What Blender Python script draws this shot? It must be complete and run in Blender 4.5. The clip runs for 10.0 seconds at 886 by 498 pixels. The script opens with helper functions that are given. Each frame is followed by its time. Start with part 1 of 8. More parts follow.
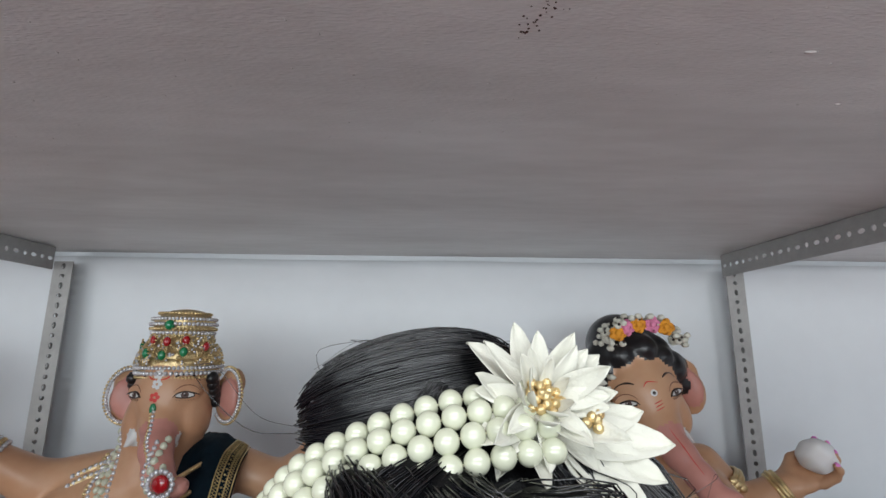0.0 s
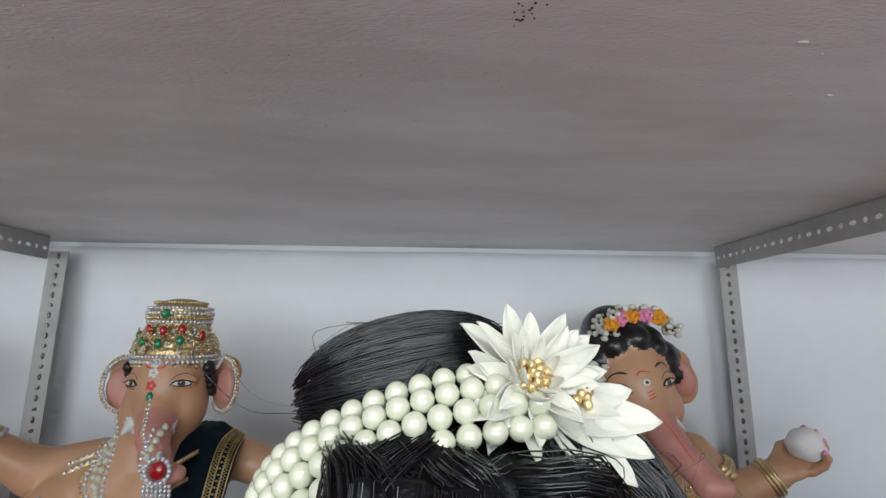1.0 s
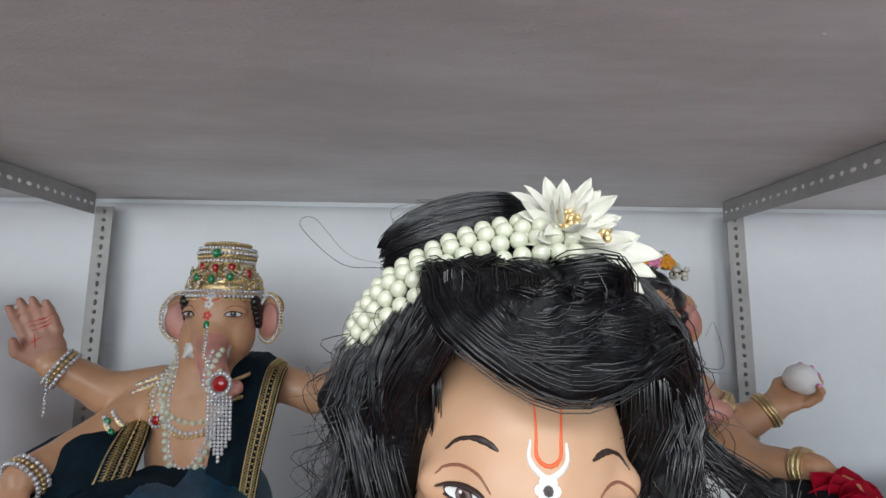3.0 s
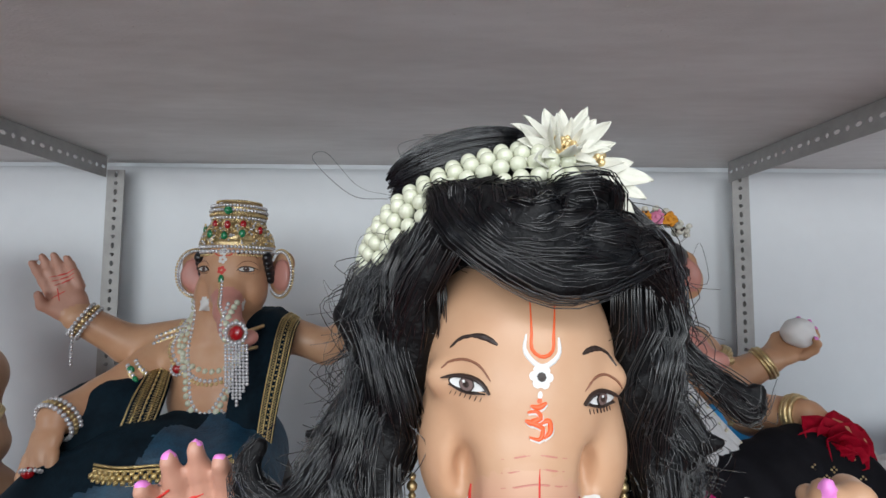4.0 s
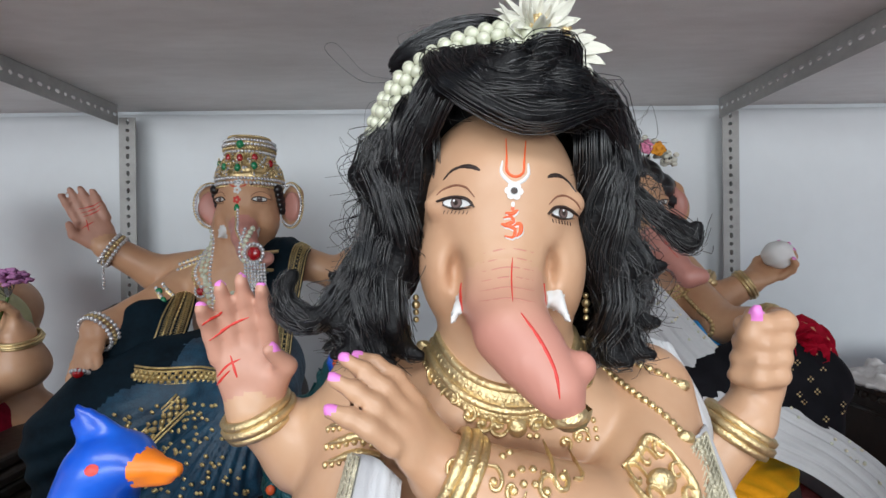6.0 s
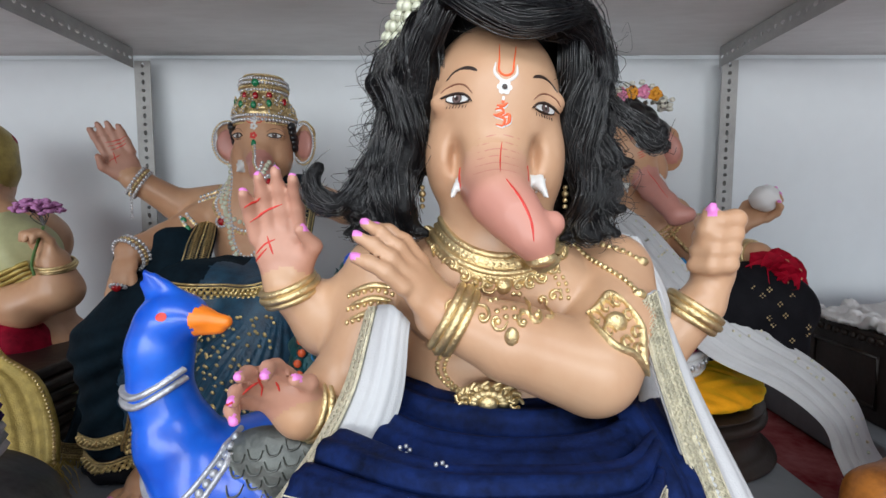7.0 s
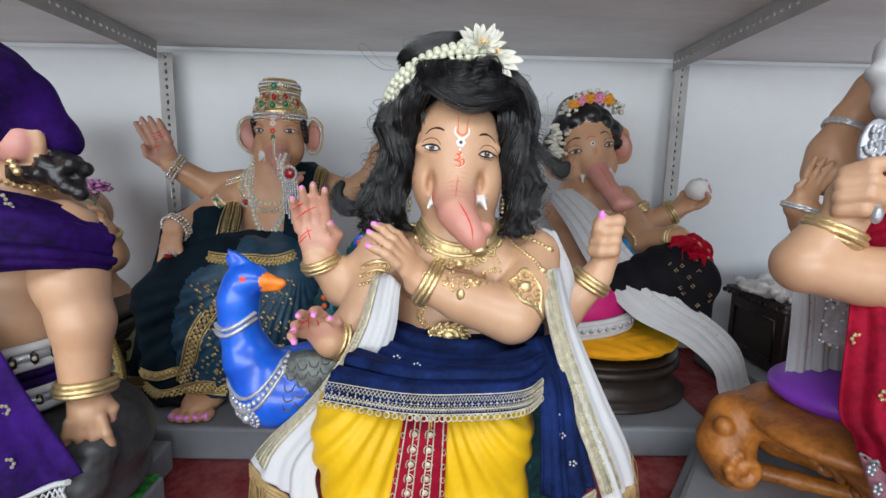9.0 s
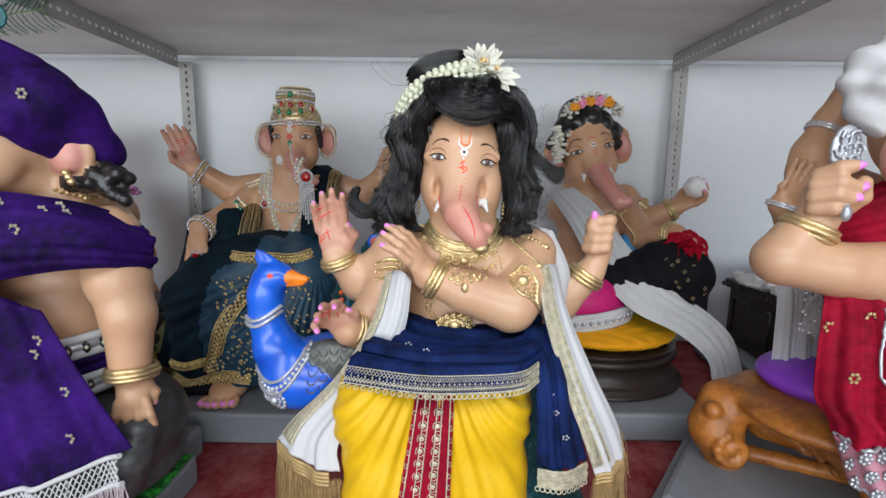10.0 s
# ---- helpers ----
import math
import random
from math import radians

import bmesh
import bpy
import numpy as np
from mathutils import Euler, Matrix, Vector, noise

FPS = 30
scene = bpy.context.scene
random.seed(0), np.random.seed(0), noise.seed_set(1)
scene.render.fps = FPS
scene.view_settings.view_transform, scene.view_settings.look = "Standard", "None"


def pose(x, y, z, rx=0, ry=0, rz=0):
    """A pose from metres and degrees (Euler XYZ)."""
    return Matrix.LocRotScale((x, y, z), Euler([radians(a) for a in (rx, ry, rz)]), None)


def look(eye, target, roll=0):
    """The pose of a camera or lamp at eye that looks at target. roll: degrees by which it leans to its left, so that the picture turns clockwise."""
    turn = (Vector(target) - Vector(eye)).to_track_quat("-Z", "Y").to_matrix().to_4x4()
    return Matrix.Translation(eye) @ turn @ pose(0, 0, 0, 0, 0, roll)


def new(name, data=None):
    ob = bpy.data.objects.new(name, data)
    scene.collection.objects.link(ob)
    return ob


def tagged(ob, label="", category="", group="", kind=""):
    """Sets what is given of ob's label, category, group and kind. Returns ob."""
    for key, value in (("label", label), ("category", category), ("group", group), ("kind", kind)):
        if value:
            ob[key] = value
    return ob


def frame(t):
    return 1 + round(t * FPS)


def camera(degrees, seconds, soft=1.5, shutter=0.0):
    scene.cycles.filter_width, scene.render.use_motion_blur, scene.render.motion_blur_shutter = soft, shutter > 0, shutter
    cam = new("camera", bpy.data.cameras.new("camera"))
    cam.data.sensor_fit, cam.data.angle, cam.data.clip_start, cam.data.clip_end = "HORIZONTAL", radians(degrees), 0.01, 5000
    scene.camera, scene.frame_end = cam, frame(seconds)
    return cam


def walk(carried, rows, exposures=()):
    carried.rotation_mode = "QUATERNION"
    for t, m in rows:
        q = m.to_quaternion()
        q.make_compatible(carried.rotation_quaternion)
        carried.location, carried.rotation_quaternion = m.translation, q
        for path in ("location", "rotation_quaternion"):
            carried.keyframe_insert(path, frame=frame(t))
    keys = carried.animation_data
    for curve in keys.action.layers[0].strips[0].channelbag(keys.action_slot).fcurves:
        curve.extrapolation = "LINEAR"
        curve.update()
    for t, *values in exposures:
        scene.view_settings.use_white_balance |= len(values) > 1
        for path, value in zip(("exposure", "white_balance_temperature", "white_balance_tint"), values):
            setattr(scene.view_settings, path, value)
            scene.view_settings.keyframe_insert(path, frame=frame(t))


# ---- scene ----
cam = camera(86.9, 10.0)
PATH = [
    (0, (-0.021, -0.153, 0.862), (0.038, 1.808, 1.251), 0.4),
    (0.5, (-0.02, -0.158, 0.86), (0.047, 1.805, 1.237), 0.4),
    (1, (-0.02, -0.156, 0.856), (0.055, 1.809, 1.216), 0.5),
    (1.5, (-0.034, -0.158, 0.836), (0.047, 1.813, 1.167), 0.8),
    (2, (-0.039, -0.179, 0.821), (0.03, 1.797, 1.121), 0.9),
    (2.5, (-0.051, -0.199, 0.803), (0.005, 1.781, 1.077), 0.8),
    (3.8, (-0.052, -0.24, 0.754), (-0.038, 1.752, 0.931), 0.4),
    (4, (-0.051, -0.239, 0.749), (-0.038, 1.757, 0.886), 0.4),
    (4.5, (-0.048, -0.249, 0.733), (-0.031, 1.748, 0.833), -0.1),
    (5, (-0.05, -0.27, 0.72), (-0.034, 1.729, 0.783), -0.4),
    (6.3, (-0.045, -0.324, 0.647), (-0.049, 1.675, 0.592), -0.6),
    (6.5, (-0.045, -0.341, 0.638), (-0.054, 1.656, 0.541), -0.3),
    (7, (-0.044, -0.38, 0.599), (-0.061, 1.614, 0.439), 0.1),
    (7.5, (-0.042, -0.437, 0.591), (-0.053, 1.552, 0.381), 0.4),
    (8, (-0.04, -0.493, 0.597), (-0.049, 1.491, 0.341), 0.8),
    (8.5, (-0.039, -0.563, 0.629), (-0.035, 1.417, 0.348), 1.2),
    (9, (-0.025, -0.62, 0.653), (-0.003, 1.357, 0.352), 1.3),
    (9.5, (-0.019, -0.667, 0.663), (-0.011, 1.308, 0.348), 1.1),
    (10, (-0.021, -0.692, 0.667), (-0.038, 1.283, 0.351), 0.7),
]
walk(cam, [(t, look(eye, target, roll)) for t, eye, target, roll in PATH])

# ---- light ----
world = bpy.data.worlds.new("sky")
scene.world = world
world.use_nodes = True
sky = world.node_tree.nodes.new("ShaderNodeTexSky")
sky.sky_type, sky.sun_disc = "NISHITA", False
sky.sun_elevation, sky.sun_rotation = radians(50), radians(200)
world.node_tree.links.new(sky.outputs[0], world.node_tree.nodes["Background"].inputs[0])
world.node_tree.nodes["Background"].inputs[1].default_value = 0.08


def area_lamp(name, eye, target, sx, sy, watts, colour):
    d = bpy.data.lights.new(name, "AREA")
    d.shape, d.size, d.size_y, d.energy, d.color = "RECTANGLE", sx, sy, watts, colour
    ob = new(name, d)
    ob.matrix_world = look(eye, target)
    return ob


# assumed daylight from the hall's open side; unseen fill lamp added over the aisle
area_lamp("hall_daylight", (-0.8, -7.0, 0.95), (0.0, 0.6, 0.75), 11.0, 1.9, 540, (0.90, 0.96, 1.0))
area_lamp("aisle_fill", (0.0, -2.8, 2.9), (0.0, -2.1, 0.0), 5.0, 1.4, 165, (0.95, 0.98, 1.0))
scene.view_settings.exposure = -0.26


# ---- materials ----
def mat(name, colour, rough=0.5, metal=0.0, var=0.0, scale=8.0, bump=0.0, bscale=60.0, colour2=None, sheen=0.0, spec=0.5, coat=0.0, stretch=None):
    """Principled material with two scales of mottling and fine relief; scales are cycles per metre."""
    m = bpy.data.materials.new(name)
    m.use_nodes = True
    nt = m.node_tree
    b = nt.nodes["Principled BSDF"]
    b.inputs["Roughness"].default_value, b.inputs["Metallic"].default_value = rough, metal
    b.inputs["Specular IOR Level"].default_value = spec
    b.inputs["Base Color"].default_value = (*colour, 1)
    if sheen:
        b.inputs["Sheen Weight"].default_value, b.inputs["Sheen Roughness"].default_value = sheen, 0.4
        b.inputs["Sheen Tint"].default_value = (*[min(1, c * 5.0) for c in colour], 1)
    if coat:
        b.inputs["Coat Weight"].default_value, b.inputs["Coat Roughness"].default_value = coat, 0.15
    co = nt.nodes.new("ShaderNodeTexCoord").outputs["Object"]
    if stretch:
        mp = nt.nodes.new("ShaderNodeMapping")
        mp.inputs["Scale"].default_value = stretch
        nt.links.new(co, mp.inputs["Vector"])
        co = mp.outputs["Vector"]

    def tex(sc, det):
        n = nt.nodes.new("ShaderNodeTexNoise")
        n.inputs["Scale"].default_value, n.inputs["Detail"].default_value = sc, det
        nt.links.new(co, n.inputs["Vector"])
        return n.outputs["Fac"]

    if var or colour2:
        c2 = colour2 or tuple(c * (1 - var) for c in colour)
        a, f = tex(scale, 3), tex(scale * 7, 4)
        mx = nt.nodes.new("ShaderNodeMath")
        mx.operation = "MULTIPLY_ADD"
        nt.links.new(f, mx.inputs[0])
        mx.inputs[1].default_value = 0.45
        nt.links.new(a, mx.inputs[2])
        ramp = nt.nodes.new("ShaderNodeValToRGB")
        ramp.color_ramp.elements[0].position, ramp.color_ramp.elements[1].position = 0.5, 0.98
        ramp.color_ramp.elements[0].color, ramp.color_ramp.elements[1].color = (*colour, 1), (*c2, 1)
        nt.links.new(mx.outputs[0], ramp.inputs[0])
        nt.links.new(ramp.outputs[0], b.inputs["Base Color"])
    if bump:
        bp = nt.nodes.new("ShaderNodeBump")
        bp.inputs["Strength"].default_value, bp.inputs["Distance"].default_value = bump, 0.002
        nt.links.new(tex(bscale, 3), bp.inputs["Height"])
        nt.links.new(bp.outputs[0], b.inputs["Normal"])
    return m


SKIN = mat("painted_plaster_skin", (0.56, 0.345, 0.212), 0.36, colour2=(0.51, 0.285, 0.165), scale=9, bump=0.06, bscale=180)
TRUNK = mat("airbrushed_pink_skin", (0.56, 0.345, 0.212), 0.42, bump=0.05, bscale=180)
SKIN2 = mat("tan_plaster_skin", (0.60, 0.355, 0.21), 0.36, colour2=(0.54, 0.285, 0.16), scale=9, bump=0.05, bscale=180)
PINK = mat("pink_plaster_skin", (0.60, 0.27, 0.22), 0.4, var=0.12, scale=14, bump=0.06, bscale=160)
PALM = mat("palm_pink_paint", (0.55, 0.285, 0.20), 0.42, var=0.10, scale=25)
NAIL = mat("pink_nail_paint", (0.80, 0.25, 0.66), 0.3)
IVORY = mat("white_paint", (0.70, 0.70, 0.68), 0.4)
RED = mat("red_paint", (0.62, 0.035, 0.025), 0.4)
ORANGE = mat("orange_red_paint", (0.80, 0.12, 0.03), 0.4)
DARK = mat("dark_line_paint", (0.03, 0.018, 0.014), 0.4)
BROWN = mat("brown_line_paint", (0.22, 0.09, 0.05), 0.5)
IRIS = mat("brown_iris_paint", (0.16, 0.11, 0.10), 0.25)
HAIR = mat("black_hair", (0.003, 0.0033, 0.0045), 0.24, spec=1.0)
HAIRCAP = mat("black_hair_mass", (0.003, 0.003, 0.0035), 0.5, bump=0.6, bscale=300, spec=0.2)
HAIRPAINT = mat("black_painted_hair", (0.012, 0.011, 0.012), 0.3, bump=0.3, bscale=90)
GOLD = mat("gold_paint", (0.82, 0.63, 0.33), 0.30, 0.8, var=0.35, scale=60, bump=0.5, bscale=420)
GOLDSEQ = mat("gold_sequin", (0.86, 0.66, 0.30), 0.28, 0.75, var=0.5, scale=160, bump=0.6, bscale=600)
GOLDTHREAD = mat("pale_gold_thread", (0.80, 0.74, 0.55), 0.45, 0.25, var=0.45, scale=120, bump=0.9, bscale=700)
FRINGE = mat("tan_gold_fringe", (0.52, 0.36, 0.16), 0.55, 0.2, var=0.35, scale=60)
GEM = mat("clear_rhinestone", (0.88, 0.88, 0.90), 0.12, 0.35, var=0.55, scale=300, coat=0.5)
REDGEM = mat("red_gem", (0.35, 0.008, 0.012), 0.1, coat=0.6)
GREENGEM = mat("green_gem", (0.005, 0.20, 0.075), 0.1, coat=0.6)
PEARL = mat("ivory_pearl", (0.60, 0.615, 0.47), 0.16, coat=0.8)
PETAL = mat("white_fabric_petal", (0.70, 0.69, 0.60), 0.7, var=0.08, scale=40, bump=0.25, bscale=500, spec=0.1)
WHITECLOTH = mat("white_cotton", (0.56, 0.565, 0.575), 0.8, var=0.08, scale=20, bump=0.3, bscale=700, spec=0.1)
WHITEPAINT = mat("white_sheet", (0.72, 0.755, 0.785), 0.5, var=0.06, scale=3, bump=0.25, bscale=7)
# navy, teal, crimson, purple velvet: second tone paints crushed-pile sheen into the colour
NAVY = mat("navy_velvet", (0.002, 0.005, 0.020), 0.7, colour2=(0.008, 0.024, 0.12), scale=22, sheen=0.10, bump=0.3, bscale=400, spec=0.1)
TEAL = mat("dark_teal_velvet", (0.004, 0.009, 0.014), 0.75, colour2=(0.008, 0.022, 0.034), scale=16, sheen=0.2, bump=0.3, bscale=400, spec=0.1)
BLACKCLOTH = mat("black_velvet", (0.010, 0.010, 0.013), 0.8, var=0.4, scale=30, sheen=0.25, spec=0.1)
YELLOW = mat("yellow_satin", (0.74, 0.45, 0.010), 0.42, var=0.16, scale=18, bump=0.2, bscale=500, spec=0.25)
SAFFRON = mat("saffron_velvet", (0.86, 0.36, 0.012), 0.6, var=0.2, scale=30, sheen=0.5, bump=0.3, bscale=400, spec=0.1)
CRIMSON = mat("crimson_velvet", (0.34, 0.006, 0.028), 0.7, colour2=(0.11, 0.001, 0.009), scale=14, sheen=0.4, bump=0.3, bscale=400, spec=0.1)
PURPLE = mat("purple_velvet", (0.006, 0.002, 0.022), 0.7, colour2=(0.038, 0.007, 0.15), scale=13, sheen=0.35, bump=0.3, bscale=400, spec=0.1)
VIOLET = mat("violet_satin", (0.26, 0.05, 0.58), 0.4, var=0.12, scale=10)
MAGENTA = mat("magenta_satin", (0.55, 0.015, 0.16), 0.5, var=0.2, scale=20, spec=0.25)
CREAM = mat("pale_green_satin", (0.55, 0.55, 0.30), 0.5, var=0.2, scale=15, spec=0.25)
OLIVEGOLD = mat("olive_gold_brocade", (0.46, 0.34, 0.09), 0.38, 0.45, var=0.4, scale=60, bump=0.5, bscale=400)
CYAN = mat("sky_blue_paint", (0.03, 0.30, 0.66), 0.4)
BLUE = mat("glossy_blue_paint", (0.003, 0.135, 0.72), 0.30, colour2=(0.006, 0.030, 0.34), scale=7, coat=0.3)
BEAK = mat("orange_paint", (0.86, 0.22, 0.015), 0.4)
SILVER = mat("silver_paint", (0.52, 0.54, 0.58), 0.35, 0.6, var=0.3, scale=60, bump=0.5, bscale=300)
WINGGREY = mat("dark_bronze_paint", (0.13, 0.14, 0.13), 0.4, 0.4, var=0.5, scale=40, bump=0.5, bscale=120)
PEACOCK = mat("peacock_green_paint", (0.01, 0.10, 0.11), 0.4, 0.3, var=0.6, scale=60, bump=0.6, bscale=200)
DARKWOOD = mat("dark_brown_paint", (0.030, 0.019, 0.014), 0.45, var=0.5, scale=14, bump=0.5, bscale=60)
ORANGEWOOD = mat("orange_brown_paint", (0.50, 0.18, 0.030), 0.42, colour2=(0.13, 0.038, 0.008), scale=16, bump=0.4, bscale=60)
GREYPAINT = mat("grey_painted_plaster", (0.20, 0.215, 0.235), 0.6, var=0.22, scale=7, bump=0.35, bscale=70)
STONE = mat("dark_stone_paint", (0.10, 0.105, 0.11), 0.4, colour2=(0.02, 0.02, 0.02), scale=12, bump=0.4, bscale=60)
METAL = mat("grey_enamel_steel", (0.40, 0.395, 0.385), 0.5, 0.15, var=0.25, scale=10, bump=0.15, bscale=90)
BOARD = mat("grey_shelf_board", (0.84, 0.83, 0.815), 0.45, colour2=(0.68, 0.66, 0.64), scale=2.6, bump=0.5, bscale=200, stretch=(0.7, 2.6, 1.0))
CARPET = mat("red_carpet", (0.17, 0.012, 0.016), 0.95, colour2=(0.30, 0.10, 0.10), scale=9, bump=0.7, bscale=300, spec=0.1)
BOUNCEFLOOR = mat("pale_bounce_floor", (0.64, 0.63, 0.61), 0.8, var=0.12, scale=3, bump=0.3, bscale=40)
DIRT = mat("rust_brown_dirt", (0.06, 0.035, 0.025), 0.9)
PLASTERCHIP = mat("white_paint_speck", (0.75, 0.73, 0.71), 0.8)
PINKFLOWER = mat("lilac_pink_petal", (0.60, 0.25, 0.52), 0.7, var=0.3, scale=60)
ROSE = mat("deep_red_petal", (0.42, 0.005, 0.025), 0.6, var=0.4, scale=60, bump=0.3, bscale=300, spec=0.1)
LEAF = mat("green_stem", (0.07, 0.16, 0.03), 0.6)
GRASS = mat("green_glitter_turf", (0.01, 0.05, 0.015), 0.6, colour2=(0.05, 0.5, 0.06), scale=50, bump=1, bscale=200)
FUR = mat("white_fur", (0.72, 0.71, 0.70), 0.9, var=0.1, scale=30, bump=1.0, bscale=130)
BUTTER = mat("white_butter_ball", (0.84, 0.84, 0.83), 0.6)



def airbrush(m, z0, z1, a, b):
    """Blends paint colour a above z1 into b below z0."""
    nt = m.node_tree
    co = nt.nodes.new("ShaderNodeTexCoord").outputs["Object"]
    sep = nt.nodes.new("ShaderNodeSeparateXYZ")
    nt.links.new(co, sep.inputs[0])
    mr = nt.nodes.new("ShaderNodeMapRange")
    mr.inputs["From Min"].default_value, mr.inputs["From Max"].default_value = z0, z1
    nt.links.new(sep.outputs["Z"], mr.inputs["Value"])
    ramp = nt.nodes.new("ShaderNodeValToRGB")
    ramp.color_ramp.elements[0].color, ramp.color_ramp.elements[1].color = (*b, 1), (*a, 1)
    nt.links.new(mr.outputs[0], ramp.inputs[0])
    nt.links.new(ramp.outputs[0], nt.nodes["Principled BSDF"].inputs["Base Color"])


airbrush(TRUNK, 0.612, 0.660, (0.56, 0.345, 0.212), (0.55, 0.25, 0.19))


# ---- mesh tools ----
def vec(p):
    return np.array(p, float)


def unit(v):
    v = vec(v)
    return v / (np.linalg.norm(v) + 1e-12)


def spline(pts, n):
    """Catmull-Rom through pts, n samples; works for any number of columns."""
    p = np.array(pts, float)
    if len(p) == 2:
        return p[0] + np.linspace(0, 1, n)[:, None] * (p[1] - p[0])
    q = np.vstack([2 * p[0] - p[1], p, 2 * p[-1] - p[-2]])
    t = np.linspace(0, len(p) - 1, n)
    i = np.minimum(t.astype(int), len(p) - 2)
    u = (t - i)[:, None]
    a, b, c, d = q[i], q[i + 1], q[i + 2], q[i + 3]
    return 0.5 * (2 * b + (c - a) * u + (2 * a - 5 * b + 4 * c - d) * u ** 2 + (3 * b - 3 * c + d - a) * u ** 3)


class Soup:
    """Collects quads and triangles of several materials for one mesh."""

    def start(self):
        self.v, self.f, self.m, self.n, self.mats = [], [], [], 0, []

    def __init__(self):
        self.start()

    def slot(self, material):
        if material not in self.mats:
            self.mats.append(material)
        return self.mats.index(material)

    def add(self, v, f, material):
        f = np.asarray(f, int)
        if f.shape[1] == 3:
            f = np.column_stack([f, np.full(len(f), -1 - self.n)])
        self.v.append(np.asarray(v, float))
        self.f.append(f + self.n)
        self.m.append(np.asarray(material if isinstance(material, np.ndarray) else np.full(len(f), self.slot(material))))
        self.n += len(v)

    def tube(self, pts, r, material, sides=6, closed=False, flat=1.0, up=None):
        p = np.asarray(pts, float)
        n = len(p)
        r = np.broadcast_to(np.asarray(r, float), (n,))
        t = (np.roll(p, -1, 0) - np.roll(p, 1, 0)) if closed else np.gradient(p, axis=0)
        t /= np.linalg.norm(t, axis=1)[:, None] + 1e-12
        ref = vec(up) if up is not None else (vec((0, 0, 1)) if abs(t[:, 2]).mean() < 0.8 else vec((1, 0, 0.2)))
        s = np.cross(t, ref)
        s /= np.linalg.norm(s, axis=1)[:, None] + 1e-12
        w = np.cross(s, t)
        a = np.arange(sides) * 2 * np.pi / sides
        v = p[:, None] + r[:, None, None] * (np.cos(a)[None, :, None] * s[:, None] + flat * np.sin(a)[None, :, None] * w[:, None])
        i, j = np.meshgrid(np.arange(n if closed else n - 1), np.arange(sides), indexing="ij")
        i2, j2 = (i + 1) % n, (j + 1) % sides
        f = np.stack([i * sides + j, i * sides + j2, i2 * sides + j2, i2 * sides + j], -1).reshape(-1, 4)
        self.add(v.reshape(-1, 3), f, material)
        if not closed and sides == 4 or (not closed and sides > 4):
            e = v.reshape(-1, 3)
            for base, c in ((0, p[0]), ((n - 1) * sides, p[-1])):
                ring = e[base:base + sides]
                k = np.arange(sides)
                tri = np.column_stack([k, (k + 1) % sides, np.full(sides, sides)])
                self.add(np.vstack([ring, c]), tri if base else tri[:, ::-1], material)

    def bead(self, c, r, material, rings=5, segs=8, m=None):
        """A ball, or an ellipsoid where r has three radii; m: a 3x3 turn."""
        th = np.linspace(0, np.pi, rings + 1)
        ph = np.arange(segs) * 2 * np.pi / segs
        v = np.stack([np.outer(np.sin(th), np.cos(ph)), np.outer(np.sin(th), np.sin(ph)), np.outer(np.cos(th), np.ones(segs))], -1).reshape(-1, 3)
        v = v * np.broadcast_to(np.asarray(r, float), (3,))
        if m is not None:
            v = v @ np.asarray(m).T
        i, j = np.meshgrid(np.arange(rings), np.arange(segs), indexing="ij")
        j2 = (j + 1) % segs
        self.add(v + vec(c), np.stack([i * segs + j, (i + 1) * segs + j, (i + 1) * segs + j2, i * segs + j2], -1).reshape(-1, 4), material)

    def sheet(self, g, material, thick=0.0):
        """A grid (n, m, 3) of points as a cloth with thickness."""
        n, m = g.shape[:2]
        i, j = np.meshgrid(np.arange(n - 1), np.arange(m - 1), indexing="ij")
        f = np.stack([i * m + j, i * m + j + 1, (i + 1) * m + j + 1, (i + 1) * m + j], -1).reshape(-1, 4)
        v = g.reshape(-1, 3)
        if not thick:
            return self.add(v, f, material)
        nrm = grid_normals(g).reshape(-1, 3)
        k = n * m
        rim = np.concatenate([np.arange(m), m - 1 + m * np.arange(1, n), (n - 1) * m + np.arange(m - 2, -1, -1), m * np.arange(n - 2, 0, -1)])
        r2 = np.roll(rim, -1)
        self.add(np.vstack([v, v - nrm * thick]), np.vstack([f, f[:, ::-1] + k, np.column_stack([rim, rim + k, r2 + k, r2])]), material)

    def box(self, lo, hi, material, bevel=0.0, m=None):
        lo, hi = vec(lo), vec(hi)
        c, h = (lo + hi) / 2, (hi - lo) / 2
        b = min(bevel, h.min() * 0.9)
        bm = bmesh.new()
        bmesh.ops.create_cube(bm, size=1)
        for v in bm.verts:
            v.co = Vector(v.co) * 2
            v.co = Vector((v.co[0] * h[0], v.co[1] * h[1], v.co[2] * h[2]))
        if b:
            bmesh.ops.bevel(bm, geom=bm.edges[:], offset=b, segments=2, affect="EDGES", profile=0.5)
        bm.verts.index_update()
        v = np.array([tuple(x.co) for x in bm.verts])
        if m is not None:
            v = v @ np.asarray(m).T
        for k in (3, 4):
            f = [[x.index for x in p.verts] for p in bm.faces if len(p.verts) == k]
            if f:
                self.add(v + c, f, material)
        bm.free()

    def mesh(self, name, smooth=True):
        v = np.vstack(self.v)
        f = np.vstack(self.f)
        m = np.concatenate(self.m)
        tri = f[:, 3] < 0
        total = np.where(tri, 3, 4)
        start = np.concatenate([[0], np.cumsum(total)[:-1]])
        loops = f.reshape(-1)[(np.column_stack([np.ones((len(f), 3), bool), ~tri])).reshape(-1)]
        me = bpy.data.meshes.new(name)
        me.vertices.add(len(v)), me.loops.add(len(loops)), me.polygons.add(len(f))
        me.vertices.foreach_set("co", v.astype(np.float32).ravel())
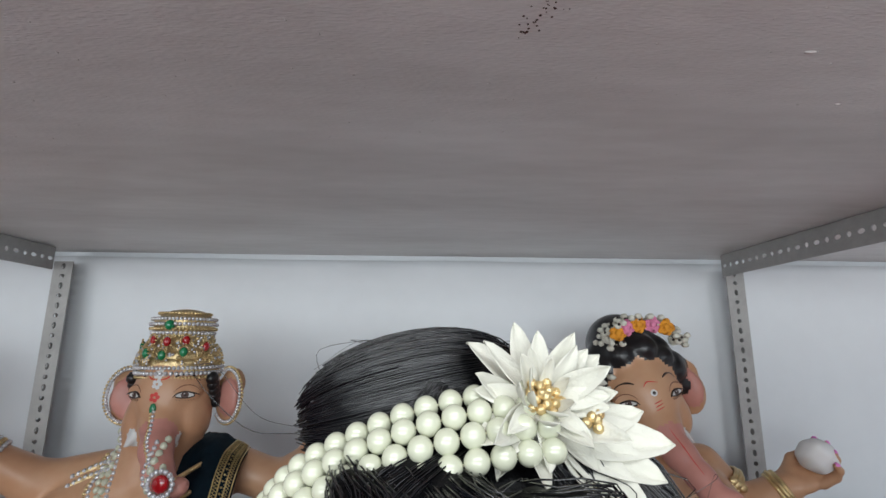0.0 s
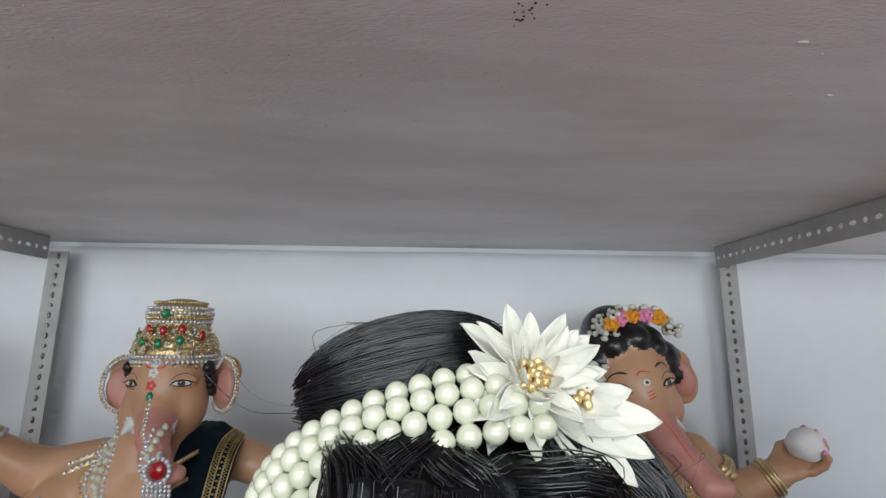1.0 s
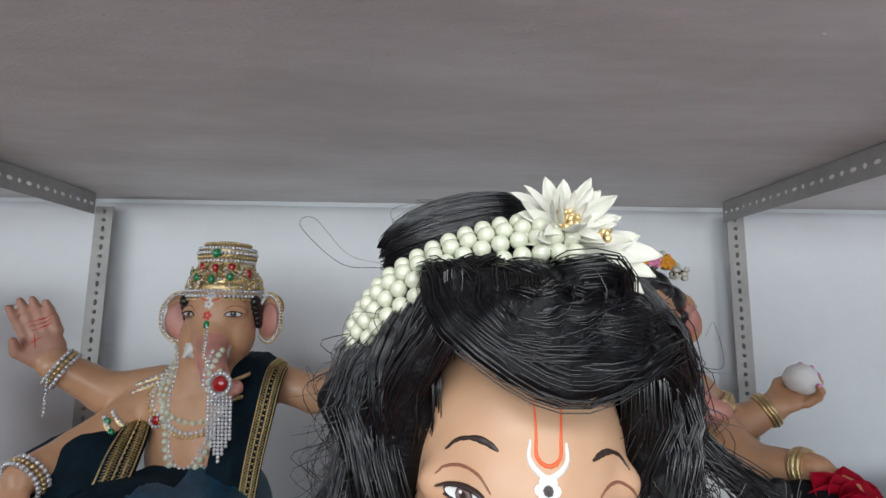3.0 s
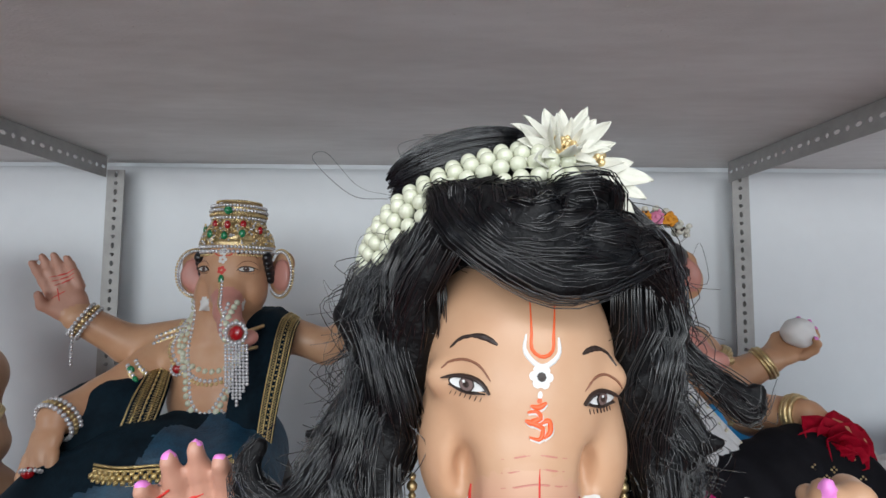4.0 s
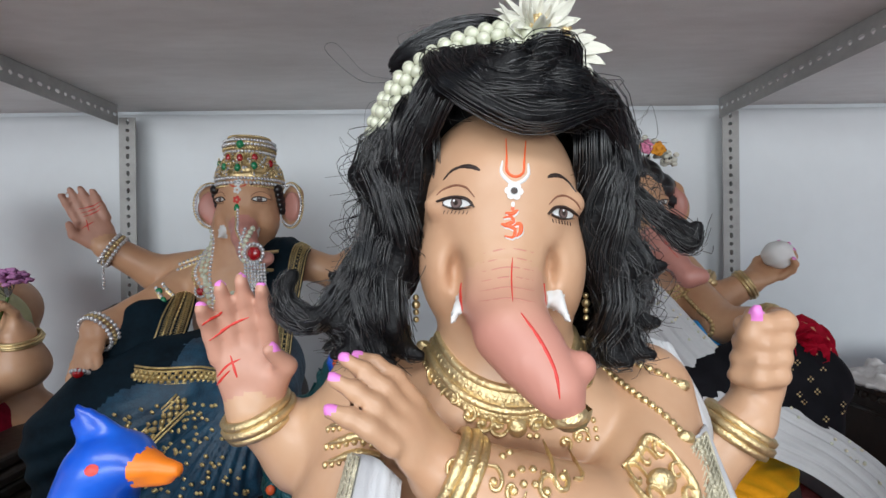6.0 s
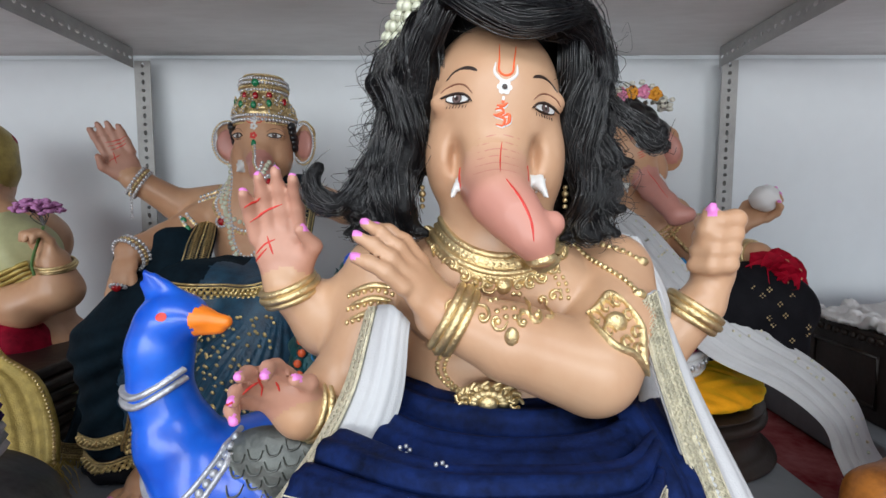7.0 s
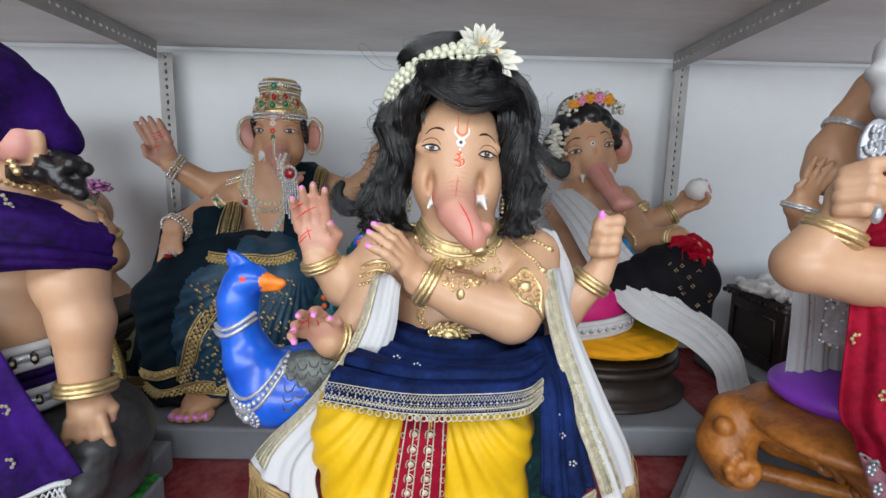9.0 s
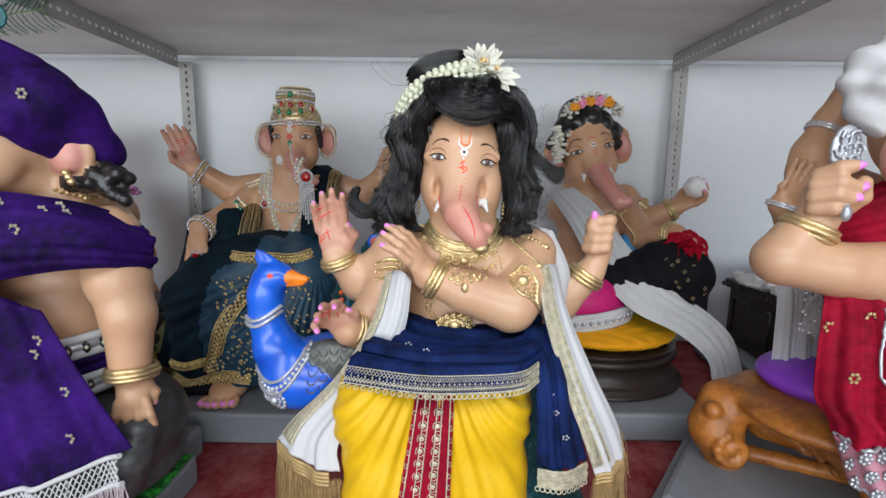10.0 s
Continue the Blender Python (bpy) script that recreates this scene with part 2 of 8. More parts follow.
        me.loops.foreach_set("vertex_index", loops.astype(np.int32))
        me.polygons.foreach_set("loop_start", start.astype(np.int32))
        me.polygons.foreach_set("material_index", m.astype(np.int32))
        for x in self.mats:
            me.materials.append(x)
        me.update(calc_edges=True)
        me.validate()
        me.polygons.foreach_set("use_smooth", np.full(len(me.polygons), smooth))
        me.update()
        return me


def grid_normals(g):
    a = np.cross(np.gradient(g, axis=1), np.gradient(g, axis=0))
    return a / (np.linalg.norm(a, axis=2)[..., None] + 1e-12)


def loft(rows, nu, nv):
    """Rows of control points, lofted smoothly into an (nu, nv) grid."""
    across = np.array([spline(r, nv) for r in rows])
    return spline(across.reshape(len(rows), -1), nu).reshape(nu, nv, 3)


def thing(name, soup, label, category, group="", kind="", smooth=True):
    return tagged(new(name, soup.mesh(name, smooth)), label, category, group, kind)


def empty(name, label, category, group=""):
    return tagged(new(name), label, category, group)


def part(name, soup, parent, label="", smooth=True):
    ob = new(name, soup if isinstance(soup, bpy.types.Mesh) else soup.mesh(name, smooth))
    ob.parent = parent
    return tagged(ob, label)


class Clay(Soup):
    """Rounded forms that flow into one another, meshed as one skin on a fine grid; beads and strokes are laid onto it."""

    def __init__(self, vox=0.004):
        Soup.start(self)
        self.vox, self.prims = vox, []

    def cone(self, a, b, ra, rb, material, k=0.012, cut=False):
        self.prims.append(("c", vec(a), vec(b), ra, rb, self.slot(material), k, cut))

    def chain(self, pts, material, k=0.012):
        """Points (x, y, z, r) joined by rounded cones."""
        for a, b in zip(pts, pts[1:]):
            self.cone(a[:3], b[:3], a[3], b[3], material, k)

    def ball(self, c, r, material, k=0.012, turn=None, cut=False):
        r = np.broadcast_to(np.asarray(r, float), (3,)).copy()
        self.prims.append(("b", vec(c), r, np.eye(3) if turn is None else np.asarray(turn, float), None, self.slot(material), k, cut))

    def bounds(self, q):
        if q[0] == "c":
            r = max(q[3], q[4])
            return np.minimum(q[1], q[2]) - r, np.maximum(q[1], q[2]) + r
        e = np.sqrt(((q[3] * q[2]) ** 2).sum(1))
        return q[1] - e, q[1] + e

    def solve(self, ripple=None):
        h = self.vox
        bb = [self.bounds(q) for q in self.prims]
        self.lo = np.min([b[0] for b in bb], 0) - 4 * h
        n = np.ceil((np.max([b[1] for b in bb], 0) + 4 * h - self.lo) / h).astype(int)
        D = np.full(n, 0.2, np.float32)
        M = np.zeros(n, np.int8)
        for q, (a, b) in zip(self.prims, bb):
            pad = q[6] + 3 * h
            i0 = np.maximum(((a - pad - self.lo) / h).astype(int), 0)
            i1 = np.minimum(((b + pad - self.lo) / h).astype(int) + 2, n)
            ax = [(self.lo[k] + h * np.arange(i0[k], i1[k])).astype(np.float32) for k in range(3)]
            X, Y, Z = np.meshgrid(*ax, indexing="ij")
            if q[0] == "c":
                d = q[2] - q[1]
                L = d @ d + 1e-12
                px, py, pz = X - q[1][0], Y - q[1][1], Z - q[1][2]
                t = np.clip((px * d[0] + py * d[1] + pz * d[2]) / L, 0, 1)
                e = np.sqrt((px - t * d[0]) ** 2 + (py - t * d[1]) ** 2 + (pz - t * d[2]) ** 2) - (q[3] + t * (q[4] - q[3]))
            else:
                px, py, pz = X - q[1][0], Y - q[1][1], Z - q[1][2]
                T, r = q[3], q[2]
                u = [(px * T[0, k] + py * T[1, k] + pz * T[2, k]) / r[k] for k in range(3)]
                k0 = np.sqrt(u[0] ** 2 + u[1] ** 2 + u[2] ** 2) + 1e-6
                k1 = np.sqrt((u[0] / r[0]) ** 2 + (u[1] / r[1]) ** 2 + (u[2] / r[2]) ** 2) + 1e-6
                e = k0 * (k0 - 1) / k1
            s = tuple(slice(i0[k], i1[k]) for k in range(3))
            old, k = D[s], q[6]
            if q[7]:
                e = -e
                w = np.clip(0.5 - 0.5 * (old - e) / k, 0, 1)
                D[s] = old + (e - old) * w + k * w * (1 - w)
            else:
                M[s] = np.where(e < old, q[5], M[s])
                w = np.clip(0.5 + 0.5 * (old - e) / k, 0, 1)
                D[s] = old + (e - old) * w - k * w * (1 - w)
        self.D = D
        c = np.array([[x, y, z] for x in (0, 1) for y in (0, 1) for z in (0, 1)])
        S = D < 0
        cnt = sum(S[x:n[0] - 1 + x, y:n[1] - 1 + y, z:n[2] - 1 + z].astype(np.int8) for x, y, z in c)
        cell = np.argwhere((cnt > 0) & (cnt < 8))
        val = np.stack([D[cell[:, 0] + x, cell[:, 1] + y, cell[:, 2] + z] for x, y, z in c], 1)
        acc, num = np.zeros((len(cell), 3)), np.zeros(len(cell))
        for i in range(8):
            for j in range(i + 1, 8):
                if abs(c[i] - c[j]).sum() == 1:
                    x = (val[:, i] < 0) != (val[:, j] < 0)
                    t = val[x, i] / (val[x, i] - val[x, j])
                    acc[x] += c[i] + t[:, None] * (c[j] - c[i])
                    num[x] += 1
        V = self.lo + h * (cell + acc / num[:, None])
        idx = np.full(n, -1, np.int64)
        idx[tuple(cell.T)] = np.arange(len(cell))
        F = []
        for a in range(3):
            b, g = (a + 1) % 3, (a + 2) % 3
            lo_, hi_ = [slice(1, n[k] - 1) for k in range(3)], [slice(1, n[k] - 1) for k in range(3)]
            hi_[a] = slice(2, n[a])
            e = np.argwhere(S[tuple(lo_)] != S[tuple(hi_)]) + 1
            db, dg = np.eye(3, dtype=int)[b], np.eye(3, dtype=int)[g]
            quad = np.stack([idx[tuple((e - o).T)] for o in (0 * db, db, db + dg, dg)], 1)
            flip = S[tuple(e.T)]
            quad[~flip] = quad[~flip][:, ::-1]
            F.append(quad)
        F = np.vstack(F)
        F = F[(F >= 0).all(1)]
        N = self.normal(V)
        if ripple is not None:
            V = V + N * ripple(V)[:, None]
        mid = ((V[F].mean(1) - self.lo) / h + 0.5).astype(int)
        mi = M[tuple(np.clip(mid, 0, n - 1).T)].astype(int)
        self.add(V, F, mi)
        return self

    def field(self, P):
        q = (P - self.lo) / self.vox
        i = np.clip(q.astype(int), 0, np.array(self.D.shape) - 2)
        f = np.clip(q - i, 0, 1)
        out = 0
        for x in (0, 1):
            for y in (0, 1):
                for z in (0, 1):
                    w = (f[:, 0] if x else 1 - f[:, 0]) * (f[:, 1] if y else 1 - f[:, 1]) * (f[:, 2] if z else 1 - f[:, 2])
                    out = out + w * self.D[i[:, 0] + x, i[:, 1] + y, i[:, 2] + z]
        return out

    def normal(self, P):
        e = self.vox
        g = np.stack([self.field(P + d) - self.field(P - d) for d in np.eye(3) * e], 1)
        return g / (np.linalg.norm(g, axis=1)[:, None] + 1e-12)

    def onto(self, P, way, reach=0.2):
        """Moves points along way until they meet the skin."""
        P, way = np.array(P, float), unit(way)
        t, done = np.zeros(len(P)), np.zeros(len(P), bool)
        for _ in range(int(reach / 0.0015)):
            d = self.field(P + t[:, None] * way)
            done |= d < 0
            if done.all():
                break
            t = np.where(done, t, t + np.clip(d * 0.5, 0.0006, 0.004))
        t = np.where(done, t, np.median(t[done]) if done.any() else 0.0)
        return P + t[:, None] * way

    def stroke(self, pts, width, material, way=(0, 1, 0), n=16, back=0.12, proud=0.0006, taper=True, sides=6):
        """A painted or raised line along pts, laid onto the skin."""
        p = spline(pts, n)
        q = self.onto(p - unit(way) * back, way, back * 2)
        ok = np.abs(self.field(q)) < 0.006
        q, n = q[ok], int(ok.sum())
        if n < 3:
            return
        w = width * (np.sin(np.linspace(0.15, np.pi - 0.15, n)) ** 0.6 if taper else np.ones(n))
        nm = self.normal(q)
        t = np.gradient(q, axis=0)
        s = np.cross(t, nm)
        s /= np.linalg.norm(s, axis=1)[:, None] + 1e-12
        g = np.stack([q + s * w[:, None] / 2 - nm * proud, q + s * w[:, None] * 0.3 + nm * proud, q + nm * proud * 1.25, q - s * w[:, None] * 0.3 + nm * proud, q - s * w[:, None] / 2 - nm * proud], 1)
        self.sheet(g[:, ::-1], material)

    def decal(self, centre, outline, material, way=(0, 1, 0), back=0.12, proud=0.0006):
        """A painted patch with an outline (offsets from centre), laid onto the skin."""
        o = np.array(outline, float)
        c = vec(centre)
        v = np.vstack([[c], c + o * 0.55, c + o])
        v = self.onto(v - unit(way) * back, way, back * 2)
        v = v + self.normal(v) * proud
        k = len(o)
        a = np.arange(k)
        b = (a + 1) % k
        self.add(v, np.column_stack([np.zeros(k, int), 1 + a, 1 + b]), material)
        self.add(v, np.column_stack([1 + a, 1 + k + a, 1 + k + b, 1 + b]), material)

    def string(self, pts, r, material, way=(0, 1, 0), step=None, back=0.12, rings=4, segs=6):
        """A row of beads laid onto the skin."""
        p = spline(pts, 80)
        p = self.onto(p - unit(way) * back, way, back * 2)
        p = p[np.abs(self.field(p)) < 0.006]
        if len(p) < 3:
            return
        L = np.concatenate([[0], np.cumsum(np.linalg.norm(np.diff(p, axis=0), axis=1))])
        m = max(2, int(L[-1] / (step or 2 * r)))
        for s in np.linspace(0, L[-1], m):
            c = np.array([np.interp(s, L, p[:, k]) for k in range(3)])
            self.bead(c, r, material, rings, segs)


def frame3(fwd, up):
    """Columns: side, forward, up."""
    f = unit(fwd)
    u = unit(vec(up) - f * (vec(up) @ f))
    return np.column_stack([np.cross(f, u), f, u])


def hand(cl, wrist, fwd, palm, L, thumb=1, curl=(12, 12, 14, 16), spread=0.10, skin=None, thumb_curl=0.5, nails=True):
    """A hand from the wrist along fwd; palm is the way the palm faces; thumb: +1 or -1 picks the side; curl: degrees at each finger's joints."""
    skin = skin or SKIN
    R = frame3(fwd, palm)
    w = vec(wrist)
    P = lambda x, y, z: w + R @ (vec((x * thumb, y, z)) * L)
    cl.ball(P(0, 0.24, 0), vec((0.23, 0.27, 0.125)) * L, skin, 0.010, R)
    cl.ball(P(0.13, 0.2, 0.05), vec((0.11, 0.18, 0.09)) * L, skin, 0.008, R)
    for i in range(4):
        x = (1.5 - i) * 0.125
        size = (0.93, 1.0, 0.95, 0.78)[i]
        p = vec((x, 0.41, 0.0))
        a = radians(curl[i]) * 0.6
        sp = (1.5 - i) * spread
        for s, (ln, r0, r1) in enumerate(((0.25, 0.075, 0.067), (0.19, 0.067, 0.060), (0.15, 0.060, 0.048))):
            d = vec((sp * math.cos(a), math.cos(a), math.sin(a)))
            q = p + d * ln * size
            cl.cone(P(*p), P(*q), r0 * L, r1 * L, skin, 0.004)
            p, a_last, a = q, a, a + radians(curl[i])
        if nails:
            d = vec((0, math.cos(a_last), math.sin(a_last)))
            up = vec((0, math.sin(a_last), -math.cos(a_last)))
            R2 = R @ np.column_stack([(1, 0, 0), d, up])
            cl.ball(P(*(p + up * 0.022)), vec((0.042, 0.062, 0.035)) * L, NAIL, 0.0012, R2)
    b, m_, e = vec((0.17, 0.12, 0.03)), vec((0.30, 0.30, 0.06 + 0.1 * thumb_curl)), vec((0.33 - 0.12 * thumb_curl, 0.47, 0.10 + 0.15 * thumb_curl))
    cl.cone(P(*b), P(*m_), 0.10 * L, 0.075 * L, skin, 0.008)
    cl.cone(P(*m_), P(*e), 0.075 * L, 0.055 * L, skin, 0.004)
    if nails:
        cl.ball(P(*(e + vec((0.03, 0.0, 0.0)))), vec((0.035, 0.055, 0.045)) * L, NAIL, 0.0012, R)


def bangle(cl, c, axis, r, w, material=None, rows=3, squash=1.0):
    """A thick bracelet of several ridged rings round an arm."""
    material = material or GOLD
    R = frame3(axis, (0.2, -1, 0.3))
    a = np.linspace(0, 2 * np.pi, 41)[:-1]
    for k in range(rows):
        o = (k - (rows - 1) / 2) * w / rows
        rr = r * (1.06 if k == (rows - 1) / 2 else 1.0)
        ring = vec(c) + unit(axis) * o + (R[:, 0][None] * np.cos(a)[:, None] + squash * R[:, 2][None] * np.sin(a)[:, None]) * rr
        cl.tube(ring, w / rows * 0.62 * (1 + 0.12 * (np.arange(40) % 2) * (k == 1)), material, 6, True)


def ring_beads(cl, c, axis, r, br, material, squash=1.0):
    R = frame3(axis, (0.2, -1, 0.3))
    m = int(2 * np.pi * r / (1.9 * br))
    for a in np.arange(m) * 2 * np.pi / m:
        cl.bead(vec(c) + (R[:, 0] * math.cos(a) + squash * R[:, 2] * math.sin(a)) * r, br, material, 4, 6)


# ---- the stall: floor, sheets, ceiling board, slotted angles ----
CEIL = 1.106
s = Soup()
gx, gy = np.meshgrid(np.linspace(-2.6, 2.6, 90), np.linspace(-0.95, 1.35, 50), indexing="ij")
gz = np.array([[0.003 * noise.noise((x * 6, y * 6, 0)) for y in gy[0]] for x in gx[:, 0]]) - 0.003
s.sheet(np.stack([gx, gy, gz], -1)[::-1], CARPET, 0.02)
tagged(thing("floor", s, "dark red dusty carpet on the stall floor", "floor", kind="structure"))

# unseen pale floor added to bounce lamp light up onto the shelf board
s = Soup()
s.box((-9, -9, -0.06), (9, -0.9, -0.024), BOUNCEFLOOR)
thing("bounce_floor", s, "unseen pale floor added in front of the stall to bounce light up", "floor", kind="structure", smooth=False)
s = Soup()
xs, zs = np.linspace(-2.6, 2.6, 160), np.linspace(-0.02, 1.09, 50)
wall = np.array([[(x, 1.178 - 0.012 * noise.noise((x * 1.7, z * 1.3, 3)) - 0.006 * noise.noise((x * 4 + z * 5, z * 2, 7)) - 0.0025 * noise.noise((x * 9 - z * 14, z * 5, 11)) - 0.004 * math.exp(-((z - 1.045) / 0.006) ** 2), z) for z in zs] for x in xs])
s.sheet(wall, WHITEPAINT, 0.004)
thing("wall_north", s, "white plastic sheet hung behind the rack, slightly wrinkled", "wall", kind="structure")
s = Soup()
s.box((-2.6, 1.19, -0.02), (2.6, 1.26, 1.3), WHITEPAINT)
thing("wall_backing", s, "plain white wall behind the sheet", "wall", kind="structure", smooth=False)
for nm, x in (("wall_west", -2.35), ("wall_east", 2.3)):
    s = Soup()
    s.box((x - 0.03, -0.9, -0.02), (x + 0.03, 1.17, 1.09), WHITEPAINT)
    thing(nm, s, "white sheet closing the end of the rack", "wall", kind="structure", smooth=False)
s = Soup()
s.box((-2.6, -0.16, CEIL), (2.6, 1.30, CEIL + 0.022), BOARD)
thing("ceiling", s, "grey laminated board of the shelf above, scuffed and specked", "ceiling", kind="structure", smooth=False)


def angle_iron(name, length, label, w=0.05, th=0.0022):
    """A slotted angle standing along z from the origin: flanges along +x and +y, with a row of slots each."""
    s = Soup()
    pitch = 0.026
    hole = (0.0065, 0.0045)
    n = int(length / pitch)
    for fl in range(2):
        def P(u, z, d):
            return (u, d, z) if fl == 0 else (d, u, z)
        for d in (0.0, th):
            for k in range(n):
                z0, z1 = k * pitch, (k + 1) * pitch
                zc, long_ = (z0 + z1) / 2, k % 2 == 0
                hu, hz = (0.0052, 0.0085) if long_ else (0.0062, 0.0055)
                uc = w * 0.52
                a = np.arange(12) * 2 * np.pi / 12 + np.pi / 12
                inner = [P(uc + hu * math.cos(x), zc + hz * math.sin(x), d) for x in a]
                sq = []
                for x in a:
                    c_, s_ = math.cos(x), math.sin(x)
                    k_ = 1 / max(abs(c_), abs(s_))
                    uu = uc + (w - uc if c_ > 0 else uc) * np.clip(c_ * k_, -1, 1)
                    sq.append(P(uu, zc + pitch / 2 * np.clip(s_ * k_, -1, 1), d))
                i = np.arange(12)
                j = (i + 1) % 12
                f = np.column_stack([i, j, 12 + j, 12 + i])
                s.add(inner + sq, f, METAL)
                if d == 0:
                    inner2 = [P(uc + hu * math.cos(x), zc + hz * math.sin(x), th) for x in a]
                    s.add(inner + inner2, np.column_stack([i, j, 12 + j, 12 + i]), METAL)
        e = [P(w, 0, 0), P(w, 0, th), P(w, n * pitch, th), P(w, n * pitch, 0)]
        s.add(e, [[0, 1, 2, 3]], METAL)
    return s


def place(ob, m):
    ob.matrix_world = m
    return ob


POST = "grey enamelled slotted steel angle post of the rack"
post = thing("rack_post", angle_iron("post", 1.09, POST), POST, "rack post", "rack posts", smooth=False)
place(post, Matrix.Translation((-1.022, 1.112, 0)) @ pose(0, 0, 0, 0, 0, 0))
p2 = thing("rack_post", angle_iron("post", 1.09, POST), POST, "rack post", "rack posts", smooth=False)
place(p2, Matrix.Translation((0.855, 1.112, 0)) @ pose(0, 0, 0, 0, 0, 90))
BEAM = "grey enamelled slotted steel angle under the shelf board"
for x, turn in ((-1.024, 0), (0.795, 90)):
    b = thing("rack_beam", angle_iron("beam", 1.27, BEAM, 0.06), BEAM, "rack beam", "rack beams", smooth=False)
    # lies along -y under the board, one flange hanging down
    side = 1 if turn == 0 else -1
    b.matrix_world = Matrix(((-side, 0, 0, x), (0, 0, -1, 1.112), (0, -1, 0, CEIL - 0.002), (0, 0, 0, 1)))

# specks and rust stains on the board
random.seed(4)
s = Soup()
for _ in range(420):
    x, y = random.uniform(-1.2, 1.0), random.uniform(0.10, 1.05)
    s.bead((x, y, CEIL), (random.uniform(0.0006, 0.0022), random.uniform(0.0006, 0.0018), 0.0005), PLASTERCHIP, 3, 6)
for x, y, r in ((0.302, 0.195, 0.006), (0.40, 0.28, 0.004), (0.37, 0.17, 0.005)):
    s.bead((x, y, CEIL), (r, r * 0.4, 0.0012), PLASTERCHIP, 4, 8)
tagged(thing("paint_specks", s, "white paint specks on the shelf board", "specks", kind="stuff"))
s = Soup()
for _ in range(34):
    f = random.random()
    x, y = 0.052 + 0.02 * f + random.gauss(0, 0.006), 0.185 - 0.045 * f + random.gauss(0, 0.004)
    r = random.uniform(0.0005, 0.0016)
    s.bead((x, y, CEIL), (r, r, 0.0006), DIRT, 3, 6)
tagged(thing("rust_spots", s, "small brown rust stains on the shelf board", "stain", kind="stuff"))


# ---- painted plaster statues ----
def head(cl, o, M, k, trunk, skin=None, pinkface=None, ears=True, jaw=True):
    """An elephant head; o: the point between the eyes, M: its turn, k: its size. trunk: points (x, y, z, r)."""
    skin, pk = skin or SKIN, pinkface or PINK
    M = np.asarray(M)
    L = lambda x, y, z: vec(o) + M @ (vec((x, y, z)) * k)
    cl.ball(L(0, 0.085, 0.022), vec((0.064, 0.072, 0.076)) * k, skin, 0.02, M)
    cl.ball(L(0, 0.058, -0.002), vec((0.050, 0.050, 0.066)) * k, skin, 0.014, M)
    for sx in (-1, 1):
        cl.ball(L(sx * 0.041, 0.066, -0.027), vec((0.024, 0.038, 0.040)) * k, skin, 0.010 * k, M)
        cl.ball(L(sx * 0.040, 0.040, 0.016), vec((0.019, 0.013, 0.013)) * k, skin, 0.006 * k, M)
    if jaw:
        cl.ball(L(0, 0.070, -0.056), vec((0.042, 0.042, 0.026)) * k, skin, 0.012, M)
    pts = [(*L(x, y, z), r * k) for x, y, z, r in trunk]
    cl.chain(pts[:2], skin, 0.016 * k)
    cl.chain(pts[1:], pk, 0.012 * k)
    for sx in (-1, 1):
        cl.cone(L(sx * 0.034, 0.026, -0.050), L(sx * 0.0395, 0.014, -0.066), 0.0052 * k, 0.0020 * k, IVORY, 0.002)
        if ears:
            T = M @ np.array(Matrix.Rotation(radians(-28 * sx), 3, "Z"))
            cl.ball(L(sx * 0.085, 0.095, -0.002), vec((0.031, 0.010, 0.043)) * k, skin, 0.006, T)
            cl.ball(L(sx * 0.089, 0.100, 0.026), vec((0.027, 0.010, 0.026)) * k, skin, 0.006, T)
            cl.ball(L(sx * 0.087, 0.084, 0.002), vec((0.023, 0.008, 0.032)) * k, pk, 0.002, T)
    return L


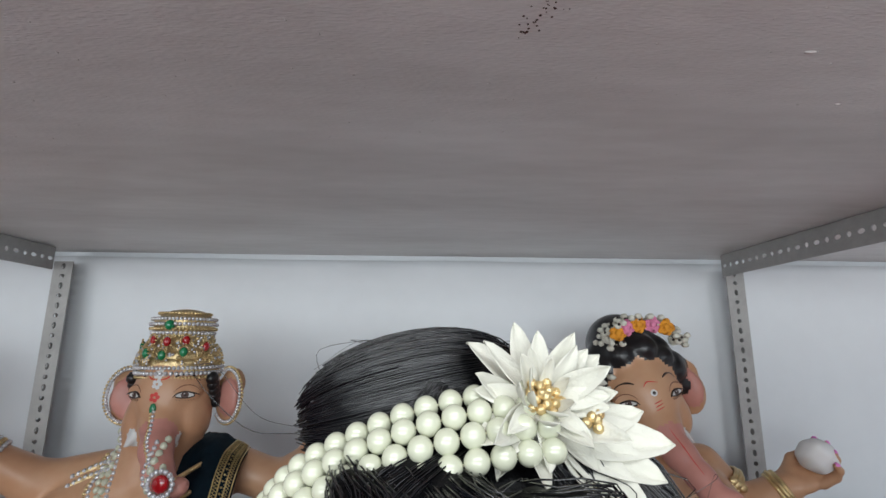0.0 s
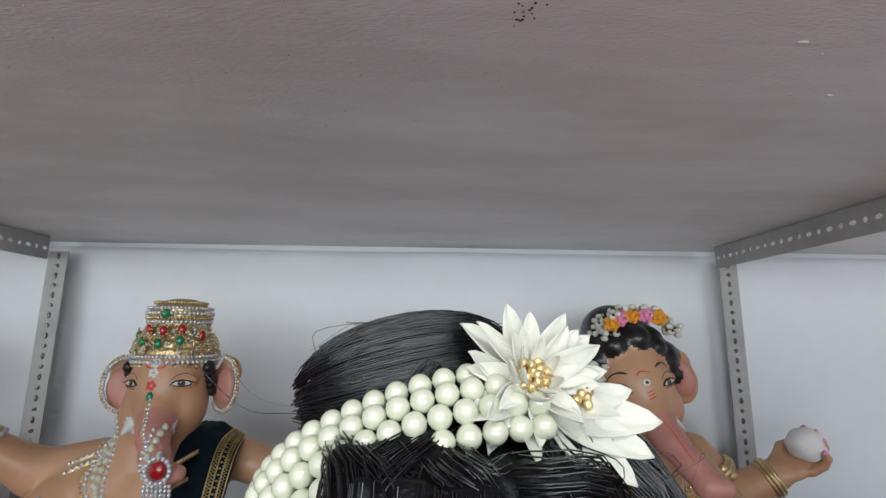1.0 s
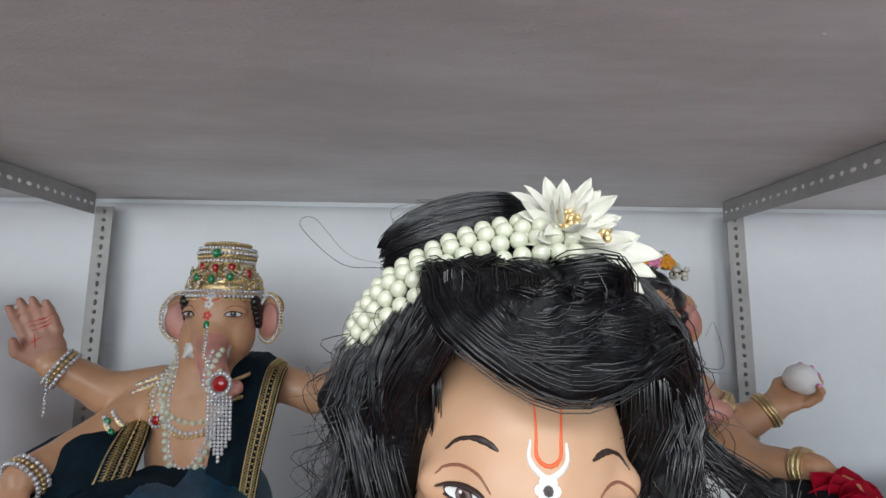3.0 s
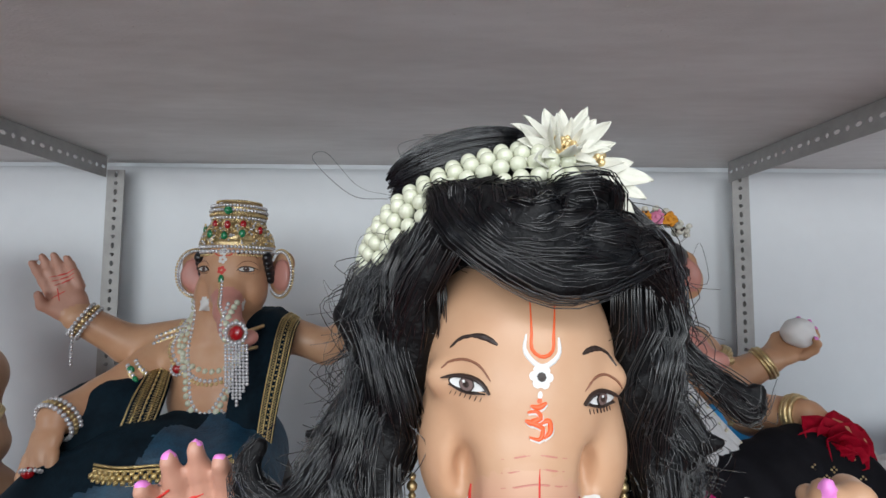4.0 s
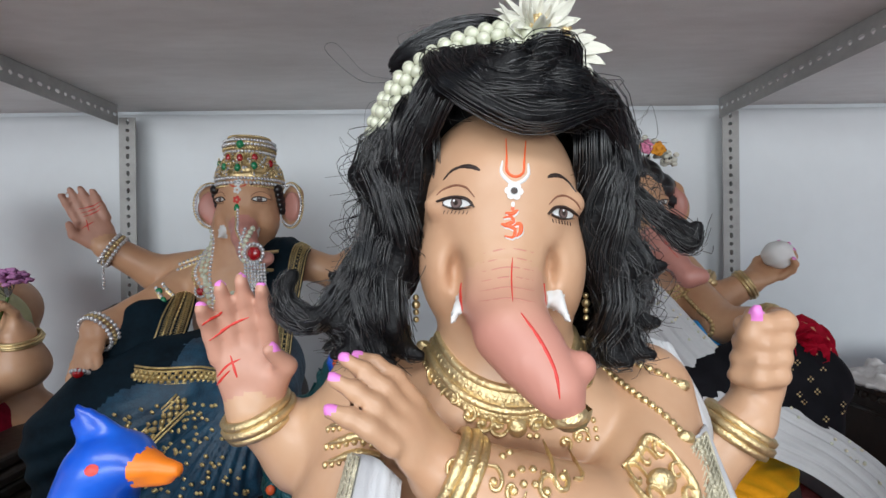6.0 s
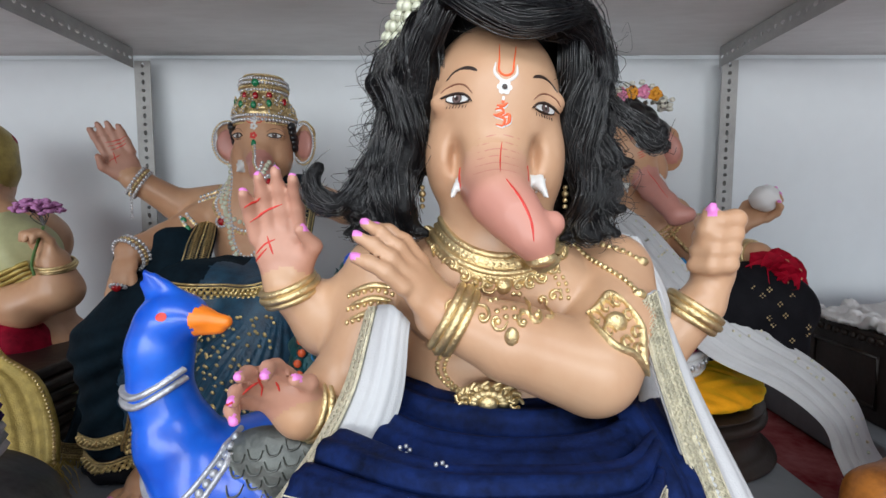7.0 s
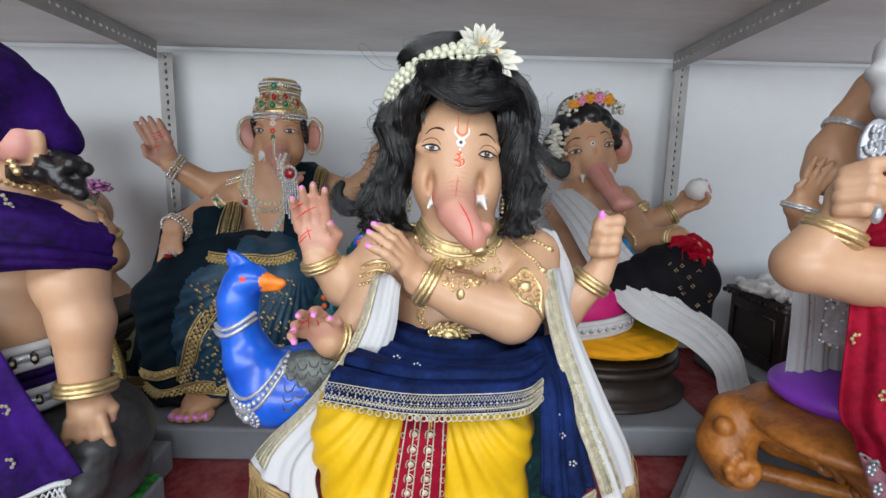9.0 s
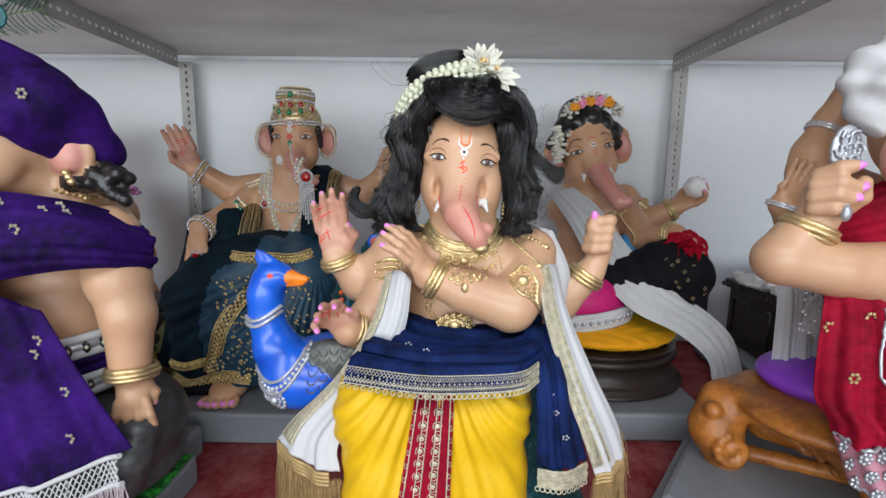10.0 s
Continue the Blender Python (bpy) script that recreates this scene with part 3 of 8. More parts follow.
def face_paint(cl, L, M, k, tilak=True, look_x=0.0, brow=1.0, size=1.0):
    """Eyes, brows and forehead marks, painted onto the head."""
    M = np.asarray(M)
    way = M @ vec((0, 1, 0))
    V = lambda x, z: M @ (vec((x, 0, z)) * k * size)
    for sx in (-1, 1):
        c = L(sx * 0.0395, 0.02, 0.012)
        al = [(math.cos(a) * 0.0108, math.sin(a) * (0.0040 if math.sin(a) > 0 else 0.0036) - 0.0012 * sx * math.cos(a) * 0) for a in np.arange(20) * 2 * np.pi / 20]
        cl.decal(c, [V(x * 1.12, z * 1.25) for x, z in al], DARK, way, proud=0.0004 * k)
        cl.decal(c, [V(x, z * 0.9) for x, z in al], IVORY, way, proud=0.0009 * k)
        circ = lambda r: [V(math.cos(a) * r + 0.0, math.sin(a) * r) for a in np.arange(14) * 2 * np.pi / 14]
        i = c + V(look_x, 0.0003)
        cl.decal(i, circ(0.0046), DARK, way, proud=0.0013 * k)
        cl.decal(i, circ(0.0039), IRIS, way, proud=0.0016 * k)
        cl.decal(i, circ(0.0019), DARK, way, proud=0.0020 * k)
        cl.decal(i + V(-0.0012, 0.0016), circ(0.0009), IVORY, way, proud=0.0024 * k)
        S = lambda pts, w, m_: cl.stroke([c + V(x * sx, z) for x, z in pts], w * k, m_, way, proud=0.0007 * k)
        cl.stroke([c + V(x * sx, z) for x, z in [(-0.0135, -0.0028), (-0.008, 0.0030), (0, 0.0048), (0.009, 0.0032), (0.016, 0.0005)]], 0.0034 * k, DARK, way, proud=0.0024 * k)
        cl.stroke([c + V(x * sx, z) for x, z in [(-0.011, -0.003), (0, -0.0046), (0.011, -0.002)]], 0.0016 * k, DARK, way, proud=0.0022 * k)
        S([(-0.013, 0.005), (-0.006, 0.0125), (0.003, 0.0145), (0.012, 0.011), (0.017, 0.006)], 0.0022, BROWN)
        for wd, pts in ((0.0046, [(-0.0155, 0.0265), (-0.010, 0.0292), (-0.004, 0.0302), (0.002, 0.0292)]), (0.0030, [(-0.006, 0.0298), (0.001, 0.0292), (0.007, 0.0262), (0.0125, 0.0195)])):
            S(pts, wd, DARK)
        for j in range(7):
            x = -0.009 + 0.003 * j
            S([(x, -0.0055), (x + 0.001, -0.0085)], 0.0005, DARK)
    if tilak:
        V = lambda x, z: M @ (vec((x, 0, z)) * k)

        def T(pts, w, m_, pr=0.0009):
            cl.stroke([L(x, 0.0, z) for x, z in pts], w * k, m_, way, proud=pr * k, taper=True)
        T([(-0.0075, 0.060), (-0.0065, 0.045), (-0.006, 0.036), (0, 0.0325), (0.006, 0.036), (0.0065, 0.045), (0.0075, 0.060)], 0.0026, ORANGE)
        T([(-0.0095, 0.043), (-0.0095, 0.034), (0, 0.0275), (0.0095, 0.034), (0.0095, 0.043)], 0.0040, IVORY)
        c5 = L(0, 0, 0.0225)
        for a in np.arange(6) * np.pi / 3:
            cl.decal(c5 + V(0.0038 * math.cos(a), 0.0038 * math.sin(a)), [V(0.0026 * math.cos(b), 0.0026 * math.sin(b)) for b in np.arange(8) * np.pi / 4], IVORY, way, proud=0.001 * k)
        cl.decal(c5, [V(0.0024 * math.cos(b), 0.0024 * math.sin(b)) for b in np.arange(8) * np.pi / 4], DARK, way, proud=0.0018 * k)
        cl.decal(L(0, 0, 0.0135), [V(0.0013 * math.cos(b), 0.002 * math.sin(b)) for b in np.arange(8) * np.pi / 4], IVORY, way)
        # the red sign below it
        for pts in ([(-0.006, 0.004), (-0.001, 0.0052), (0.0015, 0.002), (-0.003, -0.0005), (0.003, -0.003), (0.002, -0.0085), (-0.004, -0.008)],
                    [(0.001, -0.001), (0.006, 0.001), (0.0075, -0.004), (0.004, -0.008)], [(-0.007, 0.0), (-0.0035, -0.001), (0.0, -0.0005)], [(-0.005, 0.0075), (0.0, 0.0072), (0.004, 0.010)]):
            T([(x + 0.0006, z - 0.001) for x, z in pts], 0.0040, IVORY, 0.0006)
            T(pts, 0.0038, ORANGE, 0.0012)
        cl.decal(L(0, 0, 0.0105), [V(0.0014 * math.cos(b), 0.0014 * math.sin(b)) for b in np.arange(8) * np.pi / 4], ORANGE, way)


BROWNPINK = mat("dusky_pink_crease", (0.50, 0.20, 0.15), 0.5)
I3 = np.eye(3)


def main_statue():
    c = Clay(0.003)
    trunk = [(-0.002, 0.052, 0.002, 0.029), (-0.004, 0.038, -0.028, 0.029), (-0.005, 0.018, -0.050, 0.0255), (-0.002, -0.008, -0.068, 0.0225), (0.008, -0.022, -0.082, 0.0188), (0.020, -0.030, -0.098, 0.0140), (0.028, -0.030, -0.112, 0.0085)]
    o = (0.0, 0.0, 0.677)
    L = head(c, o, I3, 1.0, trunk, SKIN, TRUNK, ears=False)
    for sx in (-1, 1):
        c.ball(L(-0.003 + sx * 0.0345, 0.020, -0.034), (0.0062, 0.020, 0.018), SKIN, 0.007, cut=True)
    c.ball((0.036, -0.026, 0.590), (0.009, 0.008, 0.010), TRUNK, 0.006)
    # neck, chest, belly, hips
    c.cone((0.005, 0.085, 0.61), (0.005, 0.09, 0.55), 0.05, 0.06, SKIN, 0.03)
    c.ball((0.008, 0.105, 0.525), (0.118, 0.062, 0.062), SKIN, 0.03)
    c.ball((0.010, 0.115, 0.445), (0.104, 0.075, 0.085), SKIN, 0.03)
    c.ball((0.010, 0.10, 0.36), (0.13, 0.09, 0.07), SKIN, 0.03)
    for sx in (-1, 1):
        c.ball((0.008 + sx * 0.052, 0.056, 0.512), (0.045, 0.02, 0.035), SKIN, 0.02)
        c.ball((0.008 + sx * 0.118, 0.105, 0.540), (0.036, 0.040, 0.036), SKIN, 0.02)
    # crossing arm
    c.chain([(0.124, 0.098, 0.535, 0.041), (0.108, 0.046, 0.494, 0.043), (0.080, 0.012, 0.468, 0.040)], SKIN, 0.007)
    c.chain([(0.078, 0.010, 0.466, 0.040), (0.010, 0.004, 0.490, 0.033), (-0.048, 0.012, 0.512, 0.024)], SKIN, 0.006)
    hand(c, (-0.051, 0.010, 0.514), (-0.50, -0.22, 0.80), (-0.62, 0.45, -0.35), 0.098, thumb=-1, curl=(22, 14, 14, 18))
    # raised open hand
    c.chain([(-0.112, 0.11, 0.53, 0.036), (-0.175, 0.13, 0.475, 0.034), (-0.212, 0.105, 0.525, 0.024)], SKIN, 0.014)
    hand(c, (-0.212, 0.102, 0.528), (-0.10, -0.10, 1.0), (0.25, -1, -0.05), 0.112, thumb=1, curl=(16, 9, 10, 16), spread=0.035, thumb_curl=1.0, skin=PALM)
    # lower open hand
    c.chain([(-0.112, 0.09, 0.50, 0.034), (-0.150, 0.085, 0.425, 0.032), (-0.180, 0.045, 0.412, 0.026)], SKIN, 0.014)
    hand(c, (-0.178, 0.045, 0.412), (-0.45, -0.45, 0.62), (0.30, -0.72, -0.30), 0.100, thumb=1, curl=(30, 22, 30, 40), skin=PALM)
    # fist on the other side
    c.chain([(0.128, 0.125, 0.52, 0.036), (0.184, 0.145, 0.435, 0.034), (0.238, 0.135, 0.498, 0.025)], SKIN, 0.014)
    c.ball((0.250, 0.136, 0.540), (0.023, 0.022, 0.042), SKIN, 0.012)
    for j in range(4):
        z, x = 0.590 - 0.0155 * j, 0.255 - 0.002 * j
        c.chain([(x + 0.012, 0.134, z, 0.0112), (x + 0.004, 0.116, z + 0.001, 0.0112), (x - 0.014, 0.114, z - 0.001, 0.0104), (x - 0.024, 0.126, z - 0.002, 0.009)], SKIN, 0.003)
    c.chain([(0.236, 0.130, 0.545, 0.013), (0.230, 0.116, 0.580, 0.0105), (0.232, 0.113, 0.598, 0.0085)], SKIN, 0.003)
    c.ball((0.230, 0.107, 0.602), (0.0055, 0.0045, 0.0075), NAIL, 0.001)
    # feet below the dhoti
    for x, y in ((-0.07, -0.10), (0.09, -0.09)):
        c.ball((x, y, 0.03), (0.032, 0.055, 0.025), SKIN, 0.01)
    c.solve()
    c.mats.append(GOLD) if GOLD not in c.mats else None
    R = np.array(Matrix.Rotation(radians(6), 3, "Y"))
    face_paint(c, lambda x, y, z: vec(o) + R @ vec((x * 0.93, y, z)), R, 1.0, size=0.88)
    W = (0, 1, 0)
    ctr = lambda z: np.interp(-z, [-0.02, 0.03, 0.055, 0.09], [0.002, -0.003, -0.008, 0.004])
    for z in (-0.016, -0.022, -0.028, -0.034, -0.040, -0.046):
        w = 0.017
        c.stroke([L(ctr(z) - w, 0, z - 0.003), L(ctr(z), 0, z), L(ctr(z) + w, 0, z - 0.003)], 0.0016, BROWNPINK, W, proud=0.00025)
    c.stroke([L(0.000, 0, -0.022), L(-0.002, 0, -0.034), L(-0.004, 0, -0.048)], 0.0014, RED, W, n=20)
    c.stroke([L(0.000, 0, -0.054), L(0.009, 0, -0.068), L(0.016, 0, -0.084), L(0.018, 0, -0.099)], 0.0030, RED, W, n=24)
    for sx in (-1, 1):
        c.stroke([L(-0.005 + sx * 0.0275, 0, -0.040), L(-0.005 + sx * 0.0285, 0, -0.048), L(-0.005 + sx * 0.0275, 0, -0.058)], 0.005, RED, W, n=12)
    # palm lines
    for pts in ([(-0.238, 0.588), (-0.222, 0.600), (-0.208, 0.606)], [(-0.240, 0.602), (-0.226, 0.612)], [(-0.236, 0.556), (-0.226, 0.566), (-0.216, 0.571)], [(-0.238, 0.548), (-0.224, 0.562)], [(-0.218, 0.556), (-0.224, 0.574)]):
        c.stroke([(x, 0.1, z) for x, z in pts], 0.0030, RED, W, n=10)
    for pts in ([(-0.222, 0.446), (-0.205, 0.454), (-0.192, 0.466)], [(-0.204, 0.440), (-0.200, 0.462)], [(-0.19, 0.442), (-0.192, 0.452)]):
        c.stroke([(x, 0.0, z) for x, z in pts], 0.0028, RED, W, n=10)
    # collar: a plate with rings of raised gold, medallion and swirls
    for w, zd, wd in ((0.064, 0.050, 0.022), (0.074, 0.062, 0.018)):
        c.stroke([(0.006 + w * math.sin(a), 0, 0.604 - zd * math.cos(a)) for a in np.linspace(-1.25, 1.25, 15)], wd, GOLD, W, n=44, proud=0.0018, taper=False)
    for j, (w, z0, zd, r) in enumerate(((0.058, 0.604, 0.044, 0.0036), (0.065, 0.604, 0.052, 0.0028), (0.072, 0.604, 0.059, 0.0038), (0.079, 0.604, 0.066, 0.0026))):
        pts = [(0.006 + w * math.sin(a), 0, z0 - zd * math.cos(a)) for a in np.linspace(-1.3, 1.3, 15)]
        if j % 2:
            c.string(pts, r * 1.1, GOLD, W, r * 2.0)
        else:
            c.stroke(pts, r * 2.4, GOLD, W, n=40, proud=0.0030, taper=False)
    random.seed(11)
    for sx in (-1, 1):
        for j in range(6):
            x, z = 0.006 + sx * (0.014 + 0.0105 * j), 0.534 + 0.0018 * j * j
            sp = [(x + (0.0085 - 0.0012 * q) * math.cos(q * 0.9 * sx + j), 0, z + (0.0085 - 0.0012 * q) * math.sin(q * 0.9 * sx + j)) for q in range(7)]
            c.stroke(sp, 0.0046, GOLD, W, n=22, proud=0.0028)
            c.bead(c.onto([(x, -0.15, z)], W)[0], 0.0034, GOLD)
    for sx in (-1, 1):
        for j in range(4):
            x, z = 0.006 + sx * (0.010 + 0.012 * j), 0.513 + 0.0035 * j
            sp = [(x + (0.0075 - 0.001 * q) * math.cos(q * 0.9 * sx + 2 * j), 0, z + (0.0075 - 0.001 * q) * math.sin(q * 0.9 * sx + 2 * j)) for q in range(7)]
            c.stroke(sp, 0.0042, GOLD, W, n=20, proud=0.0026)
            c.bead(c.onto([(x, -0.15, z)], W)[0], 0.0030, GOLD)
    c.bead(c.onto([(0.006, -0.15, 0.503)], W)[0], (0.006, 0.004, 0.008), GOLD, 6, 10)
    for r, n in ((0.0075, 0), (0.0115, 10), (0.016, 14)):
        ctr0 = vec((0.006, 0, 0.534))
        if not n:
            c.bead(c.onto([ctr0 - (0, 0.15, 0)], W)[0], (r, 0.006, r * 1.1), GOLD, 8, 12)
        for a in np.arange(n) * 2 * np.pi / max(n, 1):
            q = c.onto([ctr0 + (r * math.cos(a), -0.15, r * 1.15 * math.sin(a))], W)[0]
            c.bead(q, 0.0028, GOLD, 4, 6)
    # long chains and lower pendant
    for off in (0.0, 0.007):
        c.string([(0.050 + off, 0, 0.545), (0.056 + off, 0, 0.535), (0.058 + off, 0, 0.522)], 0.0024, GOLD, W, 0.0044)
        c.string([(-0.040 - off, 0, 0.468), (-0.046 - off, 0, 0.45), (-0.035 - off, 0, 0.435), (-0.004, 0, 0.425 - off)], 0.0026, GOLD, W, 0.0046)
    pc = vec((-0.007, 0.026, 0.433))
    for j in range(9):
        a = math.pi * (j / 8)
        q = pc + vec((0.024 * math.cos(a), -0.002, 0.014 * math.sin(a) - 0.004))
        sp = [q + vec(((0.007 - 0.0008 * w) * math.cos(w + a), -0.001 * w, (0.006 - 0.0007 * w) * math.sin(w + a))) for w in range(7)]
        c.tube(spline(sp, 18), 0.0019, GOLD, 6)
        c.bead(pc + vec((0.013 * math.cos(a), -0.006, 0.008 * math.sin(a) - 0.002)), (0.005, 0.003, 0.004), GOLD, 4, 8)
    c.bead(pc + vec((0, -0.006, -0.002)), (0.009, 0.006, 0.008), GOLD, 8, 12)
    c.bead(pc + vec((0, 0.002, 0.0)), (0.030, 0.005, 0.014), GOLD, 8, 14)
    # shoulder tassels
    for pts in ([(0.070, 0, 0.585), (0.098, 0, 0.570), (0.122, 0, 0.562), (0.140, 0, 0.552)], [(0.072, 0, 0.575), (0.092, 0, 0.555), (0.112, 0, 0.540), (0.122, 0, 0.528)]):
        c.string(pts, 0.0034, GOLD, W, 0.0056)
        c.bead(c.onto([vec(pts[-1]) - (0, 0.15, 0)], W)[0], (0.007, 0.004, 0.005), GOLD)
    # armlet on the crossing arm
    for pts in ([(0.074, 0, 0.512), (0.084, 0, 0.518), (0.096, 0, 0.528), (0.106, 0, 0.522)], [(0.074, 0, 0.508), (0.088, 0, 0.494), (0.104, 0, 0.486), (0.116, 0, 0.470)], [(0.106, 0, 0.522), (0.116, 0, 0.504), (0.114, 0, 0.482), (0.118, 0, 0.466)]):
        c.stroke(pts, 0.008, GOLD, W, n=24, proud=0.0036)
    for q in ((0.080, 0.510), (0.090, 0.518), (0.100, 0.522), (0.106, 0.512), (0.110, 0.500), (0.086, 0.502), (0.098, 0.494), (0.108, 0.488)):
        sp = [(q[0] + (0.006 - 0.0008 * w) * math.cos(w), 0, q[1] + (0.006 - 0.0008 * w) * math.sin(w)) for w in range(7)]
        c.stroke(sp, 0.0036, GOLD, W, n=18, proud=0.0034)
    c.bead(c.onto([(0.094, -0.15, 0.508)], W)[0], (0.010, 0.006, 0.010), GOLD, 8, 12)
    # bangles
    bangle(c, (-0.038, 0.010, 0.508), (-0.85, 0.05, 0.45), 0.028, 0.020)
    bangle(c, (-0.209, 0.108, 0.517), (-0.3, -0.2, 0.9), 0.0275, 0.020)
    bangle(c, (-0.172, 0.055, 0.412), (-0.6, -0.6, 0.3), 0.028, 0.018)
    bangle(c, (0.229, 0.137, 0.488), (0.5, -0.08, 0.8), 0.029, 0.022)
    # armlet on the far arm
    for z in (0.500, 0.512, 0.524):
        c.stroke([(-0.135, 0, z - 0.004), (-0.115, 0, z + 0.004), (-0.096, 0, z + 0.002)], 0.009, GOLD, W, n=14, proud=0.004)
        c.string([(-0.140, 0, z - 0.008), (-0.115, 0, z), (-0.096, 0, z - 0.004)], 0.003, GOLD, W)
    # ear drops
    for x in (-0.068, 0.070):
        for j in range(4):
            c.bead((x, 0.075, 0.622 - 0.006 * j), 0.0026 + 0.001 * (j == 1), GOLD, 5, 8)
    return thing("elephant_headed_statue", c, "peach painted plaster seated statue with gold relief jewellery", "statue")


main_statue()
s = Clay(0.006)
s.cone((-0.05, 0.17, 0.05), (0.09, 0.17, 0.05), 0.13, 0.13, PEACOCK, 0.03)
s.cone((-0.05, 0.17, 0.20), (0.09, 0.17, 0.20), 0.11, 0.11, PEACOCK, 0.03)
s.chain([(-0.10, 0.20, 0.28, 0.05), (-0.15, 0.24, 0.40, 0.035), (-0.165, 0.26, 0.50, 0.030), (-0.15, 0.27, 0.54, 0.022)], PEACOCK, 0.02)
s.chain([(-0.13, 0.20, 0.26, 0.05), (-0.205, 0.21, 0.34, 0.042), (-0.215, 0.22, 0.42, 0.030), (-0.205, 0.23, 0.475, 0.020)], PEACOCK, 0.02)
s.ball((0.02, 0.17, 0.03), (0.24, 0.18, 0.035), PEACOCK, 0.02)
s.solve(lambda V: 0.002 * np.sin(V[:, 2] * 260 + 3 * np.sin(V[:, 0] * 160)))
for x, z in ((-0.165, 0.53), (-0.178, 0.43), (-0.155, 0.44), (-0.13, 0.38), (-0.15, 0.37), (-0.16, 0.49)):
    q = s.onto([(x, 0.10, z)], (0, 1, 0), 0.3)[0]
    for r, m_ in ((0.017, BLUE), (0.011, ORANGE), (0.006, DARK)):
        q = q - (0, 0.0015, 0)
        s.bead(q, (r, 0.004, r), m_, 6, 10)
for j in range(11):
    q = s.onto([(-0.238 + 0.0016 * j + 0.004 * (j % 2), 0.10, 0.33 + 0.0135 * j)], (0, 1, 0), 0.3)[0]
    s.bead(q, (0.0085, 0.005, 0.0085), PEACOCK, 5, 8)
    s.bead(q - (0, 0.004, 0), (0.0055, 0.003, 0.0055), ORANGE, 4, 8)
for j in range(90):
    x, z = -0.10 - 0.13 * ((j * 0.618) % 1), 0.30 + 0.22 * j / 90
    s.stroke([(x, 0, z), (x - 0.006, 0, z + 0.010), (x - 0.004, 0, z + 0.022)], 0.003, PEACOCK if j % 3 else CYAN, (0, 1, 0), n=7, proud=0.0014)
thing("peacock_throne", s, "peacock-feather painted plaster throne under the statue", "throne")


# ---- blue bird beside the throne ----
def blue_bird():
    c = Clay(0.003)
    c.chain([(-0.288, 0.072, 0.318, 0.046), (-0.308, 0.062, 0.375, 0.034), (-0.322, 0.060, 0.425, 0.0245), (-0.321, 0.061, 0.465, 0.0255), (-0.316, 0.062, 0.490, 0.0265)], BLUE, 0.02)
    c.ball((-0.303, 0.060, 0.498), (0.030, 0.025, 0.024), BLUE, 0.010)
    c.ball((-0.250, 0.085, 0.318), (0.078, 0.070, 0.056), BLUE, 0.03)
    c.ball((-0.18, 0.12, 0.325), (0.12, 0.075, 0.060), BLUE, 0.03)
    c.cone((-0.22, 0.11, 0.27), (-0.10, 0.16, 0.24), 0.05, 0.06, BLUE, 0.03)
    c.ball((-0.196, 0.050, 0.350), (0.064, 0.022, 0.042), WINGGREY, 0.004, np.array(Matrix.Rotation(radians(18), 3, "Y")))
    # flat pointed bill and the backswept crest
    c.ball((-0.278, 0.055, 0.498), (0.015, 0.014, 0.011), BEAK, 0.003)
    c.cone((-0.278, 0.055, 0.498), (-0.252, 0.052, 0.495), 0.010, 0.0062, BEAK, 0.004)
    c.cone((-0.278, 0.055, 0.489), (-0.258, 0.053, 0.488), 0.008, 0.005, BEAK, 0.003)
    for x0, x1, z1, r in ((-0.300, -0.313, 0.531, 0.008), (-0.308, -0.322, 0.537, 0.009), (-0.316, -0.331, 0.540, 0.008), (-0.324, -0.334, 0.530, 0.007)):
        c.cone((x0, 0.060, 0.516), (x1, 0.060, z1), r, 0.0035, BLUE, 0.004)
    c.solve()
    W = (0, 1, 0)
    c.decal((-0.303, 0, 0.503), [(0.005 * math.cos(a), 0, 0.004 * math.sin(a)) for a in np.arange(10) * np.pi / 5], RED, W)
    # silver collar, garland and medallion
    for off in (-0.005, 0.004):
        c.stroke([(-0.349, 0, 0.428 + off), (-0.330, 0, 0.425 + off), (-0.310, 0, 0.434 + off), (-0.286, 0, 0.452 + off)], 0.008, SILVER, W, n=20, proud=0.004, taper=False)
    for off, r in ((0, 0.005), (0.011, 0.004), (-0.010, 0.004)):
        gl = [(-0.350, 0, 0.345 + off), (-0.325, 0, 0.322 + off), (-0.300, 0, 0.318 + off), (-0.275, 0, 0.335 + off), (-0.252, 0, 0.368 + off), (-0.245, 0, 0.385 + off)]
        if off:
            c.stroke(gl, 0.007, SILVER, W, n=36, proud=0.0035, taper=False)
        else:
            c.string(gl, r * 0.9, SILVER, W, r * 1.7)
    o = vec((-0.302, 0, 0.295))
    for r, n, b in ((0.0, 1, 0.008), (0.011, 11, 0.0036), (0.019, 16, 0.0042)):
        for a in np.arange(n) * 2 * np.pi / n:
            c.bead(c.onto([o + (r * math.cos(a), -0.15, r * math.sin(a))], W)[0], b, SILVER, 4, 7)
    # wing feathers
    for j in range(5):
        for i in range(5):
            x, z = -0.245 + 0.017 * i, 0.375 - 0.013 * j + 0.004 * i
            c.stroke([(x, 0, z), (x + 0.004, 0, z - 0.008), (x + 0.012, 0, z - 0.007), (x + 0.015, 0, z)], 0.0028, WINGGREY, W, n=10, proud=0.0022)
    return thing("bird_statue", c, "glossy blue painted bird with orange beak and silver garland", "statue")


blue_bird()


# ---- statues behind ----
def rot(z=0, x=0, y=0):
    return np.array(Euler((radians(x), radians(y), radians(z))).to_matrix())


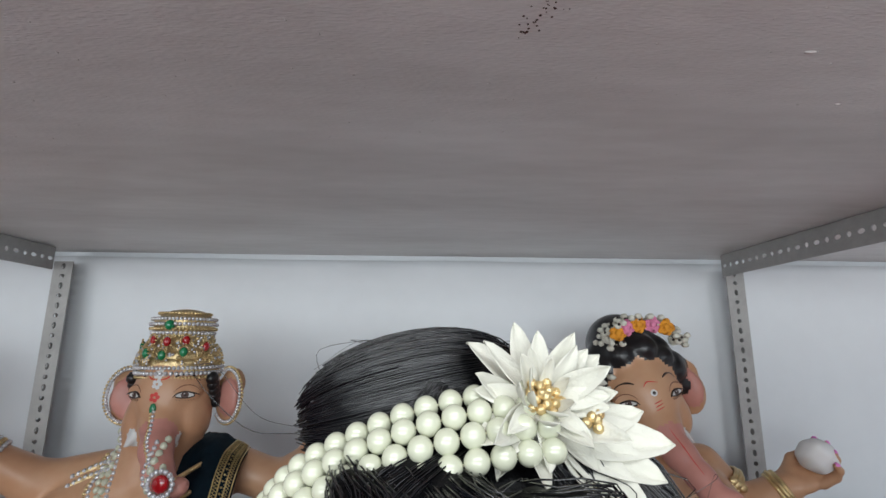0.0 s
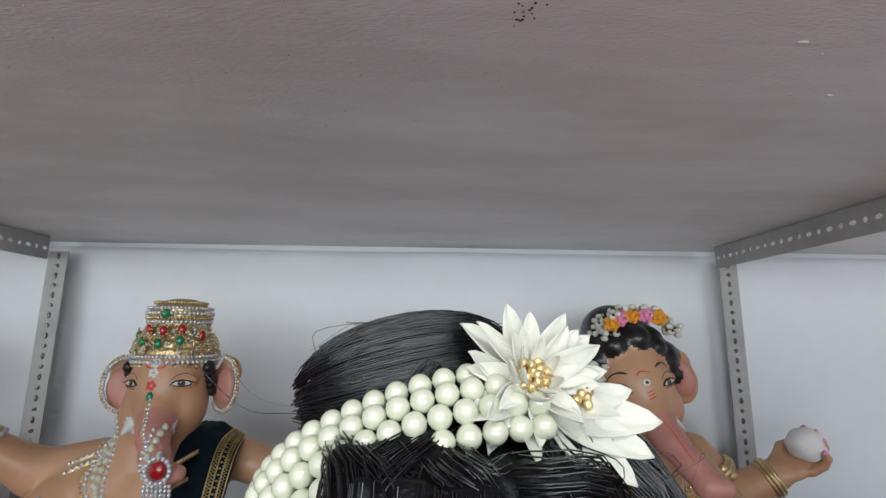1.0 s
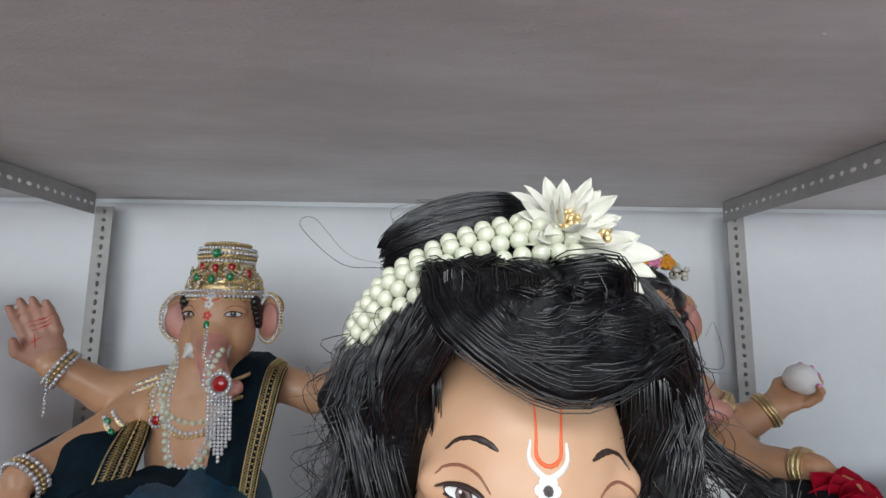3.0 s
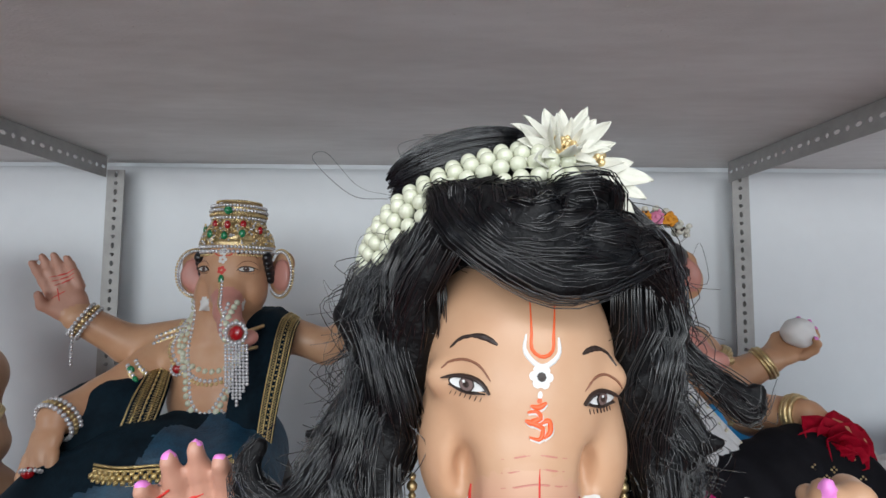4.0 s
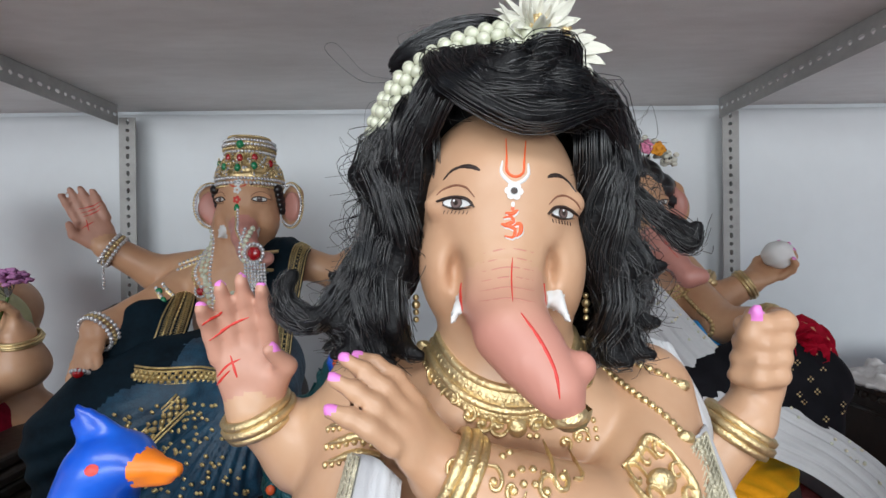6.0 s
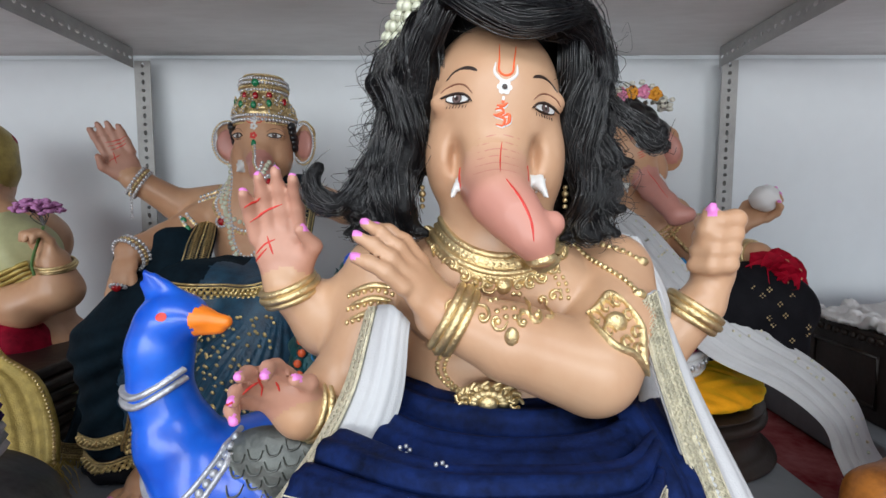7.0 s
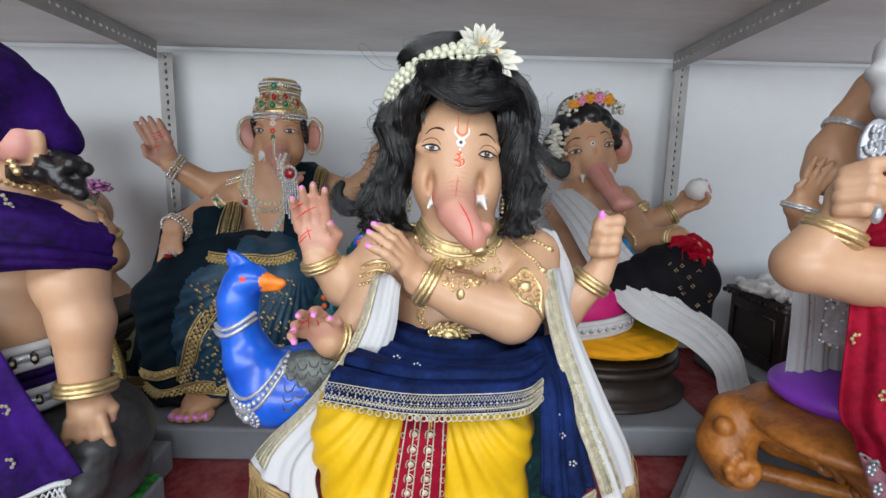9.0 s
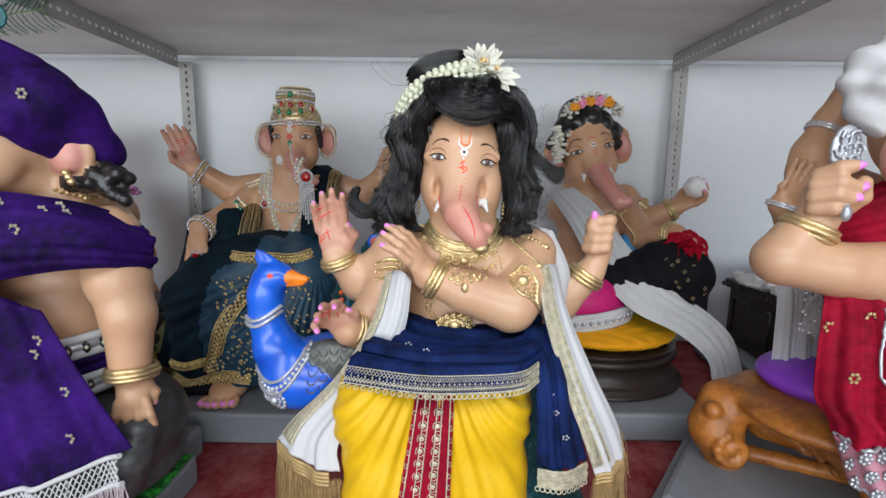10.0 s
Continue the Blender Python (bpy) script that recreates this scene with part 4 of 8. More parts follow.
def crown_statue():
    c = Clay(0.004)
    k, M = 1.04, rot(2)
    trunk = [(0.0, 0.046, 0.0, 0.026), (0.006, 0.022, -0.035, 0.025), (0.020, -0.008, -0.066, 0.022), (0.038, -0.032, -0.092, 0.020), (0.058, -0.046, -0.114, 0.017), (0.078, -0.048, -0.108, 0.013)]
    L = head(c, (-0.476, 0.668, 0.757), M, k, trunk, SKIN2, PINK)
    # crown
    for z, r in ((0.052, 0.066), (0.064, 0.067), (0.076, 0.064), (0.088, 0.057), (0.100, 0.049), (0.112, 0.046), (0.122, 0.050), (0.134, 0.050)):
        c.ball(L(0, 0.085, z), vec((r, r, 0.013)) * k, GOLD, 0.006, M)
    c.ball(L(0, 0.088, 0.140), vec((0.040, 0.040, 0.016)) * k, GOLD, 0.006)
    c.cone((-0.50, 0.76, 0.70), (-0.50, 0.765, 0.63), 0.06, 0.07, SKIN2, 0.03)
    c.ball((-0.495, 0.775, 0.605), (0.125, 0.075, 0.075), SKIN2, 0.03)
    c.ball((-0.500, 0.755, 0.510), (0.105, 0.090, 0.090), SKIN2, 0.03)
    c.ball((-0.500, 0.76, 0.42), (0.125, 0.10, 0.07), SKIN2, 0.03)
    for sx in (-1, 1):
        c.ball((-0.495 + sx * 0.06, 0.715, 0.590), (0.05, 0.03, 0.04), SKIN2, 0.02)
    # raised arm, far arm, arm resting on the knee
    c.chain([(-0.600, 0.775, 0.625, 0.040), (-0.690, 0.75, 0.612, 0.038), (-0.765, 0.70, 0.672, 0.028)], SKIN2, 0.014)
    hand(c, (-0.768, 0.698, 0.676), (-0.38, -0.12, 0.92), (0.30, -0.95, 0.1), 0.13, thumb=-1, curl=(6, 4, 5, 7), spread=0.03, skin=PALM, nails=False)
    c.chain([(-0.385, 0.79, 0.635, 0.038), (-0.295, 0.79, 0.605, 0.036), (-0.225, 0.76, 0.655, 0.028), (-0.195, 0.75, 0.72, 0.03)], SKIN2, 0.014)
    c.chain([(-0.610, 0.75, 0.595, 0.042), (-0.668, 0.65, 0.530, 0.038), (-0.694, 0.575, 0.514, 0.030)], SKIN2, 0.014)
    hand(c, (-0.693, 0.562, 0.508), (0.08, -0.50, -0.85), (0.2, 0.9, -0.3), 0.12, thumb=-1, curl=(12, 10, 12, 14), skin=SKIN2)
    # foot
    c.ball((-0.590, 0.470, 0.105), (0.045, 0.075, 0.028), SKIN2, 0.014)
    for j in range(5):
        x = -0.628 + 0.019 * j
        c.ball((x, 0.402 - 0.006 * math.sin(j), 0.094), (0.011, 0.022, 0.013), SKIN2, 0.004)
        c.ball((x, 0.384 - 0.006 * math.sin(j), 0.100), (0.0075, 0.007, 0.006), NAIL, 0.001)
    c.cone((-0.60, 0.50, 0.13), (-0.62, 0.54, 0.24), 0.036, 0.045, SKIN2, 0.02)
    c.solve()
    way = M @ vec((0, 1, 0))
    face_paint(c, L, M, k, tilak=False, size=1.08)
    for z, cols in ((0.045, IVORY), (0.030, IVORY), (0.010, RED)):
        for a in np.arange(5) * 2 * np.pi / 5:
            c.decal(L(0.005 * math.cos(a), 0, z + 0.005 * math.sin(a)), [M @ vec((0.0035 * math.cos(b), 0, 0.0035 * math.sin(b))) for b in np.arange(8) * np.pi / 4], cols, way)
    for sx in (-1, 1):
        c.stroke([L(sx * 0.002, 0, 0.036), L(sx * 0.014, 0, 0.040), L(sx * 0.016, 0, 0.048)], 0.0034, RED, way)
    # crown stones: rhinestone rows, red and green drops
    ax = M @ vec((0, 0, 1))
    cc = lambda z, y=0.082: L(0, y, z)
    for z, r, b, m_ in ((0.046, 0.0672, 0.0040, GEM), (0.055, 0.0688, 0.0034, GEM), (0.039, 0.0660, 0.0028, GOLD), (0.113, 0.0500, 0.0036, GEM), (0.120, 0.0525, 0.0030, GOLD), (0.128, 0.0530, 0.0036, GEM), (0.137, 0.0515, 0.0032, GEM), (0.147, 0.042, 0.0026, GOLD)):
        ring_beads(c, cc(z), ax, r * k, b * k, m_)
    random.seed(5)
    for i in range(420):
        a, z = random.uniform(-1.9, 1.9), random.uniform(0.060, 0.108)
        r = np.interp(z, [0.06, 0.08, 0.10, 0.11], [0.0700, 0.0650, 0.0520, 0.0490])
        c.bead(cc(z) + (M @ vec((math.sin(a), -math.cos(a), 0))) * r * k, 0.0026 * k, GOLD if i % 3 else GEM, 3, 5)
    for z, r, deg, g in ((0.098, 0.056, 0, REDGEM), (0.100, 0.054, -30, REDGEM), (0.100, 0.054, 30, REDGEM), (0.076, 0.069, 0, GREENGEM), (0.079, 0.067, -27, GREENGEM), (0.081, 0.066, 27, GREENGEM), (0.090, 0.060, 62, REDGEM), (0.090, 0.060, -62, GREENGEM)):
        for j in range(1):
            a = radians(deg)
            p = cc(z) + (M @ vec((math.sin(a), -math.cos(a), 0))) * r * k
            T = M @ rot(math.degrees(a))
            c.bead(p, vec((0.0066, 0.005, 0.0082)) * k, g, 5, 8, T)
            for b in np.arange(11) * 2 * np.pi / 11:
                c.bead(p + T @ (vec((0.0084 * math.cos(b), -0.001, 0.0108 * math.sin(b))) * k), 0.0021 * k, GEM if j % 2 else GOLD, 3, 5)
    c.bead(cc(0.126) + M @ vec((0, -0.053, 0)) * k, 0.009, GREENGEM, 6, 10)
    # ear rims of stones
    for sx in (-1, 1):
        T = M @ np.array(Matrix.Rotation(radians(-28 * sx), 3, "Z"))
        for a in np.linspace(-2.3, 1.9, 34):
            p = L(sx * 0.087, 0.090, 0.005) + T @ (vec((sx * 0.031 * math.cos(a), -0.006, 0.045 * math.sin(a))) * k)
            c.bead(p, 0.0034 * k, GEM, 3, 6)
            c.bead(p + T @ vec((sx * 0.004 * math.cos(a), 0.002, 0.004 * math.sin(a))), 0.0028 * k, GOLD, 3, 6)
    # side hair
    for sx in (-1, 1):
        for j in range(5):
            c.bead(L(sx * 0.066, 0.062 + 0.006 * j, 0.036 - 0.010 * j), vec((0.010, 0.014, 0.012)) * k, HAIRPAINT, 5, 8)
    # trunk jewel and pendant
    W = (0, 1, 0)
    c.string([L(0.002, 0, -0.005), L(0.014, 0, -0.05), L(0.034, 0, -0.080)], 0.0034, GEM, way)
    c.string([L(-0.002, 0, -0.005), L(0.010, 0, -0.05), L(0.030, 0, -0.080)], 0.0026, GOLD, way)
    c.bead(L(0.001, 0.004, -0.008), (0.006, 0.004, 0.010), GREENGEM)
    p0 = L(0.062, -0.072, -0.098)
    c.bead(p0, (0.013, 0.006, 0.013), REDGEM, 6, 10)
    for a in np.arange(16) * np.pi / 8:
        c.bead(p0 + vec((0.018 * math.cos(a), -0.001, 0.018 * math.sin(a))), 0.0042, GEM, 3, 6)
    for i in range(7):
        n = 18 - 2 * abs(i - 3)
        for j in range(n):
            c.bead(p0 + vec((0.0062 * (i - 3), 0.002 + 0.0012 * j * 0.5, -0.022 - 0.0062 * j)), 0.0034, GEM, 3, 6)
    # necklaces
    for w, d, r, m_ in ((0.075, 0.10, 0.0060, PEARL), (0.088, 0.118, 0.0045, GEM), (0.096, 0.125, 0.004, GOLD), (0.060, 0.215, 0.0065, PEARL), (0.050, 0.205, 0.0042, GEM)):
        c.string([(-0.495 + w * math.sin(a), 0, 0.660 - d * math.cos(a) * 0.9 + (0 if d < 0.2 else 0.02)) for a in np.linspace(-1.7, 1.7, 13)], r, m_, W, r * 2.1, 0.2)
    for x, z, m_, r in ((-0.495, 0.478, REDGEM, 0.011), (-0.520, 0.490, GREENGEM, 0.009), (-0.470, 0.490, GREENGEM, 0.009), (-0.56, 0.575, REDGEM, 0.009), (-0.43, 0.575, REDGEM, 0.010)):
        q = c.onto([(x, 0.45, z)], W, 0.4)[0]
        c.bead(q, (r, 0.006, r), m_, 6, 10)
        for a in np.arange(12) * np.pi / 6:
            c.bead(q + vec((r * 1.35 * math.cos(a), 0, r * 1.35 * math.sin(a))), 0.0034, GEM, 3, 6)
    # shoulder straps and armlets of stones
    for pts in ([(-0.555, 0, 0.655), (-0.590, 0, 0.648), (-0.625, 0, 0.632)], [(-0.560, 0, 0.645), (-0.600, 0, 0.632), (-0.622, 0, 0.62)], [(-0.640, 0, 0.585), (-0.62, 0, 0.56), (-0.60, 0, 0.52)], [(-0.632, 0, 0.592), (-0.61, 0, 0.568), (-0.592, 0, 0.53)]):
        c.string(pts, 0.0045, GEM, W, 0.0075, 0.3)
        c.stroke(pts, 0.014, GOLD, W, back=0.3, proud=0.002)
    for x, z in ((-0.632, 0.578), (-0.622, 0.560)):
        c.bead(c.onto([(x, 0.45, z)], W, 0.4)[0], (0.008, 0.005, 0.008), GREENGEM)
    for ce, ax_, r in (((-0.757, 0.706, 0.664), (-0.75, -0.4, 0.55), 0.034), ((-0.692, 0.572, 0.512), (-0.2, -0.75, -0.35), 0.035)):
        for o_, m_ in ((-0.008, GEM), (0.0, GOLD), (0.008, GEM)):
            ring_beads(c, vec(ce) + unit(ax_) * o_, ax_, r, 0.0045, m_)
    for j in range(11):
        c.bead((-0.755, 0.672, 0.650 - 0.0065 * j), 0.0032, GEM, 3, 6)
    c.bead((-0.674, 0.497, 0.454), (0.010, 0.008, 0.009), REDGEM)
    ring_beads(c, (-0.674, 0.502, 0.454), (0.08, -0.5, -0.85), 0.013, 0.0032, GEM)
    for j in range(3):
        c.stroke([(-0.80 - 0.004 * j, 0, 0.735 + 0.008 * j), (-0.785, 0, 0.742 + 0.008 * j), (-0.77, 0, 0.752 + 0.008 * j)], 0.003, RED, W, back=0.3)
    c.stroke([(-0.80, 0, 0.71), (-0.78, 0, 0.725)], 0.003, RED, W, back=0.3), c.stroke([(-0.785, 0, 0.705), (-0.795, 0, 0.73)], 0.003, RED, W, back=0.3)
    return thing("elephant_headed_statue", c, "tan painted plaster statue with rhinestone crown and pearl necklaces", "statue")


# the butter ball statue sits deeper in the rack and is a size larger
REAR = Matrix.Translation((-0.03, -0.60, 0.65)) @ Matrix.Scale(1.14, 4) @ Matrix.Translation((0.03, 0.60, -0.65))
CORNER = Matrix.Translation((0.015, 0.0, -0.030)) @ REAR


def garland_statue():
    c = Clay(0.004)
    k, M = 1.10, rot(-4, 0, -14)
    trunk = [(0.0, 0.046, 0.0, 0.027), (0.0, 0.022, -0.035, 0.026), (0.004, -0.006, -0.070, 0.022), (0.014, -0.030, -0.100, 0.019), (0.020, -0.050, -0.125, 0.018), (0.036, -0.060, -0.128, 0.014)]
    L = head(c, (0.380, 0.622, 0.727), M, k, trunk, SKIN2, PINK)
    c.cone((0.39, 0.73, 0.66), (0.40, 0.75, 0.60), 0.06, 0.07, SKIN2, 0.03)
    c.ball((0.41, 0.76, 0.565), (0.125, 0.08, 0.08), SKIN2, 0.03)
    c.ball((0.42, 0.74, 0.46), (0.105, 0.095, 0.10), SKIN2, 0.03)
    c.ball((0.42, 0.72, 0.34), (0.16, 0.13, 0.10), SKIN2, 0.03)
    for sx in (-1, 1):
        c.ball((0.42 + sx * 0.055, 0.70, 0.56), (0.045, 0.03, 0.04), SKIN2, 0.02)
    # painted hair
    for x, y, z, r in ((0, 0.10, 0.085, 0.060), (-0.04, 0.09, 0.075, 0.038), (0.042, 0.09, 0.072, 0.036), (0.066, 0.075, 0.040, 0.022), (-0.066, 0.075, 0.040, 0.022), (0.074, 0.085, 0.012, 0.016), (-0.074, 0.085, 0.012, 0.016), (-0.02, 0.055, 0.085, 0.026), (0.018, 0.05, 0.088, 0.024), (-0.072, 0.095, 0.045, 0.030), (0.070, 0.095, 0.045, 0.028), (-0.082, 0.10, 0.010, 0.024), (0.0, 0.12, 0.10, 0.055), (-0.05, 0.062, 0.066, 0.020), (0.048, 0.058, 0.066, 0.019)):
        c.ball(L(x, y, z), r * k, HAIRPAINT, 0.01)
    # arms
    c.chain([(0.515, 0.76, 0.60, 0.042), (0.575, 0.74, 0.525, 0.040), (0.650, 0.715, 0.575, 0.028)], SKIN2, 0.014)
    hand(c, (0.652, 0.712, 0.578), (0.85, -0.25, 0.45), (-0.1, -0.55, 0.85), 0.12, thumb=-1, curl=(38, 34, 34, 38), skin=SKIN2)
    c.chain([(0.50, 0.73, 0.575, 0.042), (0.520, 0.60, 0.498, 0.038), (0.553, 0.492, 0.522, 0.026)], SKIN2, 0.014)
    hand(c, (0.556, 0.490, 0.520), (0.75, -0.35, -0.5), (-0.5, -0.4, -0.5), 0.10, thumb=-1, curl=(40, 40, 40, 40), skin=SKIN2)
    c.solve()
    way = M @ vec((0, 1, 0))
    W = (0, 1, 0)
    face_paint(c, L, M, k, tilak=False, size=1.05)
    c.decal(L(0, 0, 0.022), [M @ vec((0.006 * math.cos(b), 0, 0.006 * math.sin(b))) for b in np.arange(10) * np.pi / 5], IVORY, way)
    c.decal(L(0, 0, 0.022), [M @ vec((0.003 * math.cos(b), 0, 0.003 * math.sin(b))) for b in np.arange(10) * np.pi / 5], DARK, way, proud=0.0012)
    c.stroke([L(-0.012, 0, 0.034), L(-0.004, 0, 0.040), L(0.012, 0, 0.036)], 0.003, RED, way)
    for j in range(3):
        c.stroke([L(-0.006, 0, 0.006 - 0.005 * j), L(0.008, 0, 0.009 - 0.005 * j)], 0.0024, RED, way)
    c.stroke([L(0.0, 0, -0.03), L(0.006, 0, -0.06), L(0.012, 0, -0.09)], 0.0022, RED, way)
    for w, d, r in ((0.075, 0.085, 0.0045), (0.082, 0.095, 0.0035), (0.088, 0.105, 0.0045)):
        c.string([(0.415 + w * math.sin(a), 0, 0.635 - d * math.cos(a)) for a in np.linspace(-1.4, 1.4, 9)], r, GOLD, W, r * 1.7, 0.3)
    for j in range(3):
        c.bead(c.onto([(0.43, 0.4, 0.535 - 0.015 * j)], W, 0.5)[0], (0.012 - 0.003 * j, 0.006, 0.010), GOLD)
    c.string([(0.47, 0, 0.56), (0.485, 0, 0.50), (0.48, 0, 0.45)], 0.005, GOLD, W, 0.008, 0.3)
    for ce, ax, r in (((0.640, 0.719, 0.568), (0.8, -0.25, 0.5), 0.031), ((0.548, 0.508, 0.519), (0.35, -0.9, 0.12), 0.029)):
        bangle(c, ce, ax, r, 0.020)
    bangle(c, (0.545, 0.75, 0.565), (0.6, -0.2, -0.75), 0.044, 0.022)
    for j in range(5):
        c.bead((0.545 + 0.008 * (j - 2), 0.705, 0.575 + 0.006 * (2 - abs(j - 2))), (0.010, 0.006, 0.009), GOLD)
    ob = thing("elephant_headed_statue", c, "tan painted plaster statue with black painted curls, holding a butter ball", "statue")
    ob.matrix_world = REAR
    return ob


def purple_statue():
    c = Clay(0.004)
    M, k = rot(-62), 1.15
    trunk = [(0.0, 0.040, 0.005, 0.036), (0.0, 0.012, -0.035, 0.034), (0.004, -0.012, -0.070, 0.028), (0.004, -0.015, -0.12, 0.024), (0.016, -0.03, -0.15, 0.019)]
    L = head(c, (-0.800, 0.02, 0.715), M, k, trunk, SKIN, PINK, ears=False)
    c.ball((-0.633, 0.065, 0.690), (0.026, 0.016, 0.030), PINK, 0.004)
    c.ball((-0.628, 0.075, 0.692), (0.034, 0.014, 0.036), SKIN, 0.006)
    for j in range(46):
        a = j * 2.4
        f = (j % 12) / 11
        c.ball((-0.632 + 0.075 * f + 0.006 * math.sin(a), 0.085 + 0.012 * math.cos(a), 0.668 - 0.030 * f + 0.020 * math.sin(a * 1.7)), 0.0115, HAIRPAINT, 0.004)
    c.cone((-0.70, 0.12, 0.66), (-0.69, 0.13, 0.58), 0.06, 0.075, SKIN, 0.03)
    c.ball((-0.715, 0.14, 0.54), (0.12, 0.10, 0.09), SKIN, 0.03)
    c.ball((-0.730, 0.13, 0.42), (0.115, 0.11, 0.12), SKIN, 0.03)
    c.ball((-0.74, 0.13, 0.32), (0.13, 0.13, 0.08), SKIN, 0.03)
    c.chain([(-0.590, 0.085, 0.560, 0.048), (-0.565, 0.060, 0.490, 0.046), (-0.550, 0.055, 0.430, 0.039), (-0.552, 0.050, 0.335, 0.031)], SKIN, 0.016)
    hand(c, (-0.549, 0.048, 0.325), (0.10, -0.30, -0.95), (-0.35, 0.85, -0.3), 0.105, thumb=1, curl=(18, 22, 24, 28), spread=0.16)
    c.chain([(-0.78, 0.04, 0.54, 0.045), (-0.80, -0.06, 0.50, 0.042), (-0.84, -0.10, 0.52, 0.03)], SKIN, 0.016)
    c.solve()
    bangle(c, (-0.549, 0.049, 0.332), (0.05, -0.15, -1), 0.036, 0.022)
    bangle(c, (-0.75, -0.01, 0.52), (-0.35, -0.8, -0.2), 0.046, 0.026)
    W = (0, 1, 0)
    c.string([(-0.66, 0, 0.635), (-0.63, 0, 0.622), (-0.60, 0, 0.618)], 0.004, GOLD, W)
    face_paint(c, L, M, k, tilak=False)
    for j in range(3):
        c.bead((-0.625 + 0.004 * j, 0.05, 0.662 - 0.007 * j), 0.006, GOLD)
    return thing("elephant_headed_statue", c, "peach painted plaster statue in purple velvet, leaning on one arm", "statue")


def green_statue():
    c = Clay(0.005)
    M, k = rot(20), 1.0
    trunk = [(0.0, 0.040, 0.005, 0.036), (0.0, 0.012, -0.035, 0.034), (0.004, -0.012, -0.070, 0.028), (0.004, -0.015, -0.12, 0.024)]
    L = head(c, (-1.115, 0.60, 0.672), M, k, trunk, SKIN2, PINK, ears=False)
    c.cone(L(0, 0.08, 0.06), L(0, 0.085, 0.10), 0.078 * k, 0.074 * k, OLIVEGOLD, 0.006)
    c.ball(L(0, 0.09, 0.12), vec((0.07, 0.07, 0.04)) * k, CRIMSON, 0.006)
    c.ball((-1.07, 0.68, 0.56), (0.12, 0.09, 0.09), SKIN2, 0.03)
    c.ball((-1.06, 0.66, 0.44), (0.12, 0.11, 0.12), SKIN2, 0.03)
    c.ball((-1.05, 0.66, 0.32), (0.14, 0.13, 0.08), SKIN2, 0.03)
    c.chain([(-1.10, 0.60, 0.415, 0.046), (-0.96, 0.575, 0.430, 0.046), (-0.893, 0.585, 0.462, 0.044), (-0.892, 0.575, 0.525, 0.030)], SKIN2, 0.016)
    hand(c, (-0.892, 0.572, 0.528), (-0.05, -0.12, 1), (-0.5, -0.8, 0.1), 0.105, thumb=-1, curl=(60, 60, 60, 62), spread=0.02, skin=SKIN2, thumb_curl=0.9, nails=False)
    c.solve()
    bangle(c, (-0.890, 0.576, 0.517), (0.1, -0.3, 1), 0.035, 0.016)
    ob = thing("elephant_headed_statue", c, "tan painted plaster statue in a gold cap holding pink flowers", "statue")
    ob.matrix_world = CORNER
    return ob


